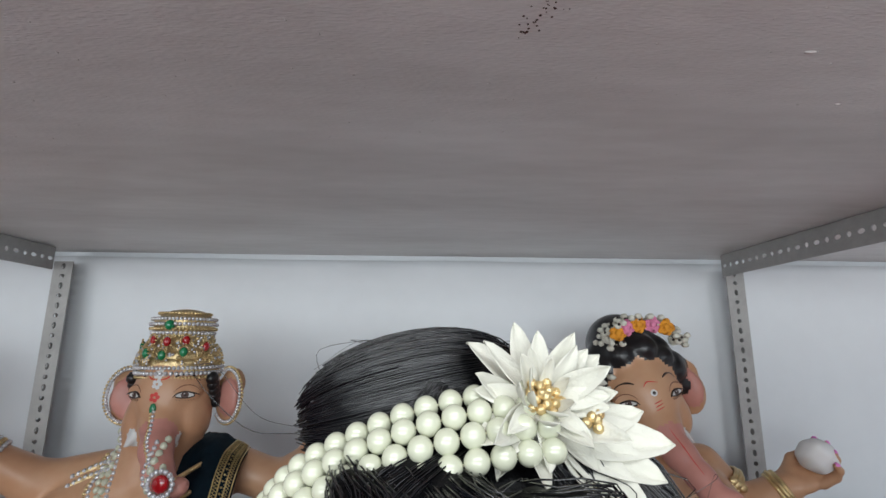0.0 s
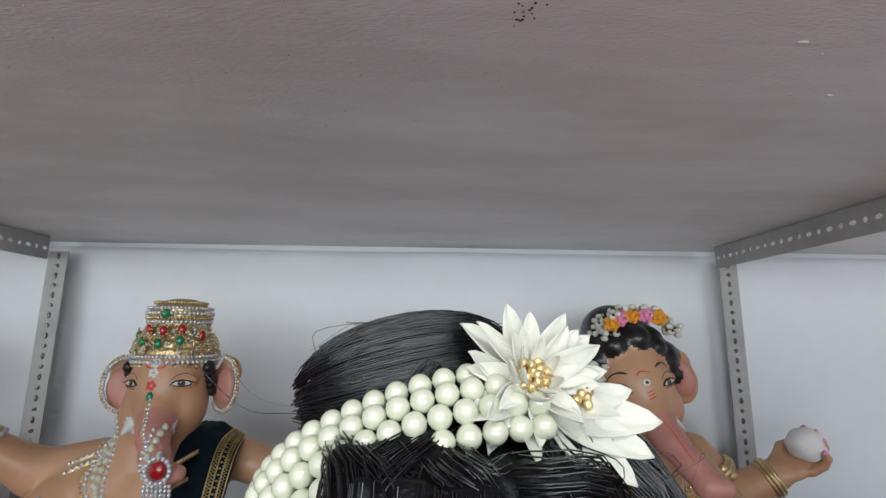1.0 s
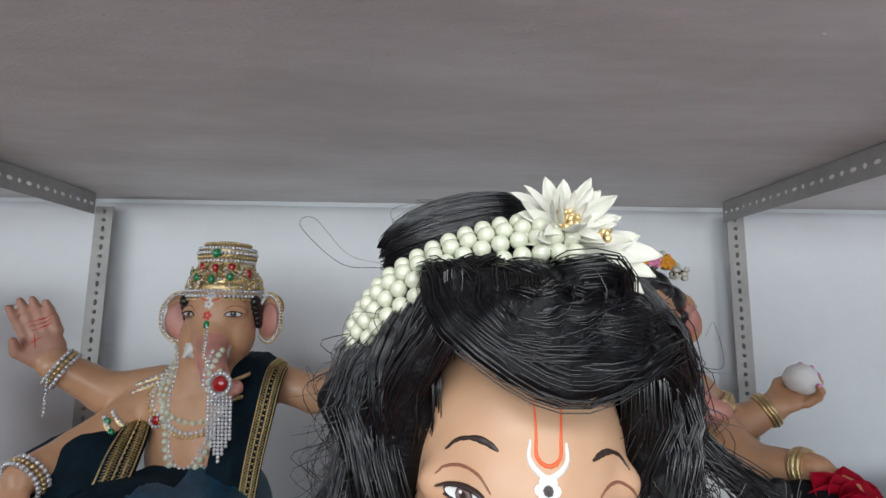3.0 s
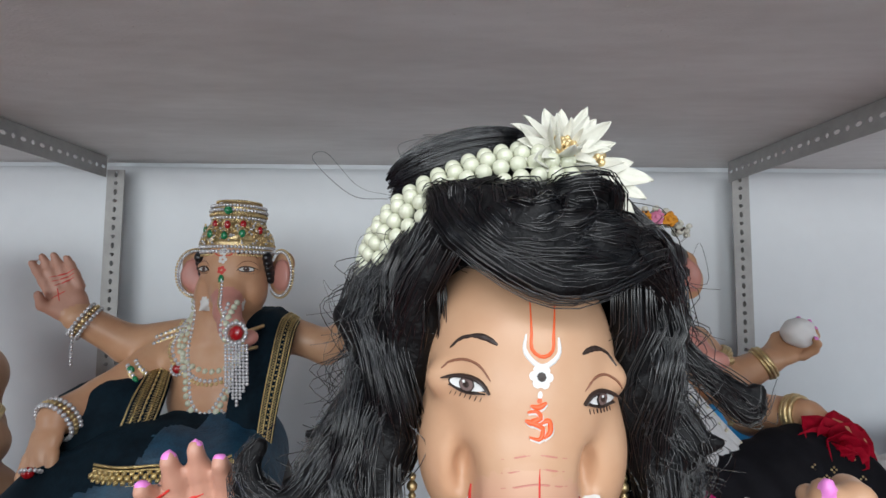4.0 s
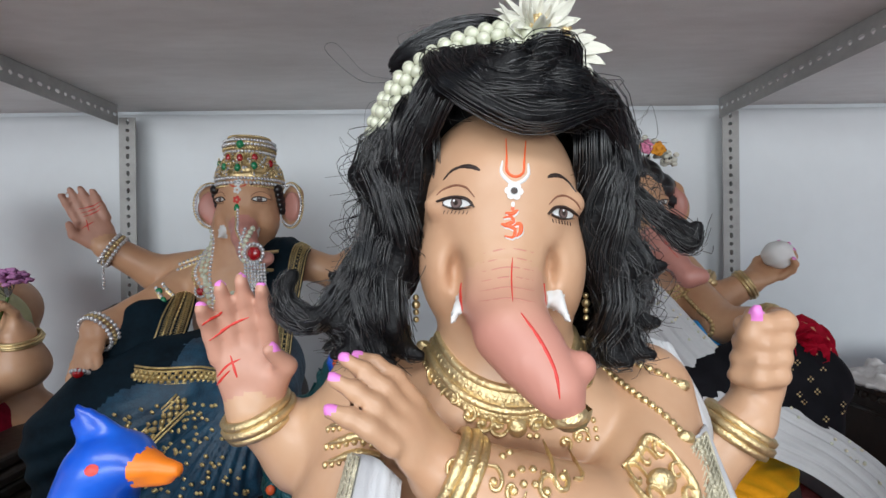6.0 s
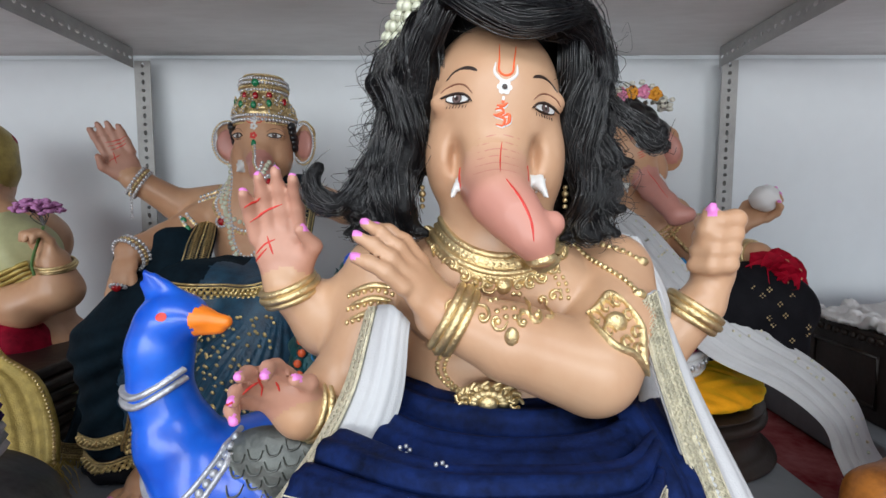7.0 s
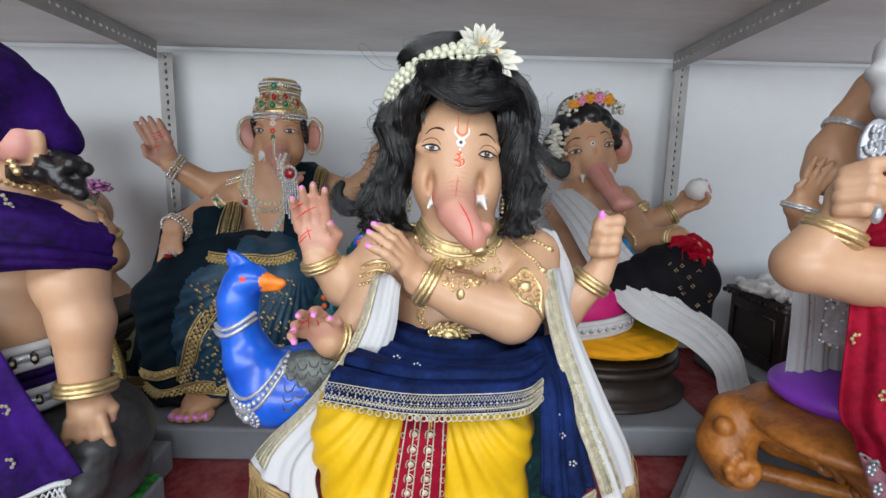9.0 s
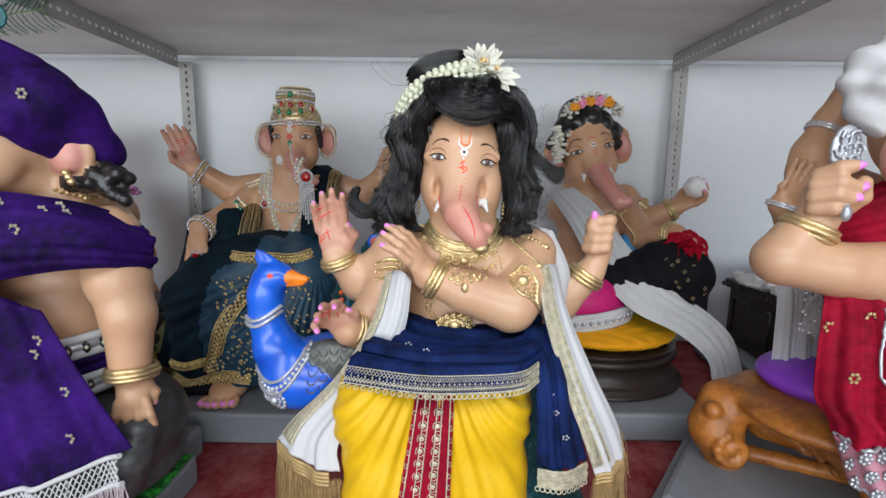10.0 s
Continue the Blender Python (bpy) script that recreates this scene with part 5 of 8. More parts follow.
def red_statue():
    c = Clay(0.004)
    M, k = rot(60), 1.30
    trunk = [(0.0, 0.040, 0.005, 0.036), (0.0, 0.012, -0.035, 0.034), (0.004, -0.012, -0.070, 0.030), (0.004, -0.015, -0.12, 0.026)]
    L = head(c, (0.860, 0.02, 0.72), M, k, trunk, SKIN, PINK, ears=False)
    c.ball((0.690, 0.055, 0.700), (0.032, 0.016, 0.042), PINK, 0.004)
    c.ball((0.700, 0.066, 0.703), (0.040, 0.014, 0.050), SKIN, 0.006)
    c.cone((0.80, 0.12, 0.66), (0.79, 0.14, 0.58), 0.06, 0.075, SKIN, 0.03)
    c.ball((0.82, 0.17, 0.54), (0.11, 0.10, 0.09), SKIN, 0.03)
    c.ball((0.82, 0.16, 0.43), (0.11, 0.11, 0.11), SKIN, 0.03)
    # raised arm with the silver ornament
    c.chain([(0.80, 0.11, 0.525, 0.058), (0.715, 0.075, 0.512, 0.054), (0.620, 0.072, 0.520, 0.044), (0.536, 0.080, 0.534, 0.042)], SKIN, 0.008)
    c.chain([(0.534, 0.080, 0.536, 0.043), (0.556, 0.084, 0.562, 0.038), (0.584, 0.085, 0.592, 0.032)], SKIN, 0.008)
    c.ball((0.596, 0.082, 0.632), (0.036, 0.030, 0.044), SKIN, 0.014)
    for k0, k1, k2, r in (((0.572, 0.068, 0.672), (0.585, 0.046, 0.683), (0.600, 0.042, 0.687), 0.0125), ((0.564, 0.062, 0.657), (0.584, 0.041, 0.662), (0.608, 0.040, 0.654), 0.0130), ((0.562, 0.060, 0.638), (0.581, 0.040, 0.643), (0.602, 0.040, 0.637), 0.0125), ((0.564, 0.062, 0.620), (0.580, 0.043, 0.622), (0.597, 0.044, 0.617), 0.0115)):
        c.chain([(*k0, r * 1.1), (*k1, r), (*k2, r * 0.85)], SKIN, 0.003)
        if r != 0.0115:
            c.ball(vec(k2) + (0.006, -0.009, 0.002), (0.0075, 0.004, 0.006), NAIL, 0.001)
    c.chain([(0.620, 0.075, 0.620, 0.016), (0.628, 0.052, 0.640, 0.013), (0.622, 0.044, 0.662, 0.011)], SKIN, 0.004)
    # arms behind
    c.chain([(0.80, 0.24, 0.64, 0.040), (0.702, 0.26, 0.680, 0.040), (0.703, 0.26, 0.715, 0.037), (0.730, 0.26, 0.775, 0.031), (0.770, 0.26, 0.83, 0.038)], SKIN2, 0.014)
    c.chain([(0.76, 0.24, 0.57, 0.038), (0.675, 0.25, 0.585, 0.032), (0.640, 0.24, 0.615, 0.025)], SKIN2, 0.014)
    hand(c, (0.646, 0.24, 0.620), (0.30, -0.1, 1), (-0.1, -1, 0.1), 0.086, thumb=-1, curl=(10, 8, 8, 10), skin=SKIN2, nails=False)
    # shin and foot under the shawl
    c.chain([(0.80, 0.14, 0.33, 0.08), (0.775, 0.09, 0.32, 0.070)], SKIN, 0.03)
    c.solve()
    bangle(c, (0.577, 0.085, 0.584), (0.40, -0.12, 1), 0.0385, 0.026)
    bangle(c, (0.644, 0.242, 0.612), (0.30, -0.1, 1), 0.030, 0.010, rows=2, material=GEM)
    bangle(c, (0.722, 0.26, 0.758), (0.45, 0, 0.9), 0.035, 0.012, rows=2, material=GEM)
    face_paint(c, L, M, k, tilak=False)
    W = (0, 1, 0)
    for w in (0.0, 0.012, 0.024):
        c.string([(0.70 + w, 0, 0.615), (0.72 + w, 0, 0.60), (0.75 + w, 0, 0.58)], 0.005, PEARL if w == 0.012 else GOLD, W)
    return thing("elephant_headed_statue", c, "peach painted plaster statue in a red velvet shawl, arm raised", "statue")


crown_statue(), garland_statue(), purple_statue(), green_statue(), red_statue()


# ---- hair piece, pearl band and flower of the front statue ----
def strand(s, pts, r, n=12, material=None):
    p = spline(pts, n)
    s.tube(p, np.linspace(r, r * 0.45, n), material or HAIR, 3)


def tress(c, s, rng, pts, r, count, thin=0.00048, n=18, loose=0.0022):
    """A wavy lock: a soft core in the hair mass, wrapped in fine strands that twist along it."""
    g = spline(pts, n)
    t = np.linspace(0, 1, n)
    R = r * np.clip(np.minimum(0.55 + 2.2 * t, 1.0) * (1 - 0.72 * np.clip((t - 0.62) / 0.38, 0, 1) ** 1.6), 0.1, 1)
    c.chain([(*g[i], max(0.0034, R[i] * 0.86)) for i in range(0, n, 2)], HAIRCAP, 0.004)
    fq, p0 = rng.uniform(1.6, 2.8), rng.uniform(0, 6.28)
    sway = 0.30 * r * np.sin(np.pi * np.minimum(1, t * 1.6))
    g = g + np.outer(sway * np.sin(fq * 6.28 * t + p0), (0.8, -0.3, 0.3)) + np.outer(sway * np.cos(fq * 6.28 * t + p0), (0.1, -0.8, 0.5))
    d = np.gradient(g, axis=0)
    d /= np.linalg.norm(d, axis=1)[:, None] + 1e-12
    A = np.cross(d, (0.15, 1.0, 0.1))
    A /= np.linalg.norm(A, axis=1)[:, None] + 1e-12
    B = np.cross(d, A)
    tw, u = rng.uniform(-1.6, 1.6), rng.uniform(0, 6.28)
    for i in range(count):
        a = rng.random() * 6.283 + tw * t + 0.10 * np.sin(7 * t + u + i)
        k = R * rng.uniform(0.86, 1.10) + loose * rng.random() * np.sin(3.14 * t * rng.uniform(1, 2.6) + rng.random() * 6)
        p = g + (k * np.cos(a))[:, None] * A + (k * np.sin(a))[:, None] * B
        p = p + np.outer(0.0013 * np.sin(rng.uniform(9, 20) * t + rng.random() * 6.28) * t, [rng.gauss(0, 1) for _ in range(3)])
        if i % 5 == 0:
            p = p + np.outer(t ** 2, [rng.gauss(0, 0.006) for _ in range(3)])
        q = max(8, int(n * rng.uniform(0.8, 1.0)))
        s.tube(p[:q], np.linspace(thin, thin * 0.6, q), HAIR, 3)


def wig():
    rng = random.Random(21)
    ob = empty("wig", "glossy black wavy synthetic hair piece with a top knot", "wig")
    c = Clay(0.003)
    c.ball((0.006, 0.120, 0.775), (0.084, 0.070, 0.060), HAIRCAP, 0.02)
    c.ball((0.004, 0.165, 0.70), (0.090, 0.045, 0.095), HAIRCAP, 0.02)
    c.ball((-0.085, 0.125, 0.690), (0.022, 0.045, 0.080), HAIRCAP, 0.02)
    c.ball((0.098, 0.125, 0.700), (0.022, 0.045, 0.080), HAIRCAP, 0.02)
    c.ball((-0.030, 0.135, 0.828), (0.060, 0.050, 0.034), HAIRCAP, 0.012, rot(0, 0, -14))
    s = Soup()
    zs = (0.835, 0.808, 0.770, 0.730, 0.690, 0.650, 0.612, 0.588)
    inner = (0.010, 0.030, 0.050, 0.062, 0.068, 0.070, 0.078, 0.084)
    outer = {-1: (0.040, 0.068, 0.088, 0.116, 0.106, 0.124, 0.146, 0.132), 1: (0.046, 0.082, 0.107, 0.118, 0.112, 0.126, 0.120, 0.102)}
    # wavy sides, from the temples round to the back
    for side in (-1, 1):
        for i in range(34):
            a = 0.10 + 2.5 * ((i + rng.random()) / 34)
            ph, amp = rng.uniform(0, 6.28), rng.uniform(0.006, 0.012)
            last = rng.choice((6, 7, 7, 8, 8)) if a > 0.5 else 8
            p = []
            for j in range(last):
                w = amp * min(1, j / 3)
                f = math.sin(a) * rng.uniform(0.92, 1.05)
                x = inner[j] + (outer[side][j] - inner[j] - 0.008) * f + w * math.sin(ph + 1.9 * j)
                y = 0.115 - (0.030 + 0.026 * min(1, j / 2)) * math.cos(a) + w * math.cos(ph + 1.9 * j)
                p.append((side * x, y, zs[j] + rng.gauss(0, 0.003)))
            x, y, z = p[-1]
            turn = rng.choice((1, 1, -1)) * side
            p += [(x + turn * 0.010, y - 0.004, z - 0.012), (x + turn * 0.022, y - 0.008, z - 0.006)]
            tress(c, s, rng, p, rng.uniform(0.0085, 0.0125), 62)
    # bowl-shaped swoop over the forehead, dropping from one temple and rising to the other
    for i in range(24):
        f = (i + rng.random()) / 24
        x0, dip = -0.054 + 0.055 * f, 0.750 + 0.040 * f + rng.gauss(0, 0.006)
        fr = 0.004 + 0.014 * f + rng.gauss(0, 0.003)
        x1, e = rng.gauss(0, 0.011), 0.750 + 0.35 * (dip - 0.750)
        p = [(x0 - 0.004, 0.074 - 0.010 * f, 0.806), (x0 + 0.002, 0.044 - 0.012 * f, 0.800), (x0 + 0.014 + x1, 0.018 + fr, (dip + 0.80) / 2), (-0.002 + 0.020 * f + x1, 0.004 + fr, dip + rng.gauss(0.002, 0.002)), (0.030 + 0.010 * f + x1, 0.006 + fr, dip + rng.gauss(0.0, 0.003)),
             (0.056 + rng.gauss(0, 0.004), 0.024 + fr, e + rng.gauss(0.010, 0.005)), (0.078, 0.046, e + rng.gauss(0.002, 0.005)), (0.094, 0.060, e - 0.024), (0.100 + rng.gauss(0, 0.006), 0.068, e - 0.052)]
        tress(c, s, rng, p, rng.uniform(0.0045, 0.0095), 46, n=24, loose=0.004)
    # swirls that close the bowl
    for i in range(10):
        r, x, z = 0.012 + 0.0030 * i, 0.012 + rng.gauss(0, 0.004), 0.798
        p = [(x + 1.3 * r * math.cos(a) - 0.006 * (a - 3.1), 0.020 - 0.016 * math.sin((a - 3.1) / 3.0 * 3.14) + 0.20 * abs(r * math.cos(a)), z + r * math.sin(a) + rng.gauss(0, 0.002)) for a in np.linspace(3.1, rng.uniform(5.6, 6.4), 7)]
        tress(c, s, rng, p, rng.uniform(0.0045, 0.0065), 40, n=18, loose=0.003)
    # from the middle over the other temple
    for i in range(13):
        f = (i + rng.random()) / 13
        p = [(0.004 - 0.02 * f, 0.068, 0.815), (-0.022 - 0.02 * f, 0.042 + 0.010 * f, 0.800), (-0.046 - 0.012 * f, 0.030 + 0.018 * f, 0.774), (-0.062 - 0.010 * f + rng.gauss(0, 0.003), 0.042 + 0.02 * f, 0.742), (-0.076 - 0.014 * f, 0.060 + 0.02 * f, 0.708), (-0.074 - 0.020 * f + rng.gauss(0, 0.004), 0.068 + 0.02 * f, 0.672), (-0.092 - 0.020 * f, 0.070 + 0.02 * f, 0.640), (-0.086 - 0.02 * f, 0.072, 0.618)]
        tress(c, s, rng, p, rng.uniform(0.0070, 0.0105), 56, n=22)
    # long curls flicking out at the ends
    for i in range(6):
        p = [(-0.100, 0.085 + 0.004 * i, 0.668), (-0.122 + rng.gauss(0, 0.004), 0.075, 0.632), (-0.146, 0.070, 0.606 + rng.gauss(0, 0.004)), (-0.166 + rng.gauss(0, 0.004), 0.070, 0.606 + rng.gauss(0, 0.005)), (-0.174, 0.072, 0.628 + rng.gauss(0, 0.005)), (-0.164, 0.075, 0.646)]
        tress(c, s, rng, p, 0.0065, 50, loose=0.003)
    for i in range(5):
        p = [(0.108, 0.085, 0.715), (0.130 + rng.gauss(0, 0.004), 0.08, 0.690), (0.150 + rng.gauss(0, 0.004), 0.08, 0.668 + rng.gauss(0, 0.006)), (0.160, 0.08, 0.664), (0.164, 0.08, 0.684 + rng.gauss(0, 0.006))]
        tress(c, s, rng, p, 0.0050, 40, loose=0.004)
    c.solve()
    part("hair_mass", c, ob)
    part("wavy_hair", s, ob, "glossy black wavy hair strands")
    # combed top knot
    s = Soup()
    M = rot(0, 0, -14)
    for i in range(1500):
        v = rng.uniform(-1.3, 1.45)
        u0 = rng.uniform(-1.0, 0.2)
        pts = []
        for q in np.linspace(0, 1, 7):
            h = u0 + q * 1.25
            cx = 0.064 * math.sin(h * 1.25)
            rr = math.cos(h * 1.15)
            pts.append(vec((-0.030, 0.135, 0.827)) + M @ vec((cx, -0.055 * rr * math.cos(v) * 1.0, 0.037 * max(0.15, abs(rr)) * (math.sin(v) if v > 0 else v * 0.8) + 0.002)))
        s.tube(spline(pts, 8) + np.array([rng.gauss(0, 0.0011) for _ in range(3)]), rng.uniform(0.0003, 0.0006), HAIR, 3)
    part("top_knot", s, ob, "combed black hair knot")
    s = Soup()
    for i in range(22):
        side = rng.choice((-1, 1))
        b = vec((0.006 + side * rng.uniform(0.06, 0.12), rng.uniform(0.06, 0.15), rng.uniform(0.64, 0.80)))
        e = b + vec((side * rng.uniform(0.012, 0.05), rng.gauss(0, 0.012), rng.uniform(-0.04, 0.03)))
        m_ = (b + e) / 2 + vec((side * 0.012, 0, rng.gauss(0.006, 0.014)))
        strand(s, [b, m_, e, e + vec((-side * 0.006, 0, -rng.uniform(0.005, 0.02)))], 0.00024, 14)
    for i in range(420):
        # short curved hairs lying across the waves
        side = rng.choice((-1, 1))
        z0 = rng.uniform(0.60, 0.81)
        xo = np.interp(z0, [0.59, 0.65, 0.69, 0.73, 0.77, 0.81], [0.118, 0.126, 0.112, 0.120, 0.100, 0.062])
        a = rng.uniform(0.15, 1.9)
        xi = np.interp(z0, [0.60, 0.70, 0.77, 0.81], [0.078, 0.066, 0.045, 0.020])
        b = vec((side * (xi + (xo - xi) * math.sin(min(a, 1.57))), 0.108 - 0.058 * math.cos(a), z0))
        l, bend = rng.uniform(0.015, 0.045), rng.gauss(0, 0.012)
        e = b + vec((side * rng.uniform(-0.006, 0.016), -rng.uniform(0.0, 0.010), -l))
        strand(s, [b, (b + e) / 2 + vec((bend, -0.007, 0.004)), e, e + vec((-bend, -0.002, -0.004))], 0.0004, 12)
    for i in range(16):
        b = vec((rng.uniform(-0.09, 0.02), 0.12, 0.842))
        strand(s, [b, b + vec((rng.gauss(0.01, 0.014), rng.gauss(0, 0.01), 0.016)), b + vec((rng.gauss(0.025, 0.02), 0, 0.020)), b + vec((rng.gauss(0.05, 0.02), 0, 0.004))], 0.00024, 14)
    strand(s, [(-0.092, 0.12, 0.812), (-0.120, 0.12, 0.815), (-0.150, 0.12, 0.842), (-0.140, 0.12, 0.848), (-0.115, 0.12, 0.822), (-0.09, 0.12, 0.815)], 0.0003, 30)
    part("stray_hair", s, ob, "thin stray hairs")["kind"] = "stuff"


wig()


def pearl_band():
    ob = empty("pearl_headband", "ivory pearl bead headband of several strands round the hair", "headband")
    s = Soup()
    s.bead((0, 0, 0), 1.0, PEARL, 12, 18)
    ball = s.mesh("pearl")
    wire = Soup()
    mid = spline([(-0.100, 0.118, 0.752), (-0.092, 0.098, 0.770), (-0.076, 0.082, 0.788), (-0.054, 0.072, 0.802), (-0.024, 0.066, 0.815), (0.006, 0.066, 0.822), (0.036, 0.072, 0.824)], 300)
    tan = np.gradient(mid, axis=0)
    out = mid - vec((0.0, 0.125, 0.775))
    nrm = np.cross(out, tan)
    nrm /= np.linalg.norm(nrm, axis=1)[:, None]
    nrm *= np.sign(nrm[150, 2])
    out /= np.linalg.norm(out, axis=1)[:, None]
    for row in range(4):
        r = 0.0056
        p = mid + nrm * (1.5 - row) * r * 1.75 + out * (0.007, 0.011, 0.011, 0.008)[row]
        wire.tube(p[::12], 0.0006, GOLDTHREAD, 4)
        L = np.concatenate([[0], np.cumsum(np.linalg.norm(np.diff(p, axis=0), axis=1))])
        for d in np.arange(r * (row % 2), L[-1], r * 2.02):
            o = part("pearl", ball, ob)
            o.location = [np.interp(d, L, p[:, k]) for k in range(3)]
            o.scale = (r, r, r)
    part("thread", wire, ob)


pearl_band()


def petal_mesh(length, width, cup, bend, material, n=9, m=5, point=0.75):
    """A petal along +x, cupped up."""
    g = np.zeros((n, m, 3))
    for i, u in enumerate(np.linspace(0, 1, n)):
        w = width * (math.sin(math.pi * min(1, u ** 0.8 * 0.97 + 0.03)) ** point) * (1 - 0.25 * u) + 0.0006
        for j, v in enumerate(np.linspace(-1, 1, m)):
            g[i, j] = (u * length, v * w / 2, cup * v * v * w + bend * u * u * length + 0.0008 * math.sin(9 * v + 5 * u))
    s = Soup()
    s.sheet(g, material, 0.0005)
    return s


def white_flower():
    ob = empty("fabric_flower", "white fabric flower hair clip with gold bead centre", "flower")
    rng = random.Random(8)
    C = Matrix.Translation((0.030, 0.072, 0.833)) @ look((0, 0, 0), (0.10, -0.88, 0.42)).to_3x3().to_4x4() @ Matrix.Rotation(math.pi, 4, "X") @ Matrix.Rotation(math.pi, 4, "Z")
    kinds = [petal_mesh(0.052, 0.023, 0.25, b, PETAL, point=0.6).mesh("petal") for b in (-0.05, 0.12, 0.3, 0.5)]
    for ring, (n, ln, tilt, z) in enumerate(((11, 1.05, 4, 0.0), (10, 0.92, 16, 0.004), (8, 0.72, 34, 0.007), (6, 0.50, 54, 0.009))):
        for i in range(n):
            a = (i + 0.5 * ring) * 2 * math.pi / n + rng.gauss(0, 0.12)
            o = part("petal", kinds[rng.randrange(4)], ob)
            k = 0.64 * ln * rng.uniform(0.82, 1.14)
            o.matrix_basis = C @ Matrix.Translation((0, 0, z)) @ Matrix.Rotation(a, 4, "Z") @ Matrix.Translation((0.006, 0, 0)) @ Matrix.Rotation(-radians(tilt + rng.gauss(0, 7)), 4, "Y") @ Matrix.Rotation(rng.gauss(0, 0.25), 4, "X") @ Matrix.Scale(k, 4)
    # long petals hanging to the side
    for a, k in ((-0.5, 1.25), (-0.15, 1.35), (-0.85, 1.2), (0.2, 1.1), (-1.15, 1.0)):
        o = part("petal", kinds[1], ob)
        o.matrix_basis = C @ Matrix.Translation((0.010, -0.012, -0.003)) @ Matrix.Rotation(a, 4, "Z") @ Matrix.Scale(k * 0.72, 4)
    for cx, n in ((0.0, 15), (0.021, 6)):
        s = Soup()
        for i in range(n):
            a, r = i * 2.4, 0.0022 * math.sqrt(i)
            s.bead(C @ Vector((cx + r * math.cos(a), -cx * 0.5 + r * math.sin(a), 0.013 - 0.3 * r)), 0.0026, GOLD, 5, 8)
        part("bead_centre", s, ob, "cluster of gold beads")


white_flower()


# ---- clothes of the front statue ----
def fringe(s, line, length, count, material, rng, r=0.0006, sway=0.006, down=(0, 0, -1)):
    p = spline(line, 60)
    for i in range(count):
        b = p[min(59, int((i + rng.random()) / count * 60))] + np.array([rng.gauss(0, 0.0015) for _ in range(3)])
        l = length * rng.uniform(0.85, 1.1)
        e = b + vec(down) * l + np.array([rng.gauss(0, sway), rng.gauss(0, sway), 0])
        s.tube(spline([b, (b + e) / 2 + np.array([rng.gauss(0, sway * 0.4), rng.gauss(0, sway * 0.4), 0]), e], 6), np.linspace(r, r * 0.7, 6), material, 3)


def ripples(g, amp, freq, along=1, phase=0.0, lo=0.0):
    """Folds of a cloth grid, running along one of its ways."""
    n = grid_normals(g)
    u = np.linspace(0, 1, g.shape[along])
    w = amp * (np.sin(freq * u * 2 * np.pi + phase) + 0.5 * np.sin(freq * 2.3 * u * 2 * np.pi + 2 * phase))
    w = w[None, :, None] if along == 1 else w[:, None, None]
    grow = np.linspace(lo, 1, g.shape[1 - along])
    grow = grow[:, None, None] if along == 1 else grow[None, :, None]
    return g + n * w * grow


def braid(s, edge_a, edge_b, material, lift=0.0015, n=60, loops=True, rows=5, stone=None, ground=None):
    """A woven trim between two lines: cords along it, zigzag stitches and small loops below."""
    a, b = spline(edge_a, n), spline(edge_b, n)
    t = np.linspace(0, 1, 7)[:, None, None]
    g = a[None] * (1 - t) + b[None] * t
    nm = grid_normals(g)
    nm = nm if nm[:, :, 1].mean() < 0 else -nm
    s.sheet(g + nm * lift * 0.5, ground or material, 0.0008)
    W = np.linalg.norm(a - b, axis=1).mean()
    m_ = nm[3]
    for f in np.linspace(0.06, 0.92, rows):
        s.tube(a * (1 - f) + b * f + m_ * lift, W * 0.035, material, 5)
    k = np.arange(n)
    seg = np.linalg.norm(np.diff(a, axis=0), axis=1).sum()
    cnt = max(8, int(seg / (W * 0.28)))
    q = np.linspace(0, n - 1, cnt * 2)
    def at(f, x):
        l = a * (1 - f) + b * f + m_ * lift * 1.3
        return np.array([np.interp(x, k, l[:, i]) for i in range(3)])
    for f0, f1 in ((0.12, 0.38), (0.55, 0.82)):
        z = np.array([at(f0 if j % 2 else f1, x) for j, x in enumerate(q)])
        s.tube(z, W * 0.03, material, 4)
        z = np.array([at(f1 if j % 2 else f0, x) for j, x in enumerate(q)])
        s.tube(z, W * 0.03, material, 4)
    for x in q[::2]:
        s.bead(at(0.47, x), W * 0.06, stone or material, 3, 6)
        if loops:
            c = at(1.08, x)
            d1 = unit(at(1.0, min(n - 1, x + 1)) - at(1.0, max(0, x - 1)))
            d2 = unit(b[int(x)] - a[int(x)])
            ring = np.array([c + W * 0.13 * (d1 * math.cos(h) + d2 * math.sin(h)) for h in np.arange(9) * 2 * np.pi / 9])
            s.tube(ring, W * 0.035, material, 4, True)


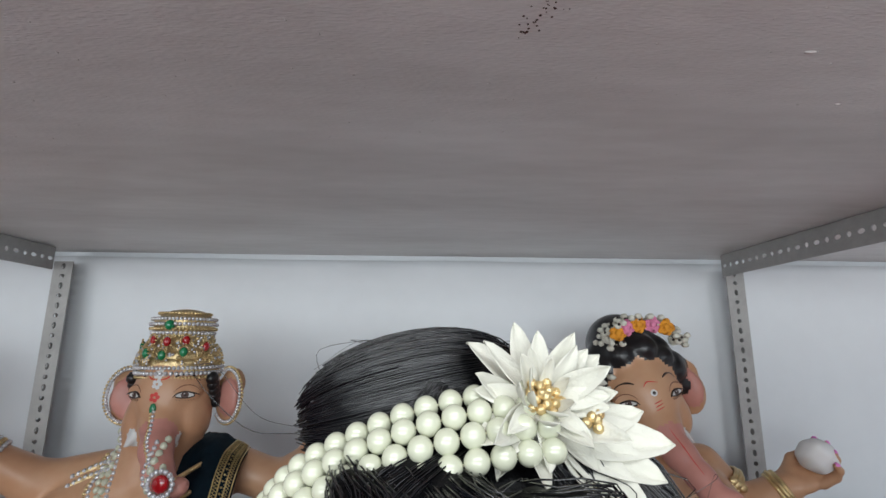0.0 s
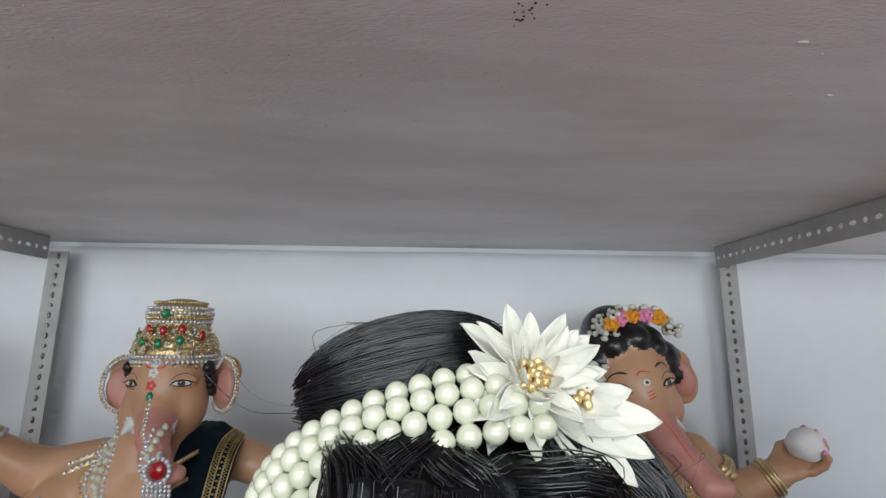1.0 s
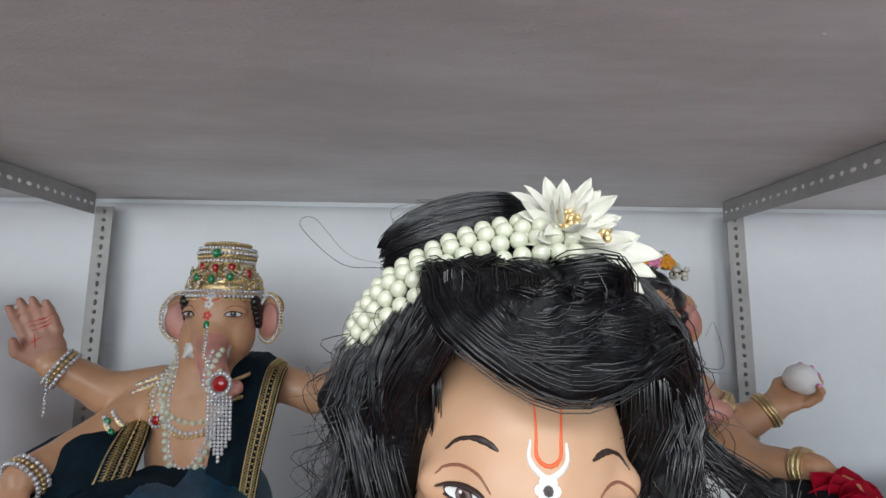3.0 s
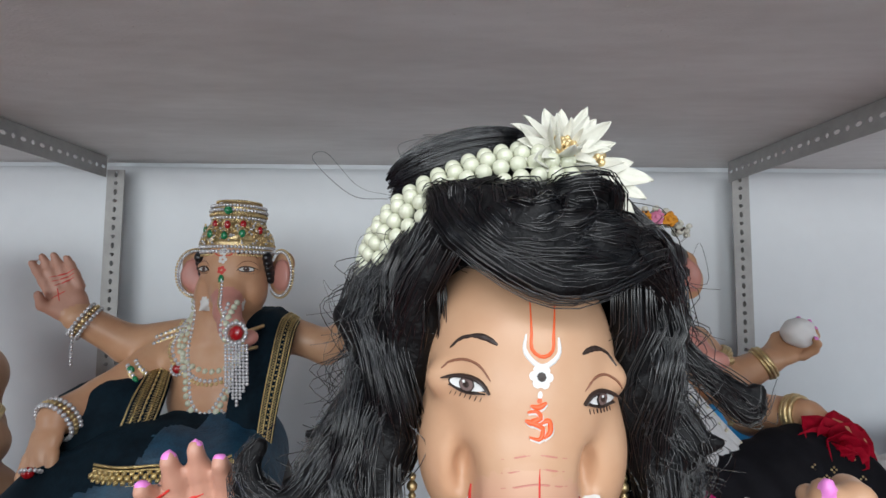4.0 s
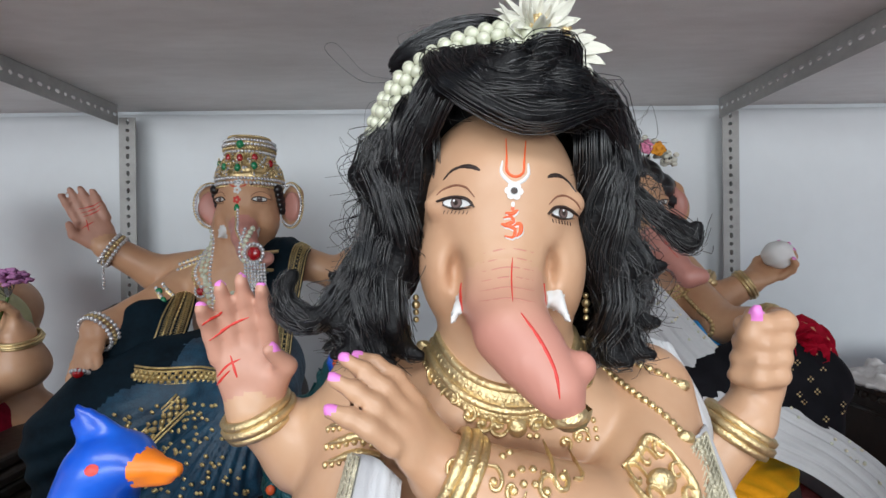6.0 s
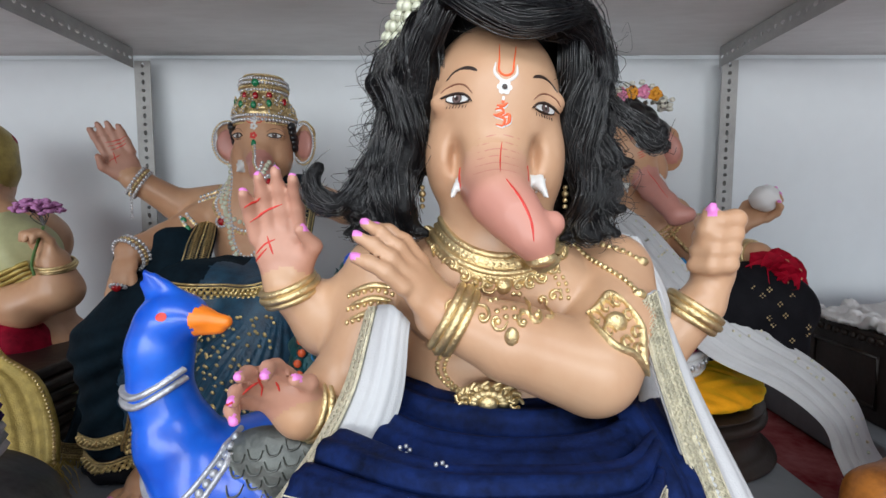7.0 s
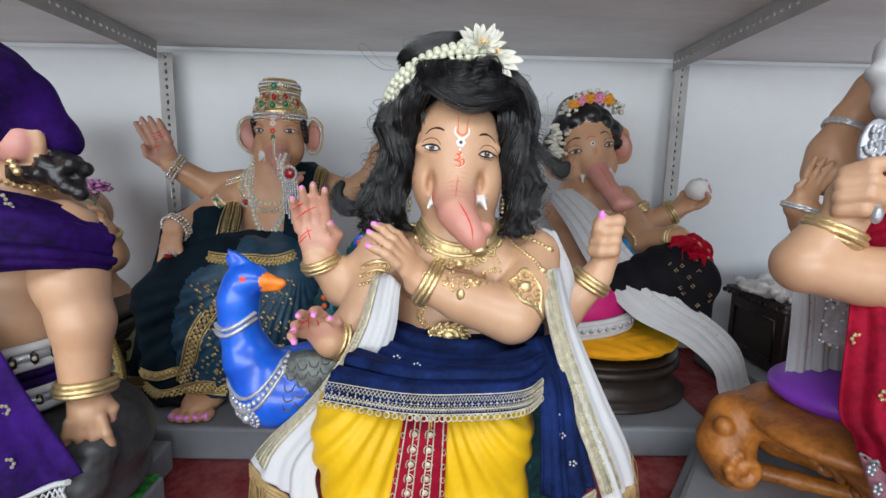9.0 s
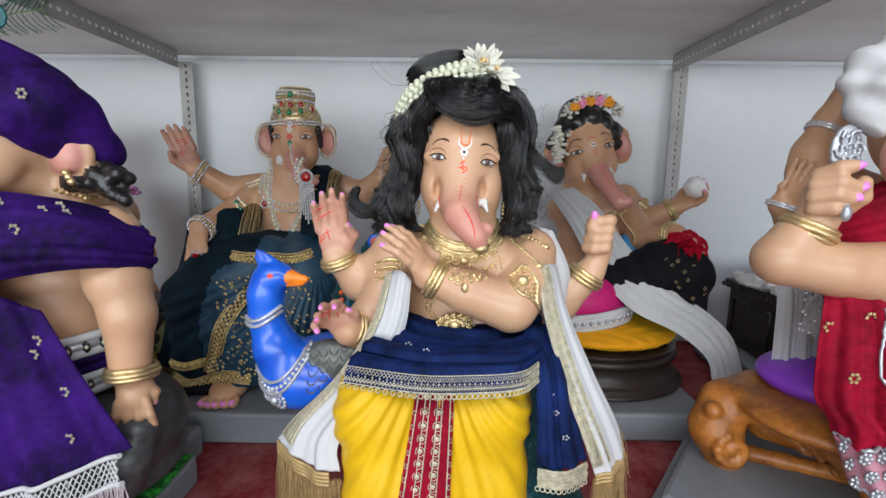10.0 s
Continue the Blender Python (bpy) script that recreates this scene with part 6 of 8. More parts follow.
def front_clothes():
    rng = random.Random(3)
    # dhoti
    c = Clay(0.004)
    c.chain([(-0.05, 0.09, 0.35, 0.07), (-0.112, 0.0, 0.325, 0.062), (-0.124, -0.028, 0.312, 0.058)], YELLOW, 0.03)
    c.chain([(0.07, 0.09, 0.35, 0.07), (0.045, 0.0, 0.33, 0.060), (0.042, -0.028, 0.318, 0.056)], YELLOW, 0.03)
    c.chain([(-0.124, -0.028, 0.312, 0.058), (-0.108, -0.035, 0.20, 0.062), (-0.08, -0.04, 0.045, 0.055)], YELLOW, 0.03)
    c.chain([(0.042, -0.028, 0.318, 0.056), (0.045, -0.03, 0.20, 0.058), (0.06, -0.04, 0.045, 0.055)], YELLOW, 0.03)
    c.ball((-0.030, -0.015, 0.24), (0.085, 0.062, 0.14), YELLOW, 0.03)
    c.ball((-0.02, 0.0, 0.05), (0.13, 0.08, 0.045), YELLOW, 0.03)

    def pleat(V):
        d = np.hypot(V[:, 0] + 0.03, V[:, 2] - 0.42)
        a = np.arctan2(V[:, 0] + 0.03, 0.44 - V[:, 2])
        return 0.0022 * np.sin(a * 46 + 0.7 * np.sin(d * 22)) + 0.0016 * np.sin(a * 17 + d * 9)
    c.solve(pleat)
    ob = empty("dhoti", "bright yellow pleated satin dhoti with red and gold centre band", "dhoti")
    part("pleated_cloth", c, ob)
    g = np.zeros((40, 9, 3))
    for i, z in enumerate(np.linspace(0.375, 0.03, 40)):
        f = (0.375 - z) / 0.345
        xc, w = -0.034 - 0.030 * f, 0.052 + 0.045 * f
        row = np.array([(xc + w * (v - 0.5), -0.25, z) for v in np.linspace(0, 1, 9)])
        g[i] = c.onto(row, (0, 1, 0), 0.4) - (0, 0.004, 0)
    g[:, :, 1] = np.apply_along_axis(lambda x: np.convolve(np.pad(x, 3, "edge"), np.ones(7) / 7, "valid"), 0, g[:, :, 1]) - 0.002
    s = Soup()
    s.sheet(g[:, ::-1], CRIMSON, 0.001)
    part("centre_band", s, ob, "crimson band with gold sequins")
    s = Soup()
    on = lambda i, v: np.array([np.interp(v * 8, np.arange(9), g[i, :, k]) for k in range(3)]) - (0, 0.0015, 0)
    for v in (0.18, 0.50, 0.82):
        s.tube([on(i, v - 0.10) for i in range(40)], 0.0009, GOLDTHREAD, 5)
        s.tube([on(i, v + 0.10) for i in range(40)], 0.0009, GOLDTHREAD, 5)
    for i in range(1, 39, 2):
        for v in (0.30, 0.64):
            p = on(i, v)
            s.bead(p, (0.0042, 0.0015, 0.0042), GOLDTHREAD, 4, 9)
            s.bead(p - (0, 0.0015, 0), (0.0016, 0.001, 0.0016), GEM, 3, 6)
            for h in np.arange(3) * 2.1:
                s.tube([p + vec((0.0062 * math.cos(h + e), -0.0005, 0.0075 * math.sin(h + e))) for e in np.linspace(0, 1.6, 6)], 0.0007, GOLDTHREAD, 4)
        for v in (0.04, 0.96):
            q = on(i, v)
            s.tube([q + vec((0.002 * math.cos(e), 0, 0.004 * math.sin(e))) for e in np.arange(8) * 0.785], 0.0006, GOLDTHREAD, 4, True)
    part("gold_embroidery", s, ob, "pale gold sequins and cords")

    # navy sash over the lap
    ob = empty("waist_sash", "navy blue velvet sash with pale gold braid over the lap", "sash")
    rows = [[(-0.100, 0.085, 0.440), (-0.055, 0.058, 0.436), (0.010, 0.050, 0.432), (0.08, 0.056, 0.434), (0.130, 0.085, 0.440)],
            [(-0.105, 0.045, 0.425), (-0.055, 0.006, 0.418), (0.010, -0.002, 0.412), (0.08, 0.006, 0.415), (0.135, 0.045, 0.425)],
            [(-0.118, 0.005, 0.420), (-0.055, -0.040, 0.418), (0.010, -0.048, 0.416), (0.08, -0.040, 0.418), (0.128, 0.005, 0.420)],
            [(-0.145, -0.035, 0.412), (-0.060, -0.082, 0.414), (0.010, -0.088, 0.415), (0.08, -0.080, 0.415), (0.114, -0.040, 0.415)],
            [(-0.160, -0.055, 0.395), (-0.060, -0.098, 0.402), (0.010, -0.104, 0.405), (0.076, -0.096, 0.407), (0.108, -0.062, 0.408)],
            [(-0.167, -0.058, 0.368), (-0.062, -0.103, 0.376), (0.010, -0.109, 0.379), (0.076, -0.101, 0.382), (0.108, -0.066, 0.384)]]
    flat = loft(rows, 60, 60)
    f = np.clip((np.arange(60) - 38) / 8, 0, 1)[:, None, None]
    g = ripples(flat, 0.0066, 5.0, 0, 0.6, 0.8) * (1 - f) + flat * f
    s = Soup()
    s.sheet(g, NAVY, 0.003)
    part("velvet", s, ob)
    s = Soup()
    braid(s, rows[4], rows[5], GOLDTHREAD, 0.003, 90)
    part("braid", s, ob, "pale gold woven braid with loops")
    rows = [[(0.098, 0.004, 0.432), (0.128, 0.02, 0.432), (0.160, 0.05, 0.425)], [(0.106, -0.062, 0.395), (0.136, -0.050, 0.390), (0.165, -0.015, 0.38)], [(0.110, -0.082, 0.31), (0.142, -0.078, 0.305), (0.176, -0.048, 0.295)], [(0.110, -0.086, 0.262), (0.148, -0.086, 0.258), (0.186, -0.058, 0.255)]]
    s = Soup()
    s.sheet(ripples(loft(rows, 36, 34), 0.004, 2.5, 1, 0.4, 0.3), NAVY, 0.003)
    part("hanging_end", s, ob)
    s = Soup()
    e = np.array(rows[3])
    braid(s, e - (0, 0.005, 0), e - (0, 0.008, 0.026), GOLDTHREAD, 0.003, 40)
    part("braid", s, ob, "pale gold woven braid with loops")
    s = Soup()
    for x, z, y in ((-0.075, 0.4215, -0.045), (-0.048, 0.4205, -0.066), (0.135, 0.335, -0.074), (0.150, 0.300, -0.078), (0.128, 0.36, -0.068)):
        q = Soup()
        for h in np.arange(5) * 1.256:
            q.bead((x + 0.004 * math.cos(h), y - 0.003, z + 0.003 * math.sin(h) + 0.002), 0.0018, SILVER, 3, 6)
        part("sequin_flower", q, ob, "small silver sequin flower")

    # white shawl with braid, one end on each side
    ob = empty("shawl", "white silk shawl with pale gold braid and tan fringes", "shawl")
    left = [[(-0.118, 0.055, 0.505), (-0.092, 0.012, 0.520), (-0.075, 0.010, 0.505)], [(-0.140, 0.020, 0.430), (-0.112, -0.006, 0.432), (-0.086, -0.002, 0.425)], [(-0.196, 0.012, 0.345), (-0.166, -0.030, 0.342), (-0.136, -0.045, 0.340)],
            [(-0.265, 0.018, 0.275), (-0.220, -0.030, 0.272), (-0.180, -0.055, 0.270)], [(-0.300, 0.02, 0.232), (-0.230, -0.040, 0.228), (-0.178, -0.062, 0.228)]]
    g = ripples(loft(left, 50, 30), 0.004, 2.2, 1, 0.8, 0.25)
    s = Soup()
    s.sheet(g, WHITECLOTH, 0.0015)
    part("cloth", s, ob)
    s = Soup()
    braid(s, g[::5, 8] - (0, 0.004, 0), g[::5, 0] - (0, 0.003, 0), GOLDTHREAD, 0.003, 60, loops=False)
    part("braid", s, ob, "pale gold woven braid")
    s = Soup()
    for b in range(4):
        z = vec((0, -0.002, -0.006 * b - 0.004))
        s.tube(spline(g[-1, ::5] + z, 24), 0.0028, FRINGE, 6)
    fringe(s, g[-1] + (0, 0, -0.015), 0.150, 520, FRINGE, rng)
    part("fringe", s, ob, "long tan gold thread fringe")
    right = [[(0.118, 0.020, 0.520), (0.138, 0.030, 0.530), (0.158, 0.065, 0.52)], [(0.128, -0.010, 0.455), (0.150, -0.004, 0.455), (0.172, 0.02, 0.45)], [(0.154, -0.040, 0.362), (0.182, -0.035, 0.360), (0.210, -0.01, 0.36)],
             [(0.186, -0.055, 0.278), (0.216, -0.045, 0.280), (0.246, -0.01, 0.29)], [(0.206, -0.055, 0.225), (0.236, -0.040, 0.230), (0.262, -0.01, 0.24)]]
    g = ripples(loft(right, 50, 30), 0.003, 2.0, 1, 0.5, 0.25)
    s = Soup()
    s.sheet(g, WHITECLOTH, 0.0015)
    part("cloth", s, ob)
    s = Soup()
    braid(s, g[::5, 15] - (0, 0.004, 0), g[::5, 0] - (0, 0.004, 0), GOLDTHREAD, 0.003, 60, loops=False)
    part("braid", s, ob, "pale gold woven braid")
    s = Soup()
    for b in range(3):
        s.tube(spline(g[-1, ::5] + vec((0, -0.002, -0.006 * b)), 24), 0.0026, FRINGE, 6)
    fringe(s, g[-1] + (0, 0, -0.008), 0.150, 380, FRINGE, rng)
    fringe(s, g[38:, -1], 0.05, 60, FRINGE, rng)
    part("fringe", s, ob, "long tan gold thread fringe")
    back = [[(0.128, 0.155, 0.580), (0.150, 0.130, 0.575), (0.165, 0.13, 0.57)], [(0.140, 0.150, 0.51), (0.165, 0.10, 0.50), (0.195, 0.12, 0.50)], [(0.140, 0.150, 0.44), (0.170, 0.09, 0.44), (0.195, 0.13, 0.44)], [(0.140, 0.15, 0.36), (0.170, 0.10, 0.36), (0.20, 0.13, 0.36)]]
    s = Soup()
    s.sheet(ripples(loft(back, 30, 24), 0.003, 2.0, 1, 0.2, 0.5), WHITECLOTH, 0.0015)
    part("cloth_behind", s, ob)


front_clothes()


def motif(ob, p, r, material, petals=6):
    """A small sequin flower as a part of its own, sharing its mesh with the others of its kind."""
    key = (material.name, petals)
    if key not in MOTIFS:
        q = Soup()
        for b in np.arange(petals) * 2 * np.pi / petals:
            q.bead((math.cos(b), 0, math.sin(b)), (0.5, 0.4, 0.5), material, 3, 6)
        MOTIFS[key] = q.mesh("sequin_flower")
    o = part("sequin_flower", MOTIFS[key], ob)
    o.location, o.scale = [float(x) for x in p], (r, r, r)


MOTIFS = {}


# ---- plinths, seats and cushions ----
def slab(name, lo, hi, label, material, category, bevel=0.008, turn=0.0, seg=10):
    """A plaster slab with slightly uneven worn faces; turn in degrees about its own middle."""
    s = Soup()
    c = (vec(lo) + vec(hi)) / 2
    s.box(vec(lo) - c, vec(hi) - c, material, bevel)
    ob = thing(name, s, label, category, smooth=False)
    ob.matrix_world = Matrix.Translation(c) @ Matrix.Rotation(radians(turn), 4, "Z")
    return ob


slab("plinth", (-0.86, 0.372, 0), (-0.10, 1.06, 0.080), "grey painted plaster plinth with worn lower edge", GREYPAINT, "plinth")
slab("plinth", (0.14, 0.412, 0), (0.655, 1.06, 0.075), "grey painted plaster plinth under a round seat", GREYPAINT, "plinth")
slab("plinth", (0.925, 0.60, 0), (1.62, 1.02, 0.085), "grey painted plaster plinth under a dark box seat", GREYPAINT, "plinth", turn=-2)
slab("plinth", (-1.50, 0.46, 0), (-0.88, 1.06, 0.085), "grey painted plaster plinth under a dark ribbed seat", GREYPAINT, "plinth")
slab("plinth", (-1.02, -0.10, 0), (-0.60, 0.34, 0.07), "grey painted plaster plinth under a stone seat", GREYPAINT, "plinth")
s = Soup()
s.box((-0.20, -0.17, 0), (0.20, 0.17, 0.060), GREYPAINT, 0.006)
ob = thing("turf_base", s, "grey base topped with green glitter turf", "base", smooth=False)
ob.location = (-0.755, 0.06, 0)
s = Soup()
random.seed(9)
gx = np.zeros((40, 34, 3))
for i in range(40):
    for j in range(34):
        gx[i, j] = (-0.195 + 0.39 * i / 39, -0.165 + 0.33 * j / 33, 0.0615 + 0.0035 * random.random())
s.sheet(gx, GRASS, 0.003)
part("turf", s, ob, "dark and bright green glitter turf", smooth=False)

# stepped base and carved stool of the red-shawled statue
BM = Matrix.Rotation(radians(-38), 3, "Z")
s = Soup()
s.box((-0.02, -0.44, 0), (0.55, 0.02, 0.035), GREYPAINT, 0.006, np.array(BM))
ob = empty("stepped_base", "grey stepped plaster base under the carved stool", "plinth")
part("lower_step", s, ob, smooth=False)
s = Soup()
s.box((0.0, -0.42, 0.0352), (0.53, 0.0, 0.068), GREYPAINT, 0.012, np.array(BM))
part("upper_step", s, ob, smooth=False)
ob.location = (0.462, 0.330, 0.0)
c = Clay(0.004)
c.ball((0.80, 0.17, 0.235), (0.24, 0.17, 0.040), ORANGEWOOD, 0.02)
c.chain([(0.66, 0.30, 0.225, 0.040), (0.575, 0.262, 0.205, 0.048), (0.545, 0.245, 0.160, 0.046), (0.565, 0.235, 0.115, 0.044)], ORANGEWOOD, 0.02)
c.ball((0.528, 0.225, 0.208), (0.018, 0.018, 0.019), ORANGEWOOD, 0.004)
for q in np.linspace(0, 7.5, 15):
    r = 0.036 - 0.0036 * q
    c.ball((0.560 + r * math.cos(q + 2), 0.197, 0.135 + r * math.sin(q + 2)), 0.011, ORANGEWOOD, 0.005)
c.chain([(0.60, 0.215, 0.215, 0.026), (0.66, 0.15, 0.215, 0.024), (0.70, 0.075, 0.19, 0.024), (0.72, 0.02, 0.13, 0.022), (0.735, -0.01, 0.085, 0.026)], ORANGEWOOD, 0.010)
c.chain([(0.60, 0.250, 0.105, 0.018), (0.68, 0.22, 0.100, 0.016), (0.80, 0.16, 0.10, 0.016), (1.0, 0.10, 0.11, 0.03)], ORANGEWOOD, 0.012)
for x, y, z in ((0.640, 0.165, 0.208), (0.662, 0.13, 0.196), (0.685, 0.10, 0.180), (0.70, 0.065, 0.165), (0.715, 0.03, 0.148)):
    c.cone((x, y, z), (x + 0.012, y - 0.012, z - 0.028), 0.012, 0.006, ORANGEWOOD, 0.006)
for x, y in ((0.57, 0.25), (0.95, 0.25), (0.80, 0.02), (1.0, 0.05)):
    c.cone((x, y, 0.09), (x, y, 0.20), 0.028, 0.03, ORANGEWOOD, 0.02)
c.cone((0.68, 0.285, 0.155), (0.86, 0.150, 0.150), 0.040, 0.050, ORANGEWOOD, 0.006)
for x, y, z in ((0.612, 0.190, 0.235), (0.640, 0.150, 0.232), (0.668, 0.112, 0.220), (0.690, 0.075, 0.205), (0.706, 0.040, 0.180)):
    c.ball((x, y, z), (0.020, 0.020, 0.013), ORANGEWOOD, 0.004)
    c.ball((x + 0.014, y - 0.014, z - 0.020), (0.012, 0.012, 0.018), ORANGEWOOD, 0.003)
# curled leaves under the rail
for x, y, z, r in ((0.668, 0.150, 0.178, 0.020), (0.700, 0.105, 0.158, 0.019), (0.722, 0.062, 0.132, 0.018)):
    for q in np.linspace(0, 5.4, 10):
        d = r * (1 - q / 7.5)
        c.ball((x + 0.7 * d * math.cos(q + 1.2), y - 0.7 * d * math.cos(q + 1.2) - 0.006, z + d * math.sin(q + 1.2)), 0.0075, ORANGEWOOD, 0.003)
c.solve()
thing("carved_stool", c, "orange-brown painted stool with carved scrolls", "stool").location = (0.012, 0.0, -0.022)
c = Clay(0.004)
c.ball((0.80, 0.22, 0.264), (0.165, 0.135, 0.046), VIOLET, 0.02)
c.solve()
thing("seat_cushion", c, "smooth violet cushion on the carved stool", "cushion")

# round dark seat with saffron cushion
def turned(name, profile, centre, material, label, category, sx=1.0, sy=1.0, n=64):
    a = np.arange(n + 1) * 2 * np.pi / n
    p = spline(profile, 4 * len(profile))
    g = np.array([[(centre[0] + r * sx * math.cos(x), centre[1] + r * sy * math.sin(x), z) for x in a] for r, z in p])
    s = Soup()
    s.sheet(g, material)
    return thing(name, s, label, category)


turned("round_seat", [(0.0, 0.075), (0.235, 0.075), (0.238, 0.095), (0.225, 0.105), (0.215, 0.125), (0.218, 0.15), (0.232, 0.158), (0.232, 0.172), (0.215, 0.180), (0.215, 0.19), (0.0, 0.19)], (0.44, 0.70), DARKWOOD, "dark brown round carved seat on a plinth", "seat", 1.0, 0.92)
c = Clay(0.005)
c.ball((0.44, 0.69, 0.222), (0.222, 0.205, 0.036), SAFFRON, 0.01)
c.ball((0.62, 0.76, 0.262), (0.085, 0.07, 0.035), YELLOW, 0.02)
c.solve(lambda V: 0.0018 * np.sin(V[:, 0] * 90 + 4 * np.sin(V[:, 1] * 50)))
for i in range(9):
    a = -2.7 + 0.28 * i
    c.bead(c.onto([(0.44 + 0.15 * math.cos(a), 0.69 + 0.14 * math.sin(a), 0.35)], (0, 0, -1), 0.2)[0], (0.004, 0.004, 0.002), GOLD)
thing("seat_cushion", c, "saffron orange velvet cushion on the round seat", "cushion")

# box seat with fur and a white cloth
ob = empty("box_seat", "dark brown carved box seat on a plinth", "seat")
ob.matrix_world = pose(1.265, 0.815, 0.085, 0, 0, -2)
s = Soup()
s.box((-0.27, -0.135, 0), (0.27, 0.135, 0.205), DARKWOOD, 0.006)
part("body", s, ob, smooth=False)
s = Soup()
s.box((-0.285, -0.150, 0.2052), (0.285, 0.150, 0.226), DARKWOOD, 0.008)
part("lid", s, ob, smooth=False)
s = Soup()
for i in range(22):
    s.bead((-0.28 + 0.027 * i, -0.152, 0.206), (0.012, 0.006, 0.009), DARKWOOD, 4, 6)
for i in range(12):
    s.bead((-0.287, -0.146 + 0.0265 * i, 0.206), (0.006, 0.012, 0.009), DARKWOOD, 4, 6)
part("carved_edge", s, ob)
for x in (-0.13, 0.13):
    s = Soup()
    s.tube([(x - 0.10, -0.136, 0.04), (x + 0.10, -0.136, 0.04), (x + 0.10, -0.136, 0.165), (x - 0.10, -0.136, 0.165)], 0.006, DARKWOOD, 6, True)
    part("moulding", s, ob)
s = Soup()
s.tube([(-0.271, -0.10, 0.04), (-0.271, 0.10, 0.04), (-0.271, 0.10, 0.165), (-0.271, -0.10, 0.165)], 0.006, DARKWOOD, 6, True)
part("moulding", s, ob)
c = Clay(0.006)
random.seed(2)
c.ball((1.262, 0.815, 0.324), (0.315, 0.170, 0.022), FUR, 0.02, rot(-2))
for i in range(60):
    c.ball((1.262 + random.uniform(-0.29, 0.29), 0.815 + random.uniform(-0.15, 0.15), 0.332 + random.uniform(-0.008, 0.008)), random.uniform(0.012, 0.018), FUR, 0.010)
c.solve(lambda V: 0.0025 * np.sin(V[:, 0] * 210 + 3 * np.sin(V[:, 1] * 190)))
thing("fur_cover", c, "white fur cover on the dark box seat", "cover")
s = Soup()
rows = [[(1.015, 0.668, 0.352), (1.09, 0.660, 0.355), (1.18, 0.655, 0.36)], [(1.010, 0.640, 0.29), (1.09, 0.635, 0.29), (1.18, 0.635, 0.30)], [(1.000, 0.635, 0.19), (1.08, 0.628, 0.19), (1.18, 0.625, 0.19)], [(0.990, 0.628, 0.092), (1.08, 0.622, 0.092), (1.19, 0.62, 0.092)]]
s.sheet(ripples(loft(rows, 30, 40), 0.008, 4, 1, 0.3, 0.3), WHITECLOTH, 0.002)
ob = thing("draped_cloth", s, "white cloth with small gold motifs hanging over the box seat", "cloth")
s = Soup()
for x, z in ((1.04, 0.29), (1.07, 0.26), (1.03, 0.19), (1.05, 0.12), (1.08, 0.21)):
    motif(ob, (x, 0.620, z), 0.005, GOLD, 5)

# stone seat and other hidden supports
c = Clay(0.006)
c.ball((-0.74, 0.14, 0.175), (0.20, 0.19, 0.115), STONE, 0.03)
c.chain([(-0.66, 0.10, 0.22, 0.06), (-0.59, 0.06, 0.215, 0.045), (-0.555, 0.03, 0.190, 0.034), (-0.565, 0.02, 0.150, 0.03), (-0.60, 0.04, 0.13, 0.03)], STONE, 0.02)
c.ball((-0.545, 0.045, 0.225), (0.034, 0.034, 0.032), STONE, 0.01)
c.ball((-0.76, 0.14, 0.10), (0.21, 0.19, 0.05), STONE, 0.03)
c.solve()
thing("stone_seat", c, "dark grey painted rock seat with a curled arm", "seat")
c = Clay(0.006)
c.cone((-0.50, 0.80, 0.15), (-0.50, 0.80, 0.30), 0.13, 0.13, DARKWOOD, 0.03)
c.ball((-0.50, 0.78, 0.10), (0.22, 0.20, 0.04), DARKWOOD, 0.03)
c.solve()
thing("round_seat", c, "dark painted seat under the crowned statue", "seat")
seat = empty("ribbed_seat", "dark brown ribbed seat under a draped statue", "seat")
for j in range(6):
    s = Soup()
    s.box((-1.30 + 0.008 * (j % 2), 0.52 + 0.012 * (j % 2), 0.085 + 0.030 * j), (-0.90 - 0.010 * (j % 2), 0.86, 0.112 + 0.030 * j), DARKWOOD, 0.008)
    part("rib", s, seat, smooth=False)


# ---- clothes of the crowned statue ----
def sequins(s, pts, r, material, rng, jitter=0.0015):
    for p in pts:
        s.bead(vec(p) + [rng.gauss(0, jitter) for _ in range(3)], r, material, 3, 6)


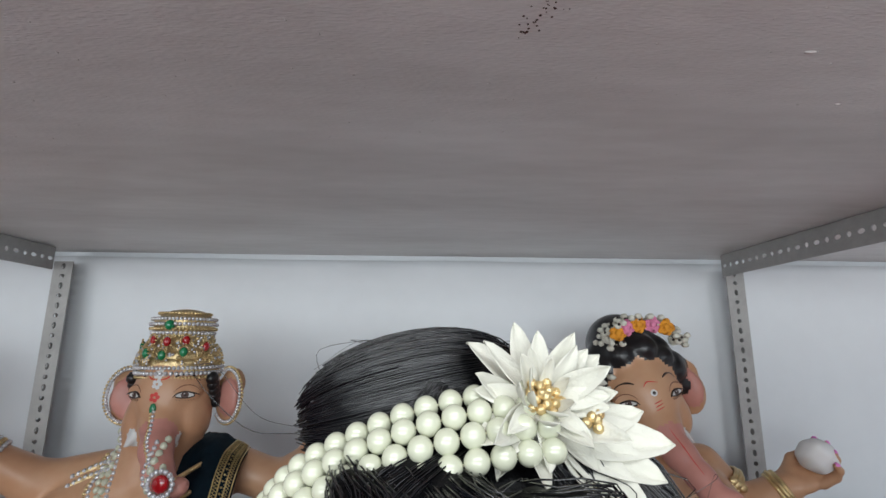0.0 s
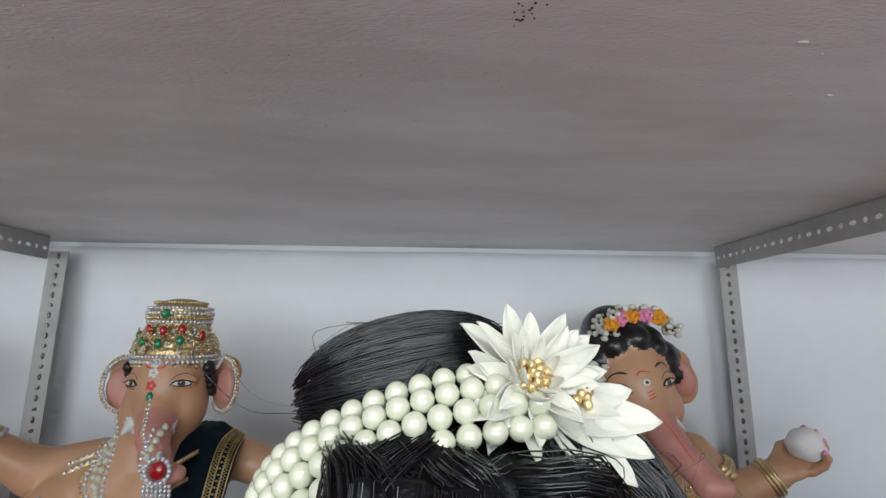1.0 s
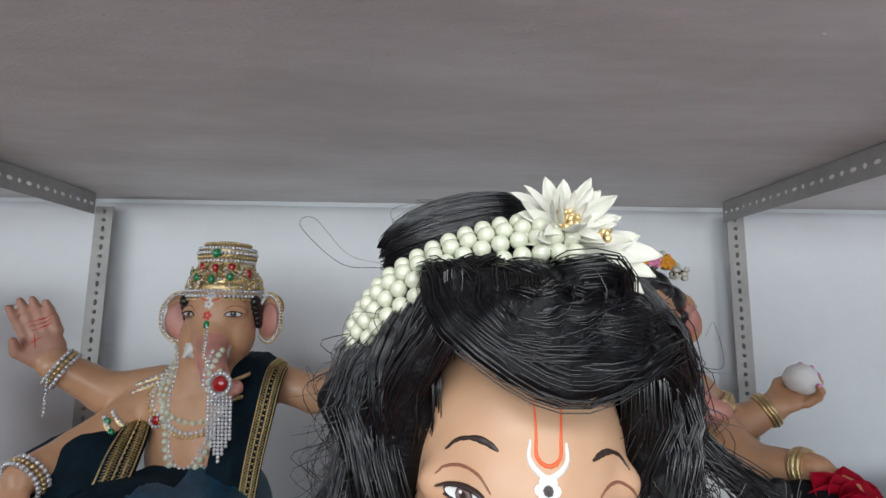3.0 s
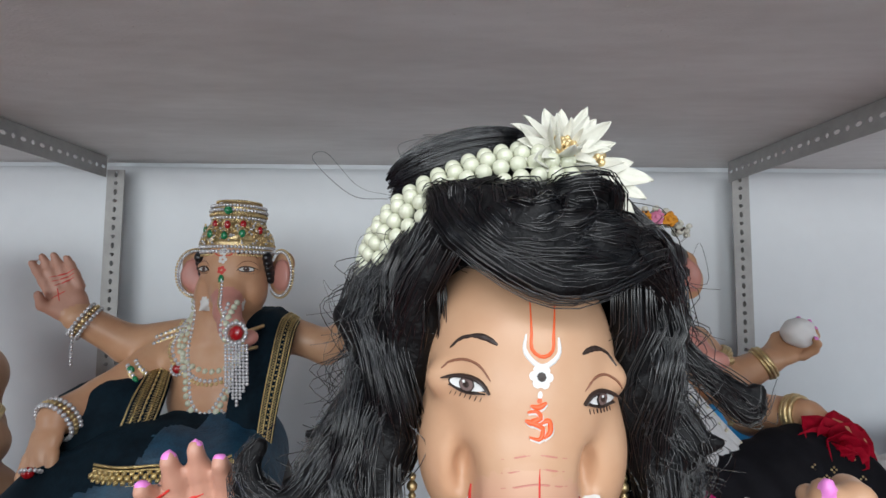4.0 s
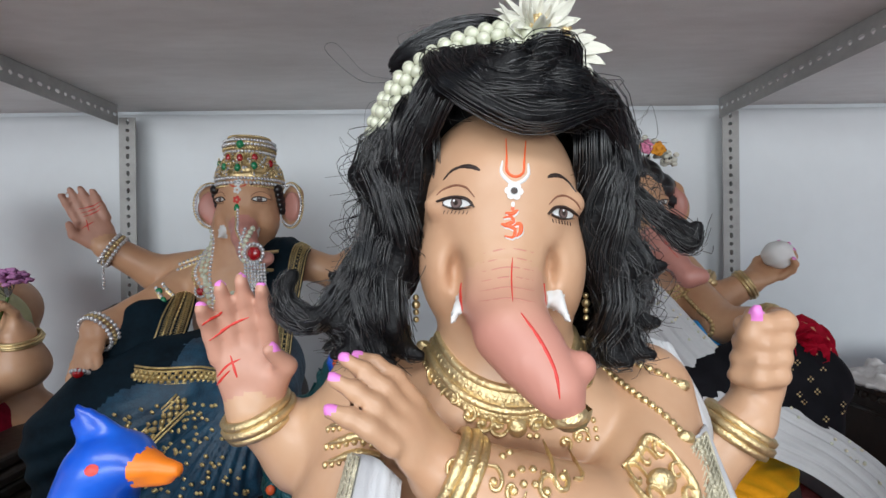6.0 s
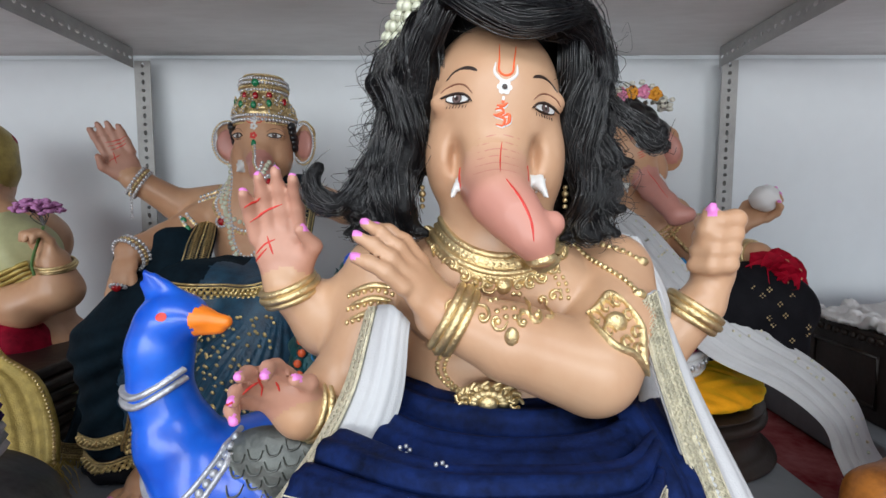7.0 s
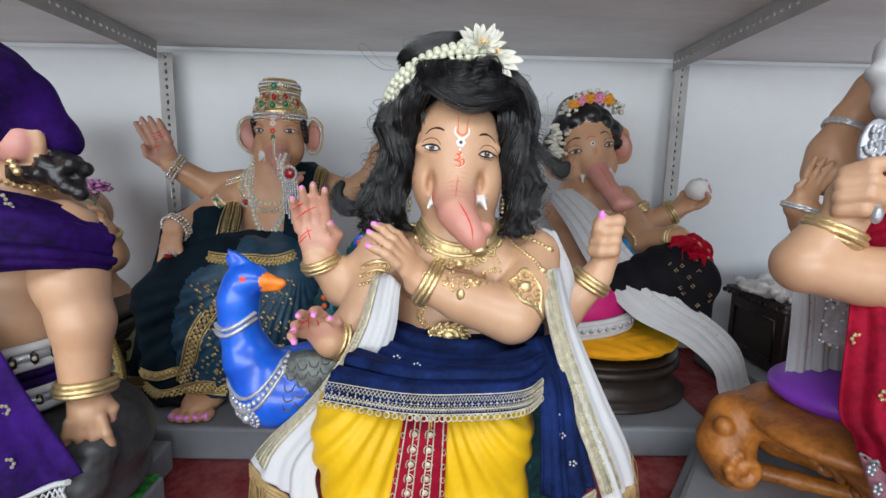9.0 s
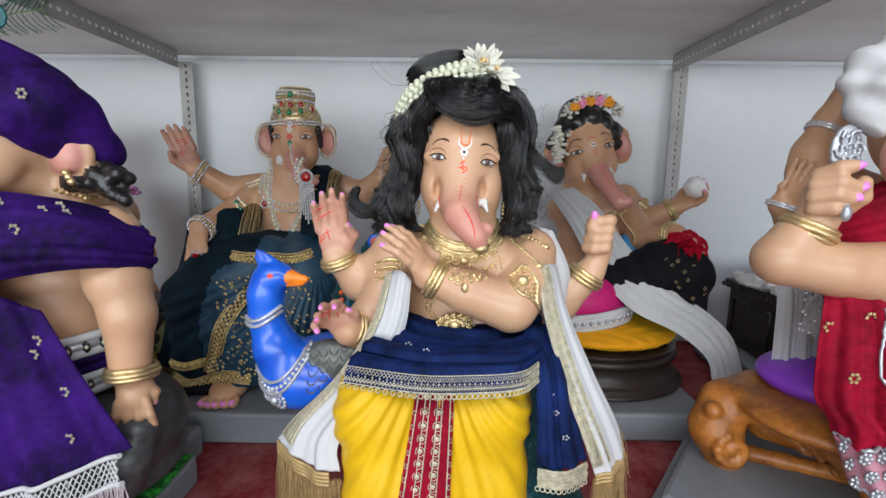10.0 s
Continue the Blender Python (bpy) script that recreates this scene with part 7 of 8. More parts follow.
def crown_clothes():
    rng = random.Random(6)
    ob = empty("skirt", "dark teal pleated brocade skirt with gold borders", "skirt")
    c = Clay(0.005)
    c.chain([(-0.50, 0.74, 0.405, 0.105), (-0.58, 0.60, 0.405, 0.085), (-0.66, 0.555, 0.38, 0.075), (-0.72, 0.545, 0.33, 0.066), (-0.71, 0.53, 0.16, 0.055), (-0.70, 0.52, 0.12, 0.05)], TEAL, 0.03)
    c.chain([(-0.46, 0.72, 0.40, 0.105), (-0.42, 0.58, 0.37, 0.090), (-0.44, 0.53, 0.29, 0.085), (-0.51, 0.50, 0.20, 0.075), (-0.57, 0.49, 0.145, 0.058)], TEALBROCADE, 0.03)
    c.chain([(-0.52, 0.60, 0.41, 0.075), (-0.60, 0.54, 0.36, 0.070), (-0.60, 0.51, 0.25, 0.065), (-0.60, 0.50, 0.17, 0.055)], TEALBROCADE, 0.03)
    c.ball((-0.50, 0.76, 0.40), (0.125, 0.115, 0.055), TEALBROCADE, 0.02)
    c.ball((-0.66, 0.49, 0.105), (0.085, 0.055, 0.022), BLACKCLOTH, 0.02)

    def pleat(V):
        a = np.arctan2(V[:, 2] - 0.46, V[:, 0] + 0.36)
        return 0.0035 * np.sin(a * 62) * np.clip((0.43 - V[:, 2]) * 8, 0, 1)
    c.solve(pleat)
    part("pleated_cloth", c, ob)
    W = (0, 1, 0)
    t = Soup()
    t.onto = c.onto
    def border(pts, width, n=40):
        p = spline(pts, n)
        q = c.onto(p - (0, 0.3, 0), W, 0.6)
        d = np.gradient(q, axis=0)
        sd = np.cross(d, (0, 1, 0))
        sd /= np.linalg.norm(sd, axis=1)[:, None] + 1e-9
        for f in (-0.5, -0.33, 0.33, 0.5):
            t.tube(q + sd * width * f - (0, 0.004, 0), 0.0022, GOLDSEQ, 5)
        for i in range(n):
            for f in (-0.18, 0.0, 0.18):
                if (i + int(f * 10)) % 2 == 0:
                    t.bead(q[i] + sd[i] * width * f * 1.1 - (0, 0.004, 0), 0.0058 if f == 0 else 0.0046, GOLDSEQ, 3, 6)
    border([(-0.585, 0.5, 0.446), (-0.54, 0.5, 0.440), (-0.48, 0.5, 0.438), (-0.42, 0.5, 0.440), (-0.38, 0.5, 0.45)], 0.034, 44)
    border([(-0.50, 0.5, 0.40), (-0.55, 0.5, 0.345), (-0.585, 0.5, 0.285), (-0.605, 0.5, 0.22), (-0.63, 0.5, 0.15)], 0.034, 44)
    border([(-0.74, 0.5, 0.125), (-0.69, 0.5, 0.118), (-0.64, 0.5, 0.125), (-0.58, 0.5, 0.150), (-0.52, 0.5, 0.145)], 0.030, 40)
    border([(-0.75, 0.5, 0.165), (-0.70, 0.5, 0.160), (-0.65, 0.5, 0.17)], 0.020, 24)
    part("gold_border", t, ob, "gold sequin and cord borders")
    t = Soup()
    for i in range(300):
        u, v = rng.random(), rng.random()
        x, z = -0.37 - 0.24 * u, 0.40 - 0.26 * v
        q = c.onto([(x, 0.2, z)], W, 0.6)[0] - (0, 0.002, 0)
        if abs(c.field(q[None])[0]) > 0.006:
            continue
        t.bead(q, (0.0050, 0.0018, 0.0034), GOLDSEQ, 3, 5, rot(0, 0, 40))
    part("gold_motif", t, ob, "small gold brocade motifs")["kind"] = "stuff"
    # velvet stole over one shoulder and over the arm
    ob = empty("stole", "dark teal velvet stole with gold embroidered edge", "stole")
    rows = [[(-0.435, 0.80, 0.690), (-0.395, 0.79, 0.685), (-0.355, 0.80, 0.660)], [(-0.440, 0.735, 0.678), (-0.395, 0.715, 0.670), (-0.345, 0.73, 0.645)], [(-0.445, 0.690, 0.60), (-0.400, 0.680, 0.59), (-0.350, 0.70, 0.58)], [(-0.450, 0.662, 0.51), (-0.405, 0.655, 0.50), (-0.360, 0.68, 0.50)], [(-0.450, 0.650, 0.43), (-0.405, 0.640, 0.42), (-0.365, 0.66, 0.42)]]
    g = ripples(loft(rows, 40, 24), 0.003, 1.5, 1, 0.4, 0.5)
    s = Soup()
    s.sheet(g, TEAL, 0.003)
    part("shoulder_fall", s, ob)
    s = Soup()
    braid(s, g[::4, 16] - (0, 0.004, 0), g[::4, -1] - (0, 0.004, 0), GOLDSEQ, 0.004, 50, loops=False, rows=4, ground=TEAL)
    part("gold_border", s, ob, "gold sequin border")
    rows = [[(-0.590, 0.735, 0.585), (-0.650, 0.690, 0.580), (-0.715, 0.645, 0.555)], [(-0.565, 0.665, 0.530), (-0.655, 0.600, 0.545), (-0.735, 0.590, 0.525)], [(-0.570, 0.610, 0.455), (-0.670, 0.570, 0.455), (-0.770, 0.605, 0.440)], [(-0.650, 0.580, 0.320), (-0.725, 0.560, 0.310), (-0.810, 0.585, 0.300)],
            [(-0.680, 0.560, 0.200), (-0.750, 0.540, 0.190), (-0.825, 0.560, 0.180)], [(-0.690, 0.550, 0.120), (-0.765, 0.520, 0.110), (-0.845, 0.545, 0.105)]]
    g = ripples(loft(rows, 50, 36), 0.005, 2.5, 1, 0.9, 0.15)
    s = Soup()
    s.sheet(g, TEAL, 0.003)
    part("arm_fall", s, ob)
    s = Soup()
    braid(s, g[1:42:5, 0] - (0, 0.005, 0), g[1:42:5, 8] - (0, 0.006, 0), GOLDSEQ, 0.004, 60, loops=False, rows=5, ground=TEAL)
    part("gold_border", s, ob, "gold sequin border")
    s = Soup()
    braid(s, g[46, ::5] - (0, 0.005, 0), g[49, ::5] - (0, 0.005, 0), GOLDSEQ, 0.004, 40, loops=True, rows=3, ground=TEAL)
    part("gold_border", s, ob, "gold sequin border")
    s = Soup()
    fringe(s, g[-1, 10:], 0.06, 120, OLIVEGOLD, rng, 0.0009, 0.01)
    part("fringe", s, ob, "old gold thread fringe")


TEALBROCADE = mat("teal_brocade", (0.004, 0.024, 0.050), 0.5, colour2=(0.012, 0.070, 0.125), scale=45, sheen=0.3, bump=0.5, bscale=260)
crown_clothes()


def garland_clothes():
    rng = random.Random(16)
    ob = empty("flower_garland", "small white flower garland with pink and orange roses", "garland")
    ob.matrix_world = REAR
    random.seed(17)
    o = vec((0.382, 0.68, 0.850))
    s = Soup()
    for i in range(90):
        a = rng.uniform(-0.4, 3.5)
        p = o + vec((0.066 * math.cos(a) + rng.gauss(0, 0.006), 0.02 * rng.gauss(0, 1), 0.034 * math.sin(a) - 0.006 + rng.gauss(0, 0.006)))
        s.bead(p, (0.008, 0.006, 0.006), PETAL, 3, 6, rot(rng.uniform(0, 180), rng.uniform(0, 180)))
        if i % 3 == 0:
            s.bead(p + (0, -0.006, 0.003), 0.003, DARK, 3, 5)
    for i in range(70):
        p = vec((0.290 + rng.gauss(0, 0.010), 0.68 + rng.gauss(0, 0.01), 0.80 - 0.10 * rng.random()))
        s.bead(p, (0.013, 0.006, 0.006), PETAL, 3, 6, rot(rng.uniform(0, 180), rng.uniform(0, 180)))
    part("jasmine", s, ob, "white bud cluster")["kind"] = "stuff"
    for a, m_ in ((2.75, ORANGE2), (2.3, PINKROSE), (1.85, ORANGE2), (1.4, PINKROSE), (0.95, ORANGE2)):
        p = o + vec((0.060 * math.cos(a), -0.022, 0.026 * math.sin(a) - 0.006))
        s = Soup()
        for q in range(14):
            b, r = q * 2.4, 0.0032 * math.sqrt(q)
            s.bead(p + vec((r * math.cos(b), -0.008 + 0.5 * r, r * math.sin(b))), (0.0075, 0.0022, 0.006), m_, 3, 6, rot(0, 20 * math.sin(b), math.degrees(b)))
        part("rosette", s, ob, "small fabric rose")
    ob = empty("garment", "magenta and black velvet garment with white lace belt", "garment")
    c = Clay(0.005)
    c.chain([(0.47, 0.68, 0.33, 0.085), (0.60, 0.62, 0.41, 0.075), (0.655, 0.60, 0.40, 0.062), (0.655, 0.60, 0.31, 0.055)], BLACKCLOTH, 0.03)
    c.ball((0.56, 0.72, 0.33), (0.11, 0.09, 0.08), BLACKCLOTH, 0.03)
    c.solve(lambda V: 0.002 * np.sin(V[:, 0] * 120 + V[:, 2] * 60))
    part("black_velvet", c, ob, "black velvet with gold sequins")
    c2 = Clay(0.005)
    c2.ball((0.38, 0.64, 0.31), (0.125, 0.085, 0.075), MAGENTA, 0.02)
    c2.solve()
    part("magenta_wrap", c2, ob, "magenta satin wrap")
    s = Soup()
    for dz, r in ((0.0, 0.010), (0.012, 0.010), (0.024, 0.009), (-0.010, 0.008)):
        a = np.linspace(-2.6, 0.4, 40)
        s.tube(np.array([(0.385 + 0.128 * math.cos(x), 0.64 + 0.092 * math.sin(x), 0.262 + dz + 0.020 * math.cos(x)) for x in a]), r, WHITECLOTH, 6)
    for x in np.linspace(-2.4, 0.2, 18):
        s.bead((0.385 + 0.137 * math.cos(x), 0.64 + 0.102 * math.sin(x), 0.270 + 0.020 * math.cos(x)), (0.006, 0.004, 0.008), SILVER, 3, 4)
    part("lace_belt", s, ob, "white lace belt")
    s = Soup()
    for i in range(14):
        q = c.onto([(rng.uniform(0.56, 0.68), 0.3, rng.uniform(0.34, 0.46))], (0, 1, 0), 0.5)[0]
        if abs(c.field(q[None])[0]) > 0.006:
            continue
        motif(ob, q - (0, 0.002, 0), 0.004, GOLD, 4)
    c3 = Clay(0.005)
    c3.ball((0.575, 0.80, 0.43), (0.060, 0.05, 0.06), CYAN, 0.02)
    c3.solve()
    part("blue_cloth", c3, ob, "sky blue cloth patch")
    ob = empty("shawl", "white gauze shawl with sequins and tasselled end", "shawl")
    rows = [[(0.325, 0.93, 0.605), (0.355, 0.87, 0.622), (0.390, 0.85, 0.630)], [(0.365, 0.80, 0.520), (0.412, 0.77, 0.545), (0.450, 0.77, 0.570)], [(0.415, 0.670, 0.400), (0.468, 0.660, 0.435), (0.510, 0.67, 0.465)], [(0.475, 0.540, 0.315), (0.530, 0.545, 0.350), (0.570, 0.57, 0.380)],
            [(0.590, 0.500, 0.260), (0.640, 0.515, 0.285), (0.680, 0.54, 0.310)], [(0.655, 0.470, 0.205), (0.690, 0.470, 0.225), (0.735, 0.50, 0.250)], [(0.660, 0.440, 0.160), (0.705, 0.440, 0.155), (0.755, 0.47, 0.165)], [(0.665, 0.42, 0.125), (0.715, 0.415, 0.120), (0.775, 0.45, 0.125)]]
    g = ripples(loft(rows, 70, 36), 0.0035, 4.5, 1, 0.4, 0.5)
    s = Soup()
    s.sheet(g, WHITECLOTH, 0.0015)
    part("cloth", s, ob)
    s = Soup()
    fringe(s, g[-1], 0.10, 240, WHITECLOTH, rng, 0.0012, 0.012, unit((0.45, -0.25, -0.55)))
    for b in range(14):
        s.bead(g[-3, min(35, b * 2 + 3)] - (0, 0.004, 0), (0.012, 0.006, 0.010), WHITECLOTH, 3, 6)
    part("tassels", s, ob, "white thread tassels")
    s = Soup()
    for i in range(70):
        p = g[rng.randrange(8, 60), rng.randrange(20, 35)]
        s.bead(p + (0, -0.003, 0.001), 0.003, GOLDTHREAD if i % 2 else PEARL, 3, 6)
    part("sequins", s, ob, "tiny gold sequins")["kind"] = "stuff"


PINKROSE = mat("pink_rose_petal", (0.78, 0.25, 0.42), 0.7, var=0.2, scale=80)
ORANGE2 = mat("orange_rose_petal", (0.82, 0.33, 0.02), 0.7, var=0.2, scale=80)
garland_clothes()

# butter ball and rose in the hands
c = Clay(0.004)
c.ball((0.792, 0.862, 0.632), (0.038, 0.034, 0.032), BUTTER, 0.01)
c.ball((0.782, 0.850, 0.650), (0.022, 0.020, 0.016), BUTTER, 0.02)
c.solve(lambda V: 0.0015 * np.sin(V[:, 0] * 160) * np.sin(V[:, 2] * 170))
thing("butter_ball", c, "white ball of butter held in a raised palm", "butter ball")


def red_rose(o):
    ob = empty("rose", "deep red fabric rose held in the fingers", "rose")
    rng = random.Random(12)
    M = look((0, 0, 0), (-0.12, -0.95, 0.25)).to_3x3().to_4x4() @ Matrix.Rotation(math.pi, 4, "X")
    ms = [petal_mesh(0.052, 0.060, 0.35, b, ROSE, point=0.5).mesh("petal") for b in (0.0, 0.35, 0.8)]
    for ring, (n, k, tilt) in enumerate(((7, 1.15, 6), (6, 0.85, 30), (5, 0.6, 52), (4, 0.42, 70))):
        for i in range(n):
            p = part("petal", ms[min(2, ring)], ob)
            p.matrix_basis = Matrix.Translation(o) @ M @ Matrix.Translation((0, 0, 0.006 * ring)) @ Matrix.Rotation((i + 0.4 * ring) * 2 * math.pi / n + rng.gauss(0, 0.1), 4, "Z") @ Matrix.Rotation(-radians(tilt), 4, "Y") @ Matrix.Scale(k * 1.15, 4)
    s = Soup()
    s.tube(spline([vec(o), vec(o) + (0.0, 0.02, -0.03), vec(o) + (0.01, 0.03, -0.06)], 8), 0.003, LEAF)
    s.bead(vec(o) + (-0.04, 0.01, -0.035), (0.014, 0.003, 0.008), LEAF, 4, 6, rot(0, 0, 40))
    part("stem", s, ob, "green stem and leaf")


red_rose((0.637, 0.600, 0.458))


# ---- purple velvet statue's clothes ----
def purple_clothes():
    rng = random.Random(31)
    ob = empty("turban", "purple velvet turban with gold sequin motifs", "turban")
    c = Clay(0.005)
    c.ball((-0.763, 0.12, 0.785), (0.087, 0.125, 0.080), PURPLE, 0.03)
    c.chain([(-0.848, 0.02, 0.79, 0.05), (-0.748, 0.01, 0.80, 0.055), (-0.658, 0.06, 0.765, 0.050), (-0.613, 0.11, 0.705, 0.034)], PURPLE, 0.02)
    c.chain([(-0.808, 0.04, 0.845, 0.04), (-0.708, 0.05, 0.812, 0.042), (-0.640, 0.10, 0.755, 0.035), (-0.604, 0.12, 0.690, 0.022)], PURPLE, 0.02)
    c.chain([(-0.848, 0.0, 0.755, 0.03), (-0.748, -0.005, 0.750, 0.03), (-0.668, 0.04, 0.722, 0.028), (-0.623, 0.10, 0.68, 0.022)], PURPLE, 0.012)
    for j in range(5):
        c.chain([(-0.86, 0.0, 0.768 + 0.026 * j, 0.021), (-0.75, -0.040 + 0.010 * j, 0.762 + 0.026 * j, 0.023), (-0.668, 0.010 + 0.012 * j, 0.735 + 0.021 * j, 0.022), (-0.622, 0.085, 0.700 + 0.012 * j, 0.017)], PURPLE, 0.003)
    c.solve(lambda V: 0.003 * (np.abs(np.sin(V[:, 2] * 52 + V[:, 0] * 44 + 0.6 * np.sin(V[:, 0] * 30))) - 0.6))
    part("wrapped_velvet", c, ob)
    s = Soup()
    for x, z in ((-0.66, 0.85), (-0.60, 0.80), (-0.585, 0.755), (-0.72, 0.82), (-0.565, 0.70), (-0.64, 0.775), (-0.70, 0.875)):
        motif(ob, c.onto([(x, -0.2, z)], (0, 1, 0), 0.5)[0] - (0, 0.003, 0), 0.006, GOLDTHREAD)
    # feather on the turban
    s = Soup()
    p = spline([(-0.78, 0.04, 0.85), (-0.735, 0.035, 0.872), (-0.69, 0.03, 0.885), (-0.615, 0.03, 0.898)], 30)
    s.tube(p, 0.0008, LEAF, 4)
    for i in range(30):
        for sd in (-1, 1):
            for q in range(3):
                b = p[i] + vec((0, 0, 0))
                l = 0.035 * (0.4 + 0.6 * i / 29)
                s.tube(spline([b, b + vec((0.4 * l, rng.gauss(0, 0.002), sd * 0.5 * l)), b + vec((0.9 * l, rng.gauss(0, 0.004), sd * (0.7 + 0.2 * rng.random()) * l))], 5), 0.0004, PEACOCK if q else LEAF, 3)
    s.bead((-0.690, 0.028, 0.886), (0.024, 0.003, 0.020), PEACOCK, 6, 12)
    s.bead((-0.692, 0.025, 0.885), (0.016, 0.003, 0.014), CYAN, 6, 12)
    s.bead((-0.694, 0.022, 0.884), (0.009, 0.003, 0.009), BLUE, 6, 12)
    f = thing("peacock_feather", s, "green and blue peacock feather stuck in the turban", "feather")
    ob = empty("shawl", "purple velvet shawl with white lace fringe", "shawl")
    rows = [[(-0.823, -0.042, 0.640), (-0.723, -0.027, 0.640), (-0.643, -0.002, 0.632), (-0.583, 0.053, 0.612), (-0.543, 0.108, 0.575)], [(-0.833, -0.067, 0.590), (-0.723, -0.057, 0.600), (-0.623, -0.022, 0.598), (-0.558, 0.023, 0.575), (-0.521, 0.088, 0.545)], [(-0.843, -0.072, 0.545), (-0.723, -0.072, 0.550), (-0.623, -0.034, 0.555), (-0.548, 0.003, 0.545), (-0.513, 0.078, 0.52)], [(-0.843, -0.067, 0.490), (-0.723, -0.062, 0.498), (-0.623, -0.030, 0.515), (-0.551, -0.002, 0.520), (-0.515, 0.068, 0.505)]]
    g = ripples(loft(rows, 44, 60), 0.0055, 2.2, 0, 0.6, 0.5)
    s = Soup()
    s.sheet(g, PURPLE, 0.003)
    part("shoulder_fall", s, ob)
    rows = [[(-0.86, -0.03, 0.52), (-0.74, -0.03, 0.50), (-0.645, 0.0, 0.45)], [(-0.86, -0.05, 0.39), (-0.71, -0.05, 0.38), (-0.590, -0.01, 0.36)], [(-0.86, -0.06, 0.27), (-0.69, -0.06, 0.27), (-0.545, -0.01, 0.28)], [(-0.84, -0.07, 0.165), (-0.67, -0.06, 0.19), (-0.512, -0.015, 0.235)]]
    g2 = ripples(loft(rows, 40, 60), 0.009, 2.6, 1, 0.3, 0.35)
    s = Soup()
    s.sheet(g2, PURPLE, 0.003)
    part("front_fall", s, ob)
    s = Soup()
    e = spline(g2[-1, ::4], 44)
    for b in range(2):
        s.tube(e + vec((0, -0.004, -0.004 - 0.048 * b)), 0.0045, WHITECLOTH, 6)
    n = 26
    for r in range(3):
        z = np.array([e[int(i * 43 / (2 * n))] + vec((0, -0.005, -0.010 - 0.016 * r - (0.016 if i % 2 else 0))) for i in range(2 * n)])
        s.tube(z, 0.0022, WHITECLOTH, 5)
        z = np.array([e[int(i * 43 / (2 * n))] + vec((0, -0.005, -0.010 - 0.016 * r - (0.0 if i % 2 else 0.016))) for i in range(2 * n)])
        s.tube(z, 0.0022, WHITECLOTH, 5)
    fringe(s, e + vec((0, -0.004, -0.052)), 0.075, 520, FRINGEWHITE, rng, 0.0008, 0.006)
    part("lace_fringe", s, ob, "white crochet lace and fringe")
    s = Soup()
    for gg, n in ((g, 9), (g2, 9)):
        for i in range(n):
            p = gg[rng.randrange(4, gg.shape[0] - 4), rng.randrange(4, gg.shape[1] - 4)]
            motif(ob, p - (0, 0.004, 0), 0.006, GOLDTHREAD)
    s = Soup()
    for k, (z, m_) in enumerate(((0.375, WHITECLOTH), (0.362, SILVER), (0.349, WHITECLOTH), (0.336, PURPLE), (0.322, PURPLE), (0.308, WHITECLOTH), (0.295, SILVER), (0.283, WHITECLOTH))):
        a = np.linspace(-2.7, 0.6, 40)
        s.tube(np.array([(-0.732 + (0.122 + 0.0012 * k) * math.cos(x), 0.13 + (0.122 + 0.0012 * k) * math.sin(x), z + 0.014 * math.cos(x)) for x in a]), 0.0082, m_, 6)
    for x in np.linspace(-2.5, 0.3, 16):
        for z in (0.362, 0.296):
            s.bead((-0.732 + 0.133 * math.cos(x), 0.13 + 0.133 * math.sin(x), z + 0.014 * math.cos(x)), (0.008, 0.005, 0.011), DARK, 3, 4)
            s.bead((-0.732 + 0.136 * math.cos(x), 0.13 + 0.137 * math.sin(x), z + 0.014 * math.cos(x)), 0.004, PEARL, 3, 5)
    thing("lace_belt", s, "white lace and purple belt round the waist", "belt")


FRINGEWHITE = mat("mauve_white_fringe", (0.60, 0.52, 0.56), 0.7, var=0.3, scale=60)
purple_clothes()


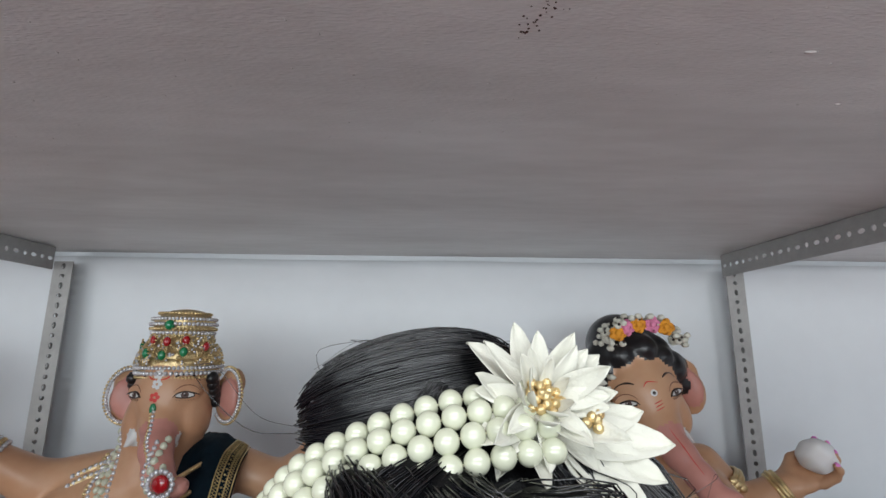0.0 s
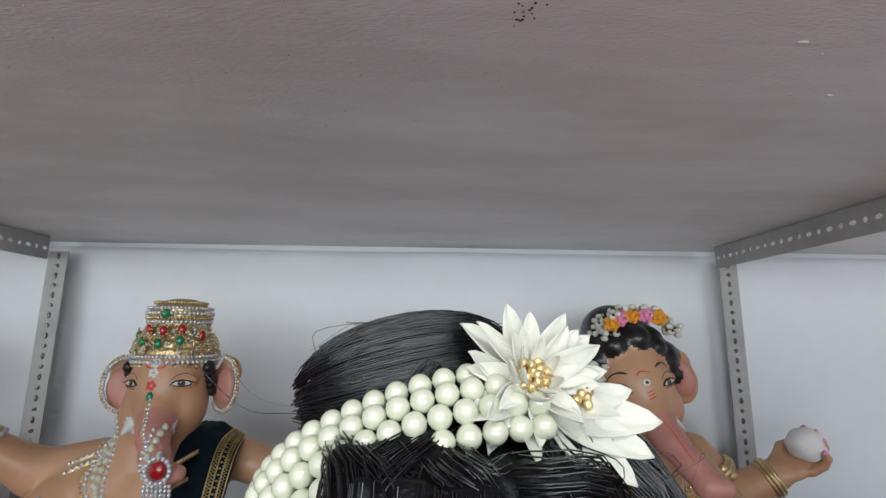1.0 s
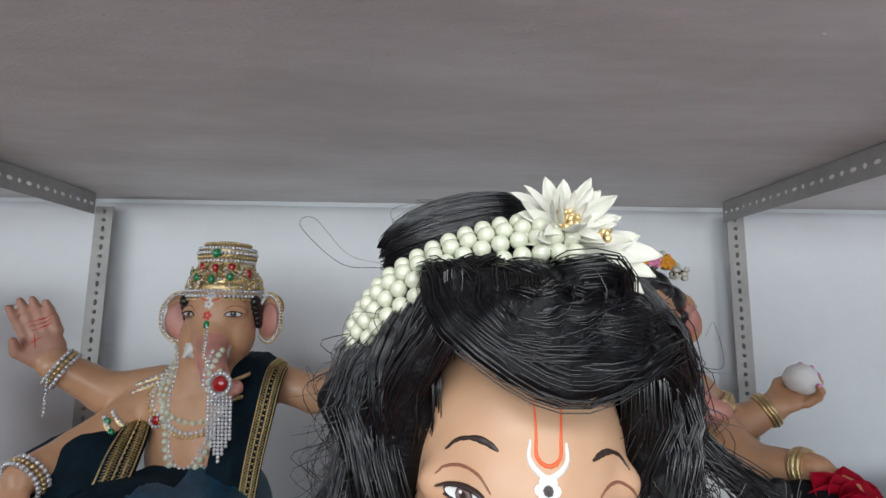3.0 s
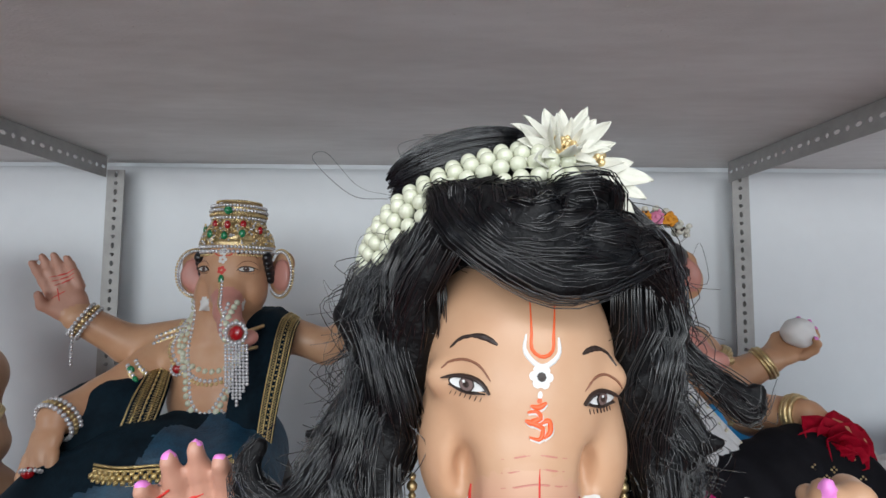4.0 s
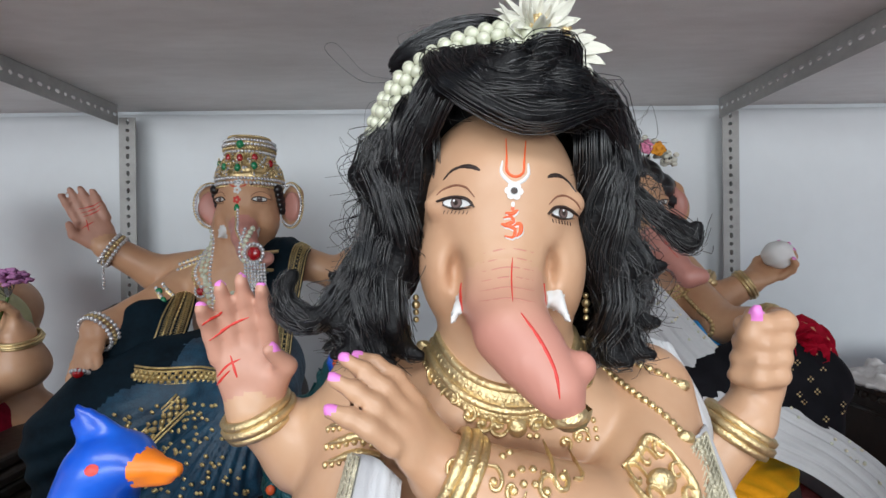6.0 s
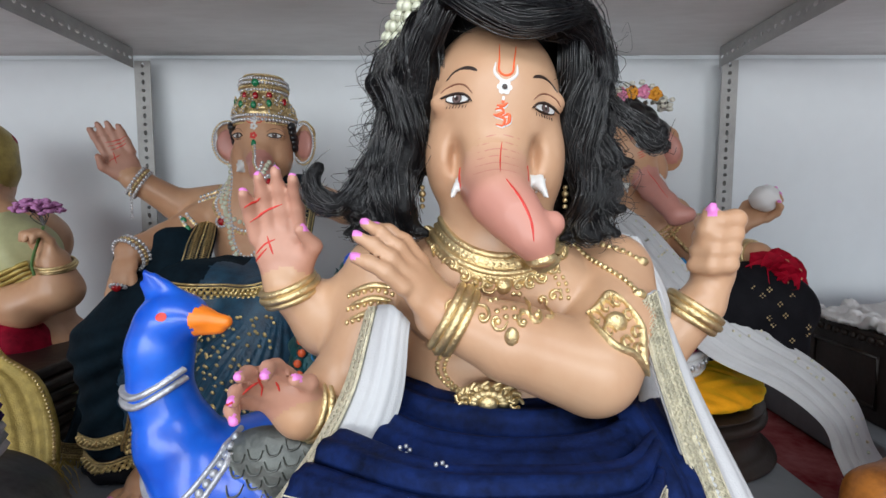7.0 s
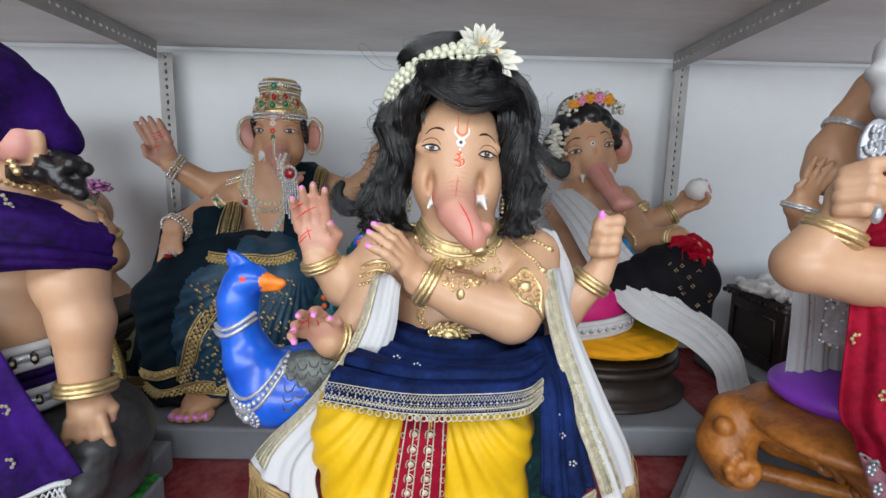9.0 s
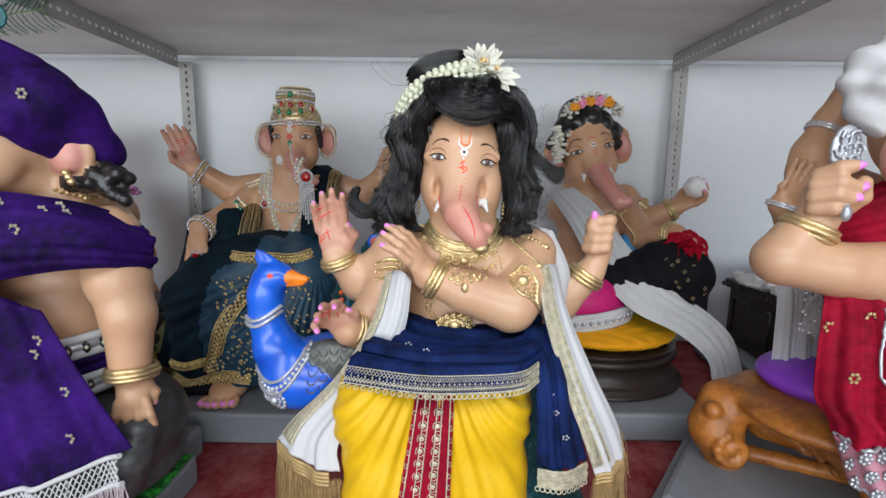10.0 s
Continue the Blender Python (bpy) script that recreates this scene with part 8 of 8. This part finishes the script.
# ---- red shawl statue's clothes ----
def red_clothes():
    rng = random.Random(41)
    c = Clay(0.005)
    c.ball((0.83, 0.12, 0.835), (0.135, 0.12, 0.085), WHITECLOTH, 0.03)
    c.chain([(0.70, 0.06, 0.880, 0.030), (0.635, 0.08, 0.842, 0.030), (0.618, 0.08, 0.822, 0.024)], WHITECLOTH, 0.012)
    c.chain([(0.622, 0.08, 0.822, 0.026), (0.640, 0.075, 0.780, 0.030), (0.650, 0.065, 0.755, 0.022)], WHITECLOTH, 0.012)
    c.chain([(0.640, 0.05, 0.81, 0.030), (0.70, 0.01, 0.80, 0.034), (0.80, -0.02, 0.82, 0.04), (0.90, -0.02, 0.83, 0.04)], WHITECLOTH, 0.012)
    c.chain([(0.648, 0.06, 0.765, 0.024), (0.70, 0.02, 0.765, 0.024), (0.80, -0.01, 0.78, 0.026)], WHITECLOTH, 0.006)
    c.ball((0.70, 0.08, 0.80), (0.075, 0.05, 0.055), WHITECLOTH, 0.02)

    def creases(V):
        a = np.arctan2(V[:, 2] - 0.70, V[:, 0] - 0.70)
        return 0.0045 * (1 - 2 * np.abs(np.sin(a * 9 + 0.8 * np.sin(V[:, 2] * 40)))) + 0.0015 * np.sin(V[:, 2] * 190 + V[:, 0] * 90)
    c.solve(creases)
    thing("turban", c, "white pleated cloth turban", "turban")
    ob = empty("shawl", "crimson velvet shawl with silver lace ends", "shawl")
    rows = [[(0.664, 0.150, 0.605), (0.690, 0.110, 0.655), (0.735, 0.085, 0.678), (0.80, 0.07, 0.685)], [(0.652, 0.135, 0.574), (0.690, 0.085, 0.605), (0.735, 0.065, 0.625), (0.80, 0.05, 0.635)], [(0.670, 0.11, 0.535), (0.71, 0.07, 0.545), (0.755, 0.055, 0.555), (0.82, 0.04, 0.56)]]
    s = Soup()
    s.sheet(ripples(loft(rows, 40, 50), 0.005, 2.4, 0, 0.9, 0.6), CRIMSON, 0.003)
    part("shoulder_fall", s, ob)
    rows = [[(0.612, 0.075, 0.482), (0.655, 0.055, 0.482), (0.70, 0.05, 0.475), (0.77, 0.04, 0.47)], [(0.596, 0.055, 0.430), (0.645, 0.022, 0.430), (0.69, 0.01, 0.425), (0.76, 0.0, 0.42)], [(0.586, 0.042, 0.380), (0.640, 0.008, 0.380), (0.69, -0.005, 0.375), (0.75, -0.015, 0.37)],
            [(0.586, 0.036, 0.315), (0.640, -0.002, 0.310), (0.69, -0.018, 0.305), (0.75, -0.03, 0.30)], [(0.598, 0.022, 0.285), (0.650, -0.020, 0.280), (0.69, -0.034, 0.275), (0.75, -0.045, 0.27)], [(0.612, 0.026, 0.252), (0.655, -0.014, 0.248), (0.69, -0.026, 0.245), (0.75, -0.04, 0.24)]]
    g = ripples(loft(rows, 70, 80), 0.0085, 3.2, 1, 0.7, 0.35)
    s = Soup()
    s.sheet(g, CRIMSON, 0.003)
    part("velvet", s, ob)
    s = Soup()
    e0 = spline(g[-1, ::6], 30)
    e1 = e0 + vec((0.02, -0.02, -0.075))
    t = np.linspace(0, 1, 8)[:, None, None]
    s.sheet(e0[None] * (1 - t) + e1[None] * t - (0, 0.004, 0), MAUVELACE, 0.001)
    part("lace_end", s, ob, "dusty pink band under silver lace")
    s = Soup()
    for i in range(7):
        for j in range(3):
            q = e0[2 + i * 4] * (1 - (0.15 + 0.35 * j)) + e1[2 + i * 4] * (0.15 + 0.35 * j) - (0, 0.008, 0)
            for b in np.arange(7) * 0.9:
                s.bead(q + vec((0.009 * math.cos(b), 0, 0.008 * math.sin(b))), (0.0042, 0.003, 0.0042), SILVER, 3, 6)
            s.bead(q, 0.005, SILVER, 3, 6)
    for f in (0.0, 1.0):
        z = np.array([e0[i] * (1 - f) + e1[i] * f + vec((0, -0.008, 0.006 * (i % 2))) for i in range(30)])
        s.tube(z, 0.004, SILVER, 5)
    part("silver_lace", s, ob, "silver floral lace")
    s = Soup()
    for off in (-0.014, -0.005, 0.004, 0.013):
        p = spline([(0.690, 0, 0.465), (0.674, 0, 0.432), (0.668, 0, 0.368), (0.690, 0, 0.30), (0.712, 0, 0.255)], 40) + vec((off, 0, 0))
        p[:, 1] = [g.reshape(-1, 3)[np.argmin(np.hypot(g[:, :, 0] - x, g[:, :, 2] - z)), 1] - 0.006 for x, _, z in p]
        s.tube(p, 0.003, SILVER, 5)
        for i in range(0, 40, 2):
            s.bead(p[i] + (0.004, -0.003, 0), 0.0032, GEM, 3, 6)
    part("silver_border", s, ob, "silver beaded border")
    s = Soup()
    for x, z in ((0.605, 0.43), (0.655, 0.45), (0.69, 0.33), (0.62, 0.36)):
        i = np.argmin(np.abs(g[:, :, 0] - x) + np.abs(g[:, :, 2] - z))
        p = g.reshape(-1, 3)[i]
        motif(ob, p - (0, 0.004, 0), 0.007, GOLD)
    ob = empty("belt", "silver grey sequined belt cloth", "belt")
    s = Soup()
    rows = [[(0.632, 0.14, 0.480), (0.642, 0.10, 0.480), (0.67, 0.09, 0.480)], [(0.630, 0.14, 0.44), (0.640, 0.10, 0.44), (0.67, 0.09, 0.44)], [(0.628, 0.14, 0.395), (0.640, 0.10, 0.39), (0.67, 0.09, 0.385)]]
    gg = loft(rows, 20, 16)
    s.sheet(gg, SILVERCLOTH, 0.002)
    part("cloth", s, ob)
    s = Soup()
    for i in range(40):
        s.bead(gg[rng.randrange(20), rng.randrange(16)] - (0.002, 0.003, 0), 0.003, GEM, 3, 6)
    part("sequins", s, ob, "silver sequins")["kind"] = "stuff"
    # white drape hanging beside the seat
    ob = empty("drape", "white cotton drape with small gold dots beside the seat", "drape")
    rows = [[(0.655, 0.25, 0.470), (0.70, 0.24, 0.475), (0.755, 0.23, 0.475)], [(0.662, 0.25, 0.40), (0.705, 0.235, 0.40), (0.755, 0.23, 0.40)], [(0.666, 0.25, 0.27), (0.71, 0.23, 0.27), (0.76, 0.22, 0.27)]]
    gw = ripples(loft(rows, 30, 40), 0.006, 3.0, 1, 0.3, 0.6)
    s = Soup()
    s.sheet(gw, WHITECLOTH, 0.002)
    part("cloth", s, ob)
    for i in range(3, 28, 6):
        for j in (12, 26):
            s = Soup()
            s.bead(gw[i, j] - (0, 0.003, 0), (0.004, 0.001, 0.004), GOLD, 3, 6)
            part("gold_dot", s, ob, "small gold dot")
    # silver filigree ornament held up
    s = Soup()
    o = vec((0.608, 0.070, 0.712))
    s.bead(o, (0.026, 0.008, 0.040), SILVER, 8, 14)
    for q in range(6):
        b = q * 1.047
        sp = [o + vec((0.012 * math.cos(b) + (0.011 - 0.0013 * w) * math.cos(w + b), -0.008, 0.020 * math.sin(b) + (0.013 - 0.0013 * w) * math.sin(w + b))) for w in range(8)]
        s.tube(spline(sp, 24), 0.0032, SILVER, 6)
    s.tube(spline([o + (-0.002, 0, -0.03), o + (-0.010, -0.020, -0.07), o + (-0.017, -0.036, -0.092)], 12), 0.006, SILVER, 8)
    s.bead(o + (-0.018, -0.038, -0.097), (0.008, 0.008, 0.013), SILVER, 6, 10)
    thing("silver_ornament", s, "silver filigree ornament held in a raised fist", "ornament")


MAUVELACE = mat("dusty_pink_net", (0.50, 0.22, 0.28), 0.8, var=0.2, scale=90)
SILVERCLOTH = mat("silver_grey_net", (0.42, 0.40, 0.42), 0.55, 0.3, var=0.4, scale=90, bump=0.5, bscale=400)
red_clothes()


# ---- clothes and flowers of the statue in the corner ----
def green_clothes():
    rng = random.Random(51)
    ob = empty("robe", "pale green satin robe with olive gold borders", "robe")
    ob.matrix_world = CORNER
    c = Clay(0.005)
    c.ball((-1.04, 0.625, 0.535), (0.112, 0.090, 0.095), CREAM, 0.02)
    c.ball((-0.985, 0.62, 0.52), (0.055, 0.06, 0.065), CREAM, 0.02)
    c.ball((-1.05, 0.58, 0.34), (0.12, 0.085, 0.075), CRIMSON, 0.02)
    c.chain([(-1.0, 0.60, 0.27, 0.07), (-0.90, 0.58, 0.25, 0.06), (-0.82, 0.56, 0.23, 0.05)], CREAM, 0.03)
    c.solve(lambda V: 0.003 * np.sin(V[:, 0] * 110 + V[:, 2] * 50))
    part("satin", c, ob)
    s = Soup()
    for dz in (0.0, 0.010, 0.020, 0.030):
        p = c.onto(spline([(-1.14, 0.40, 0.425 + dz), (-1.06, 0.40, 0.445 + dz), (-0.99, 0.40, 0.468 + dz), (-0.945, 0.40, 0.492 + dz)], 30), (0, 1, 0), 0.4)
        s.tube(p, 0.0058, OLIVEGOLD, 6)
    part("chest_border", s, ob, "olive gold woven border")
    ob = empty("stole", "olive gold brocade stole with long thread fringe", "stole")
    rows = [[(-1.08, 0.60, 0.375), (-1.05, 0.58, 0.380), (-1.01, 0.60, 0.385)], [(-1.04, 0.56, 0.305), (-1.005, 0.545, 0.305), (-0.965, 0.56, 0.310)], [(-0.975, 0.53, 0.240), (-0.925, 0.515, 0.250), (-0.870, 0.54, 0.258)], [(-0.915, 0.49, 0.180), (-0.865, 0.475, 0.185), (-0.805, 0.50, 0.190)], [(-0.880, 0.455, 0.118), (-0.830, 0.440, 0.118), (-0.775, 0.465, 0.126)]]
    g = ripples(loft(rows, 44, 20), 0.006, 1.8, 1, 0.5, 0.4)
    s = Soup()
    s.sheet(g, OLIVEGOLD, 0.002)
    part("gold_border", s, ob, "olive gold brocade cloth")
    s = Soup()
    for k in (1, 18):
        for i in range(0, 44):
            s.bead(g[i, k] - (0, 0.003, 0), 0.0035, GOLD, 3, 6)
    fringe(s, g[-1], 0.062, 260, OLIVEGOLD, rng, 0.0009, 0.016, unit((0.25, -0.35, -0.6)))
    part("fringe", s, ob, "old gold beads and fringe")
    ob = empty("flower_bunch", "small bunch of lilac pink flowers held in a fist", "flowers")
    ob.matrix_world = CORNER
    s = Soup()
    for i in range(130):
        a, r = rng.random() * 6.28, 0.042 * math.sqrt(rng.random())
        p = vec((-0.905 + r * math.cos(a) * 1.15, 0.56 + r * math.sin(a) * 0.7, 0.640 + 0.018 * rng.random() - 8 * r * r))
        s.bead(p, (0.0085, 0.004, 0.005), PINKFLOWER, 3, 6, rot(rng.uniform(0, 180), rng.uniform(0, 180)))
    part("blossoms", s, ob, "lilac pink petals")
    s = Soup()
    for i in range(16):
        s.tube(spline([(-0.895, 0.56, 0.60), (-0.90 + rng.gauss(0, 0.012), 0.56, 0.62), (-0.905 + rng.gauss(0, 0.022), 0.556, 0.645)], 5), 0.001, DARK, 4)
    s.tube(spline([(-0.895, 0.56, 0.60), (-0.902, 0.535, 0.53), (-0.895, 0.53, 0.500)], 10), 0.0028, LEAF, 6)
    part("stem", s, ob, "thin dark stems")


green_clothes()
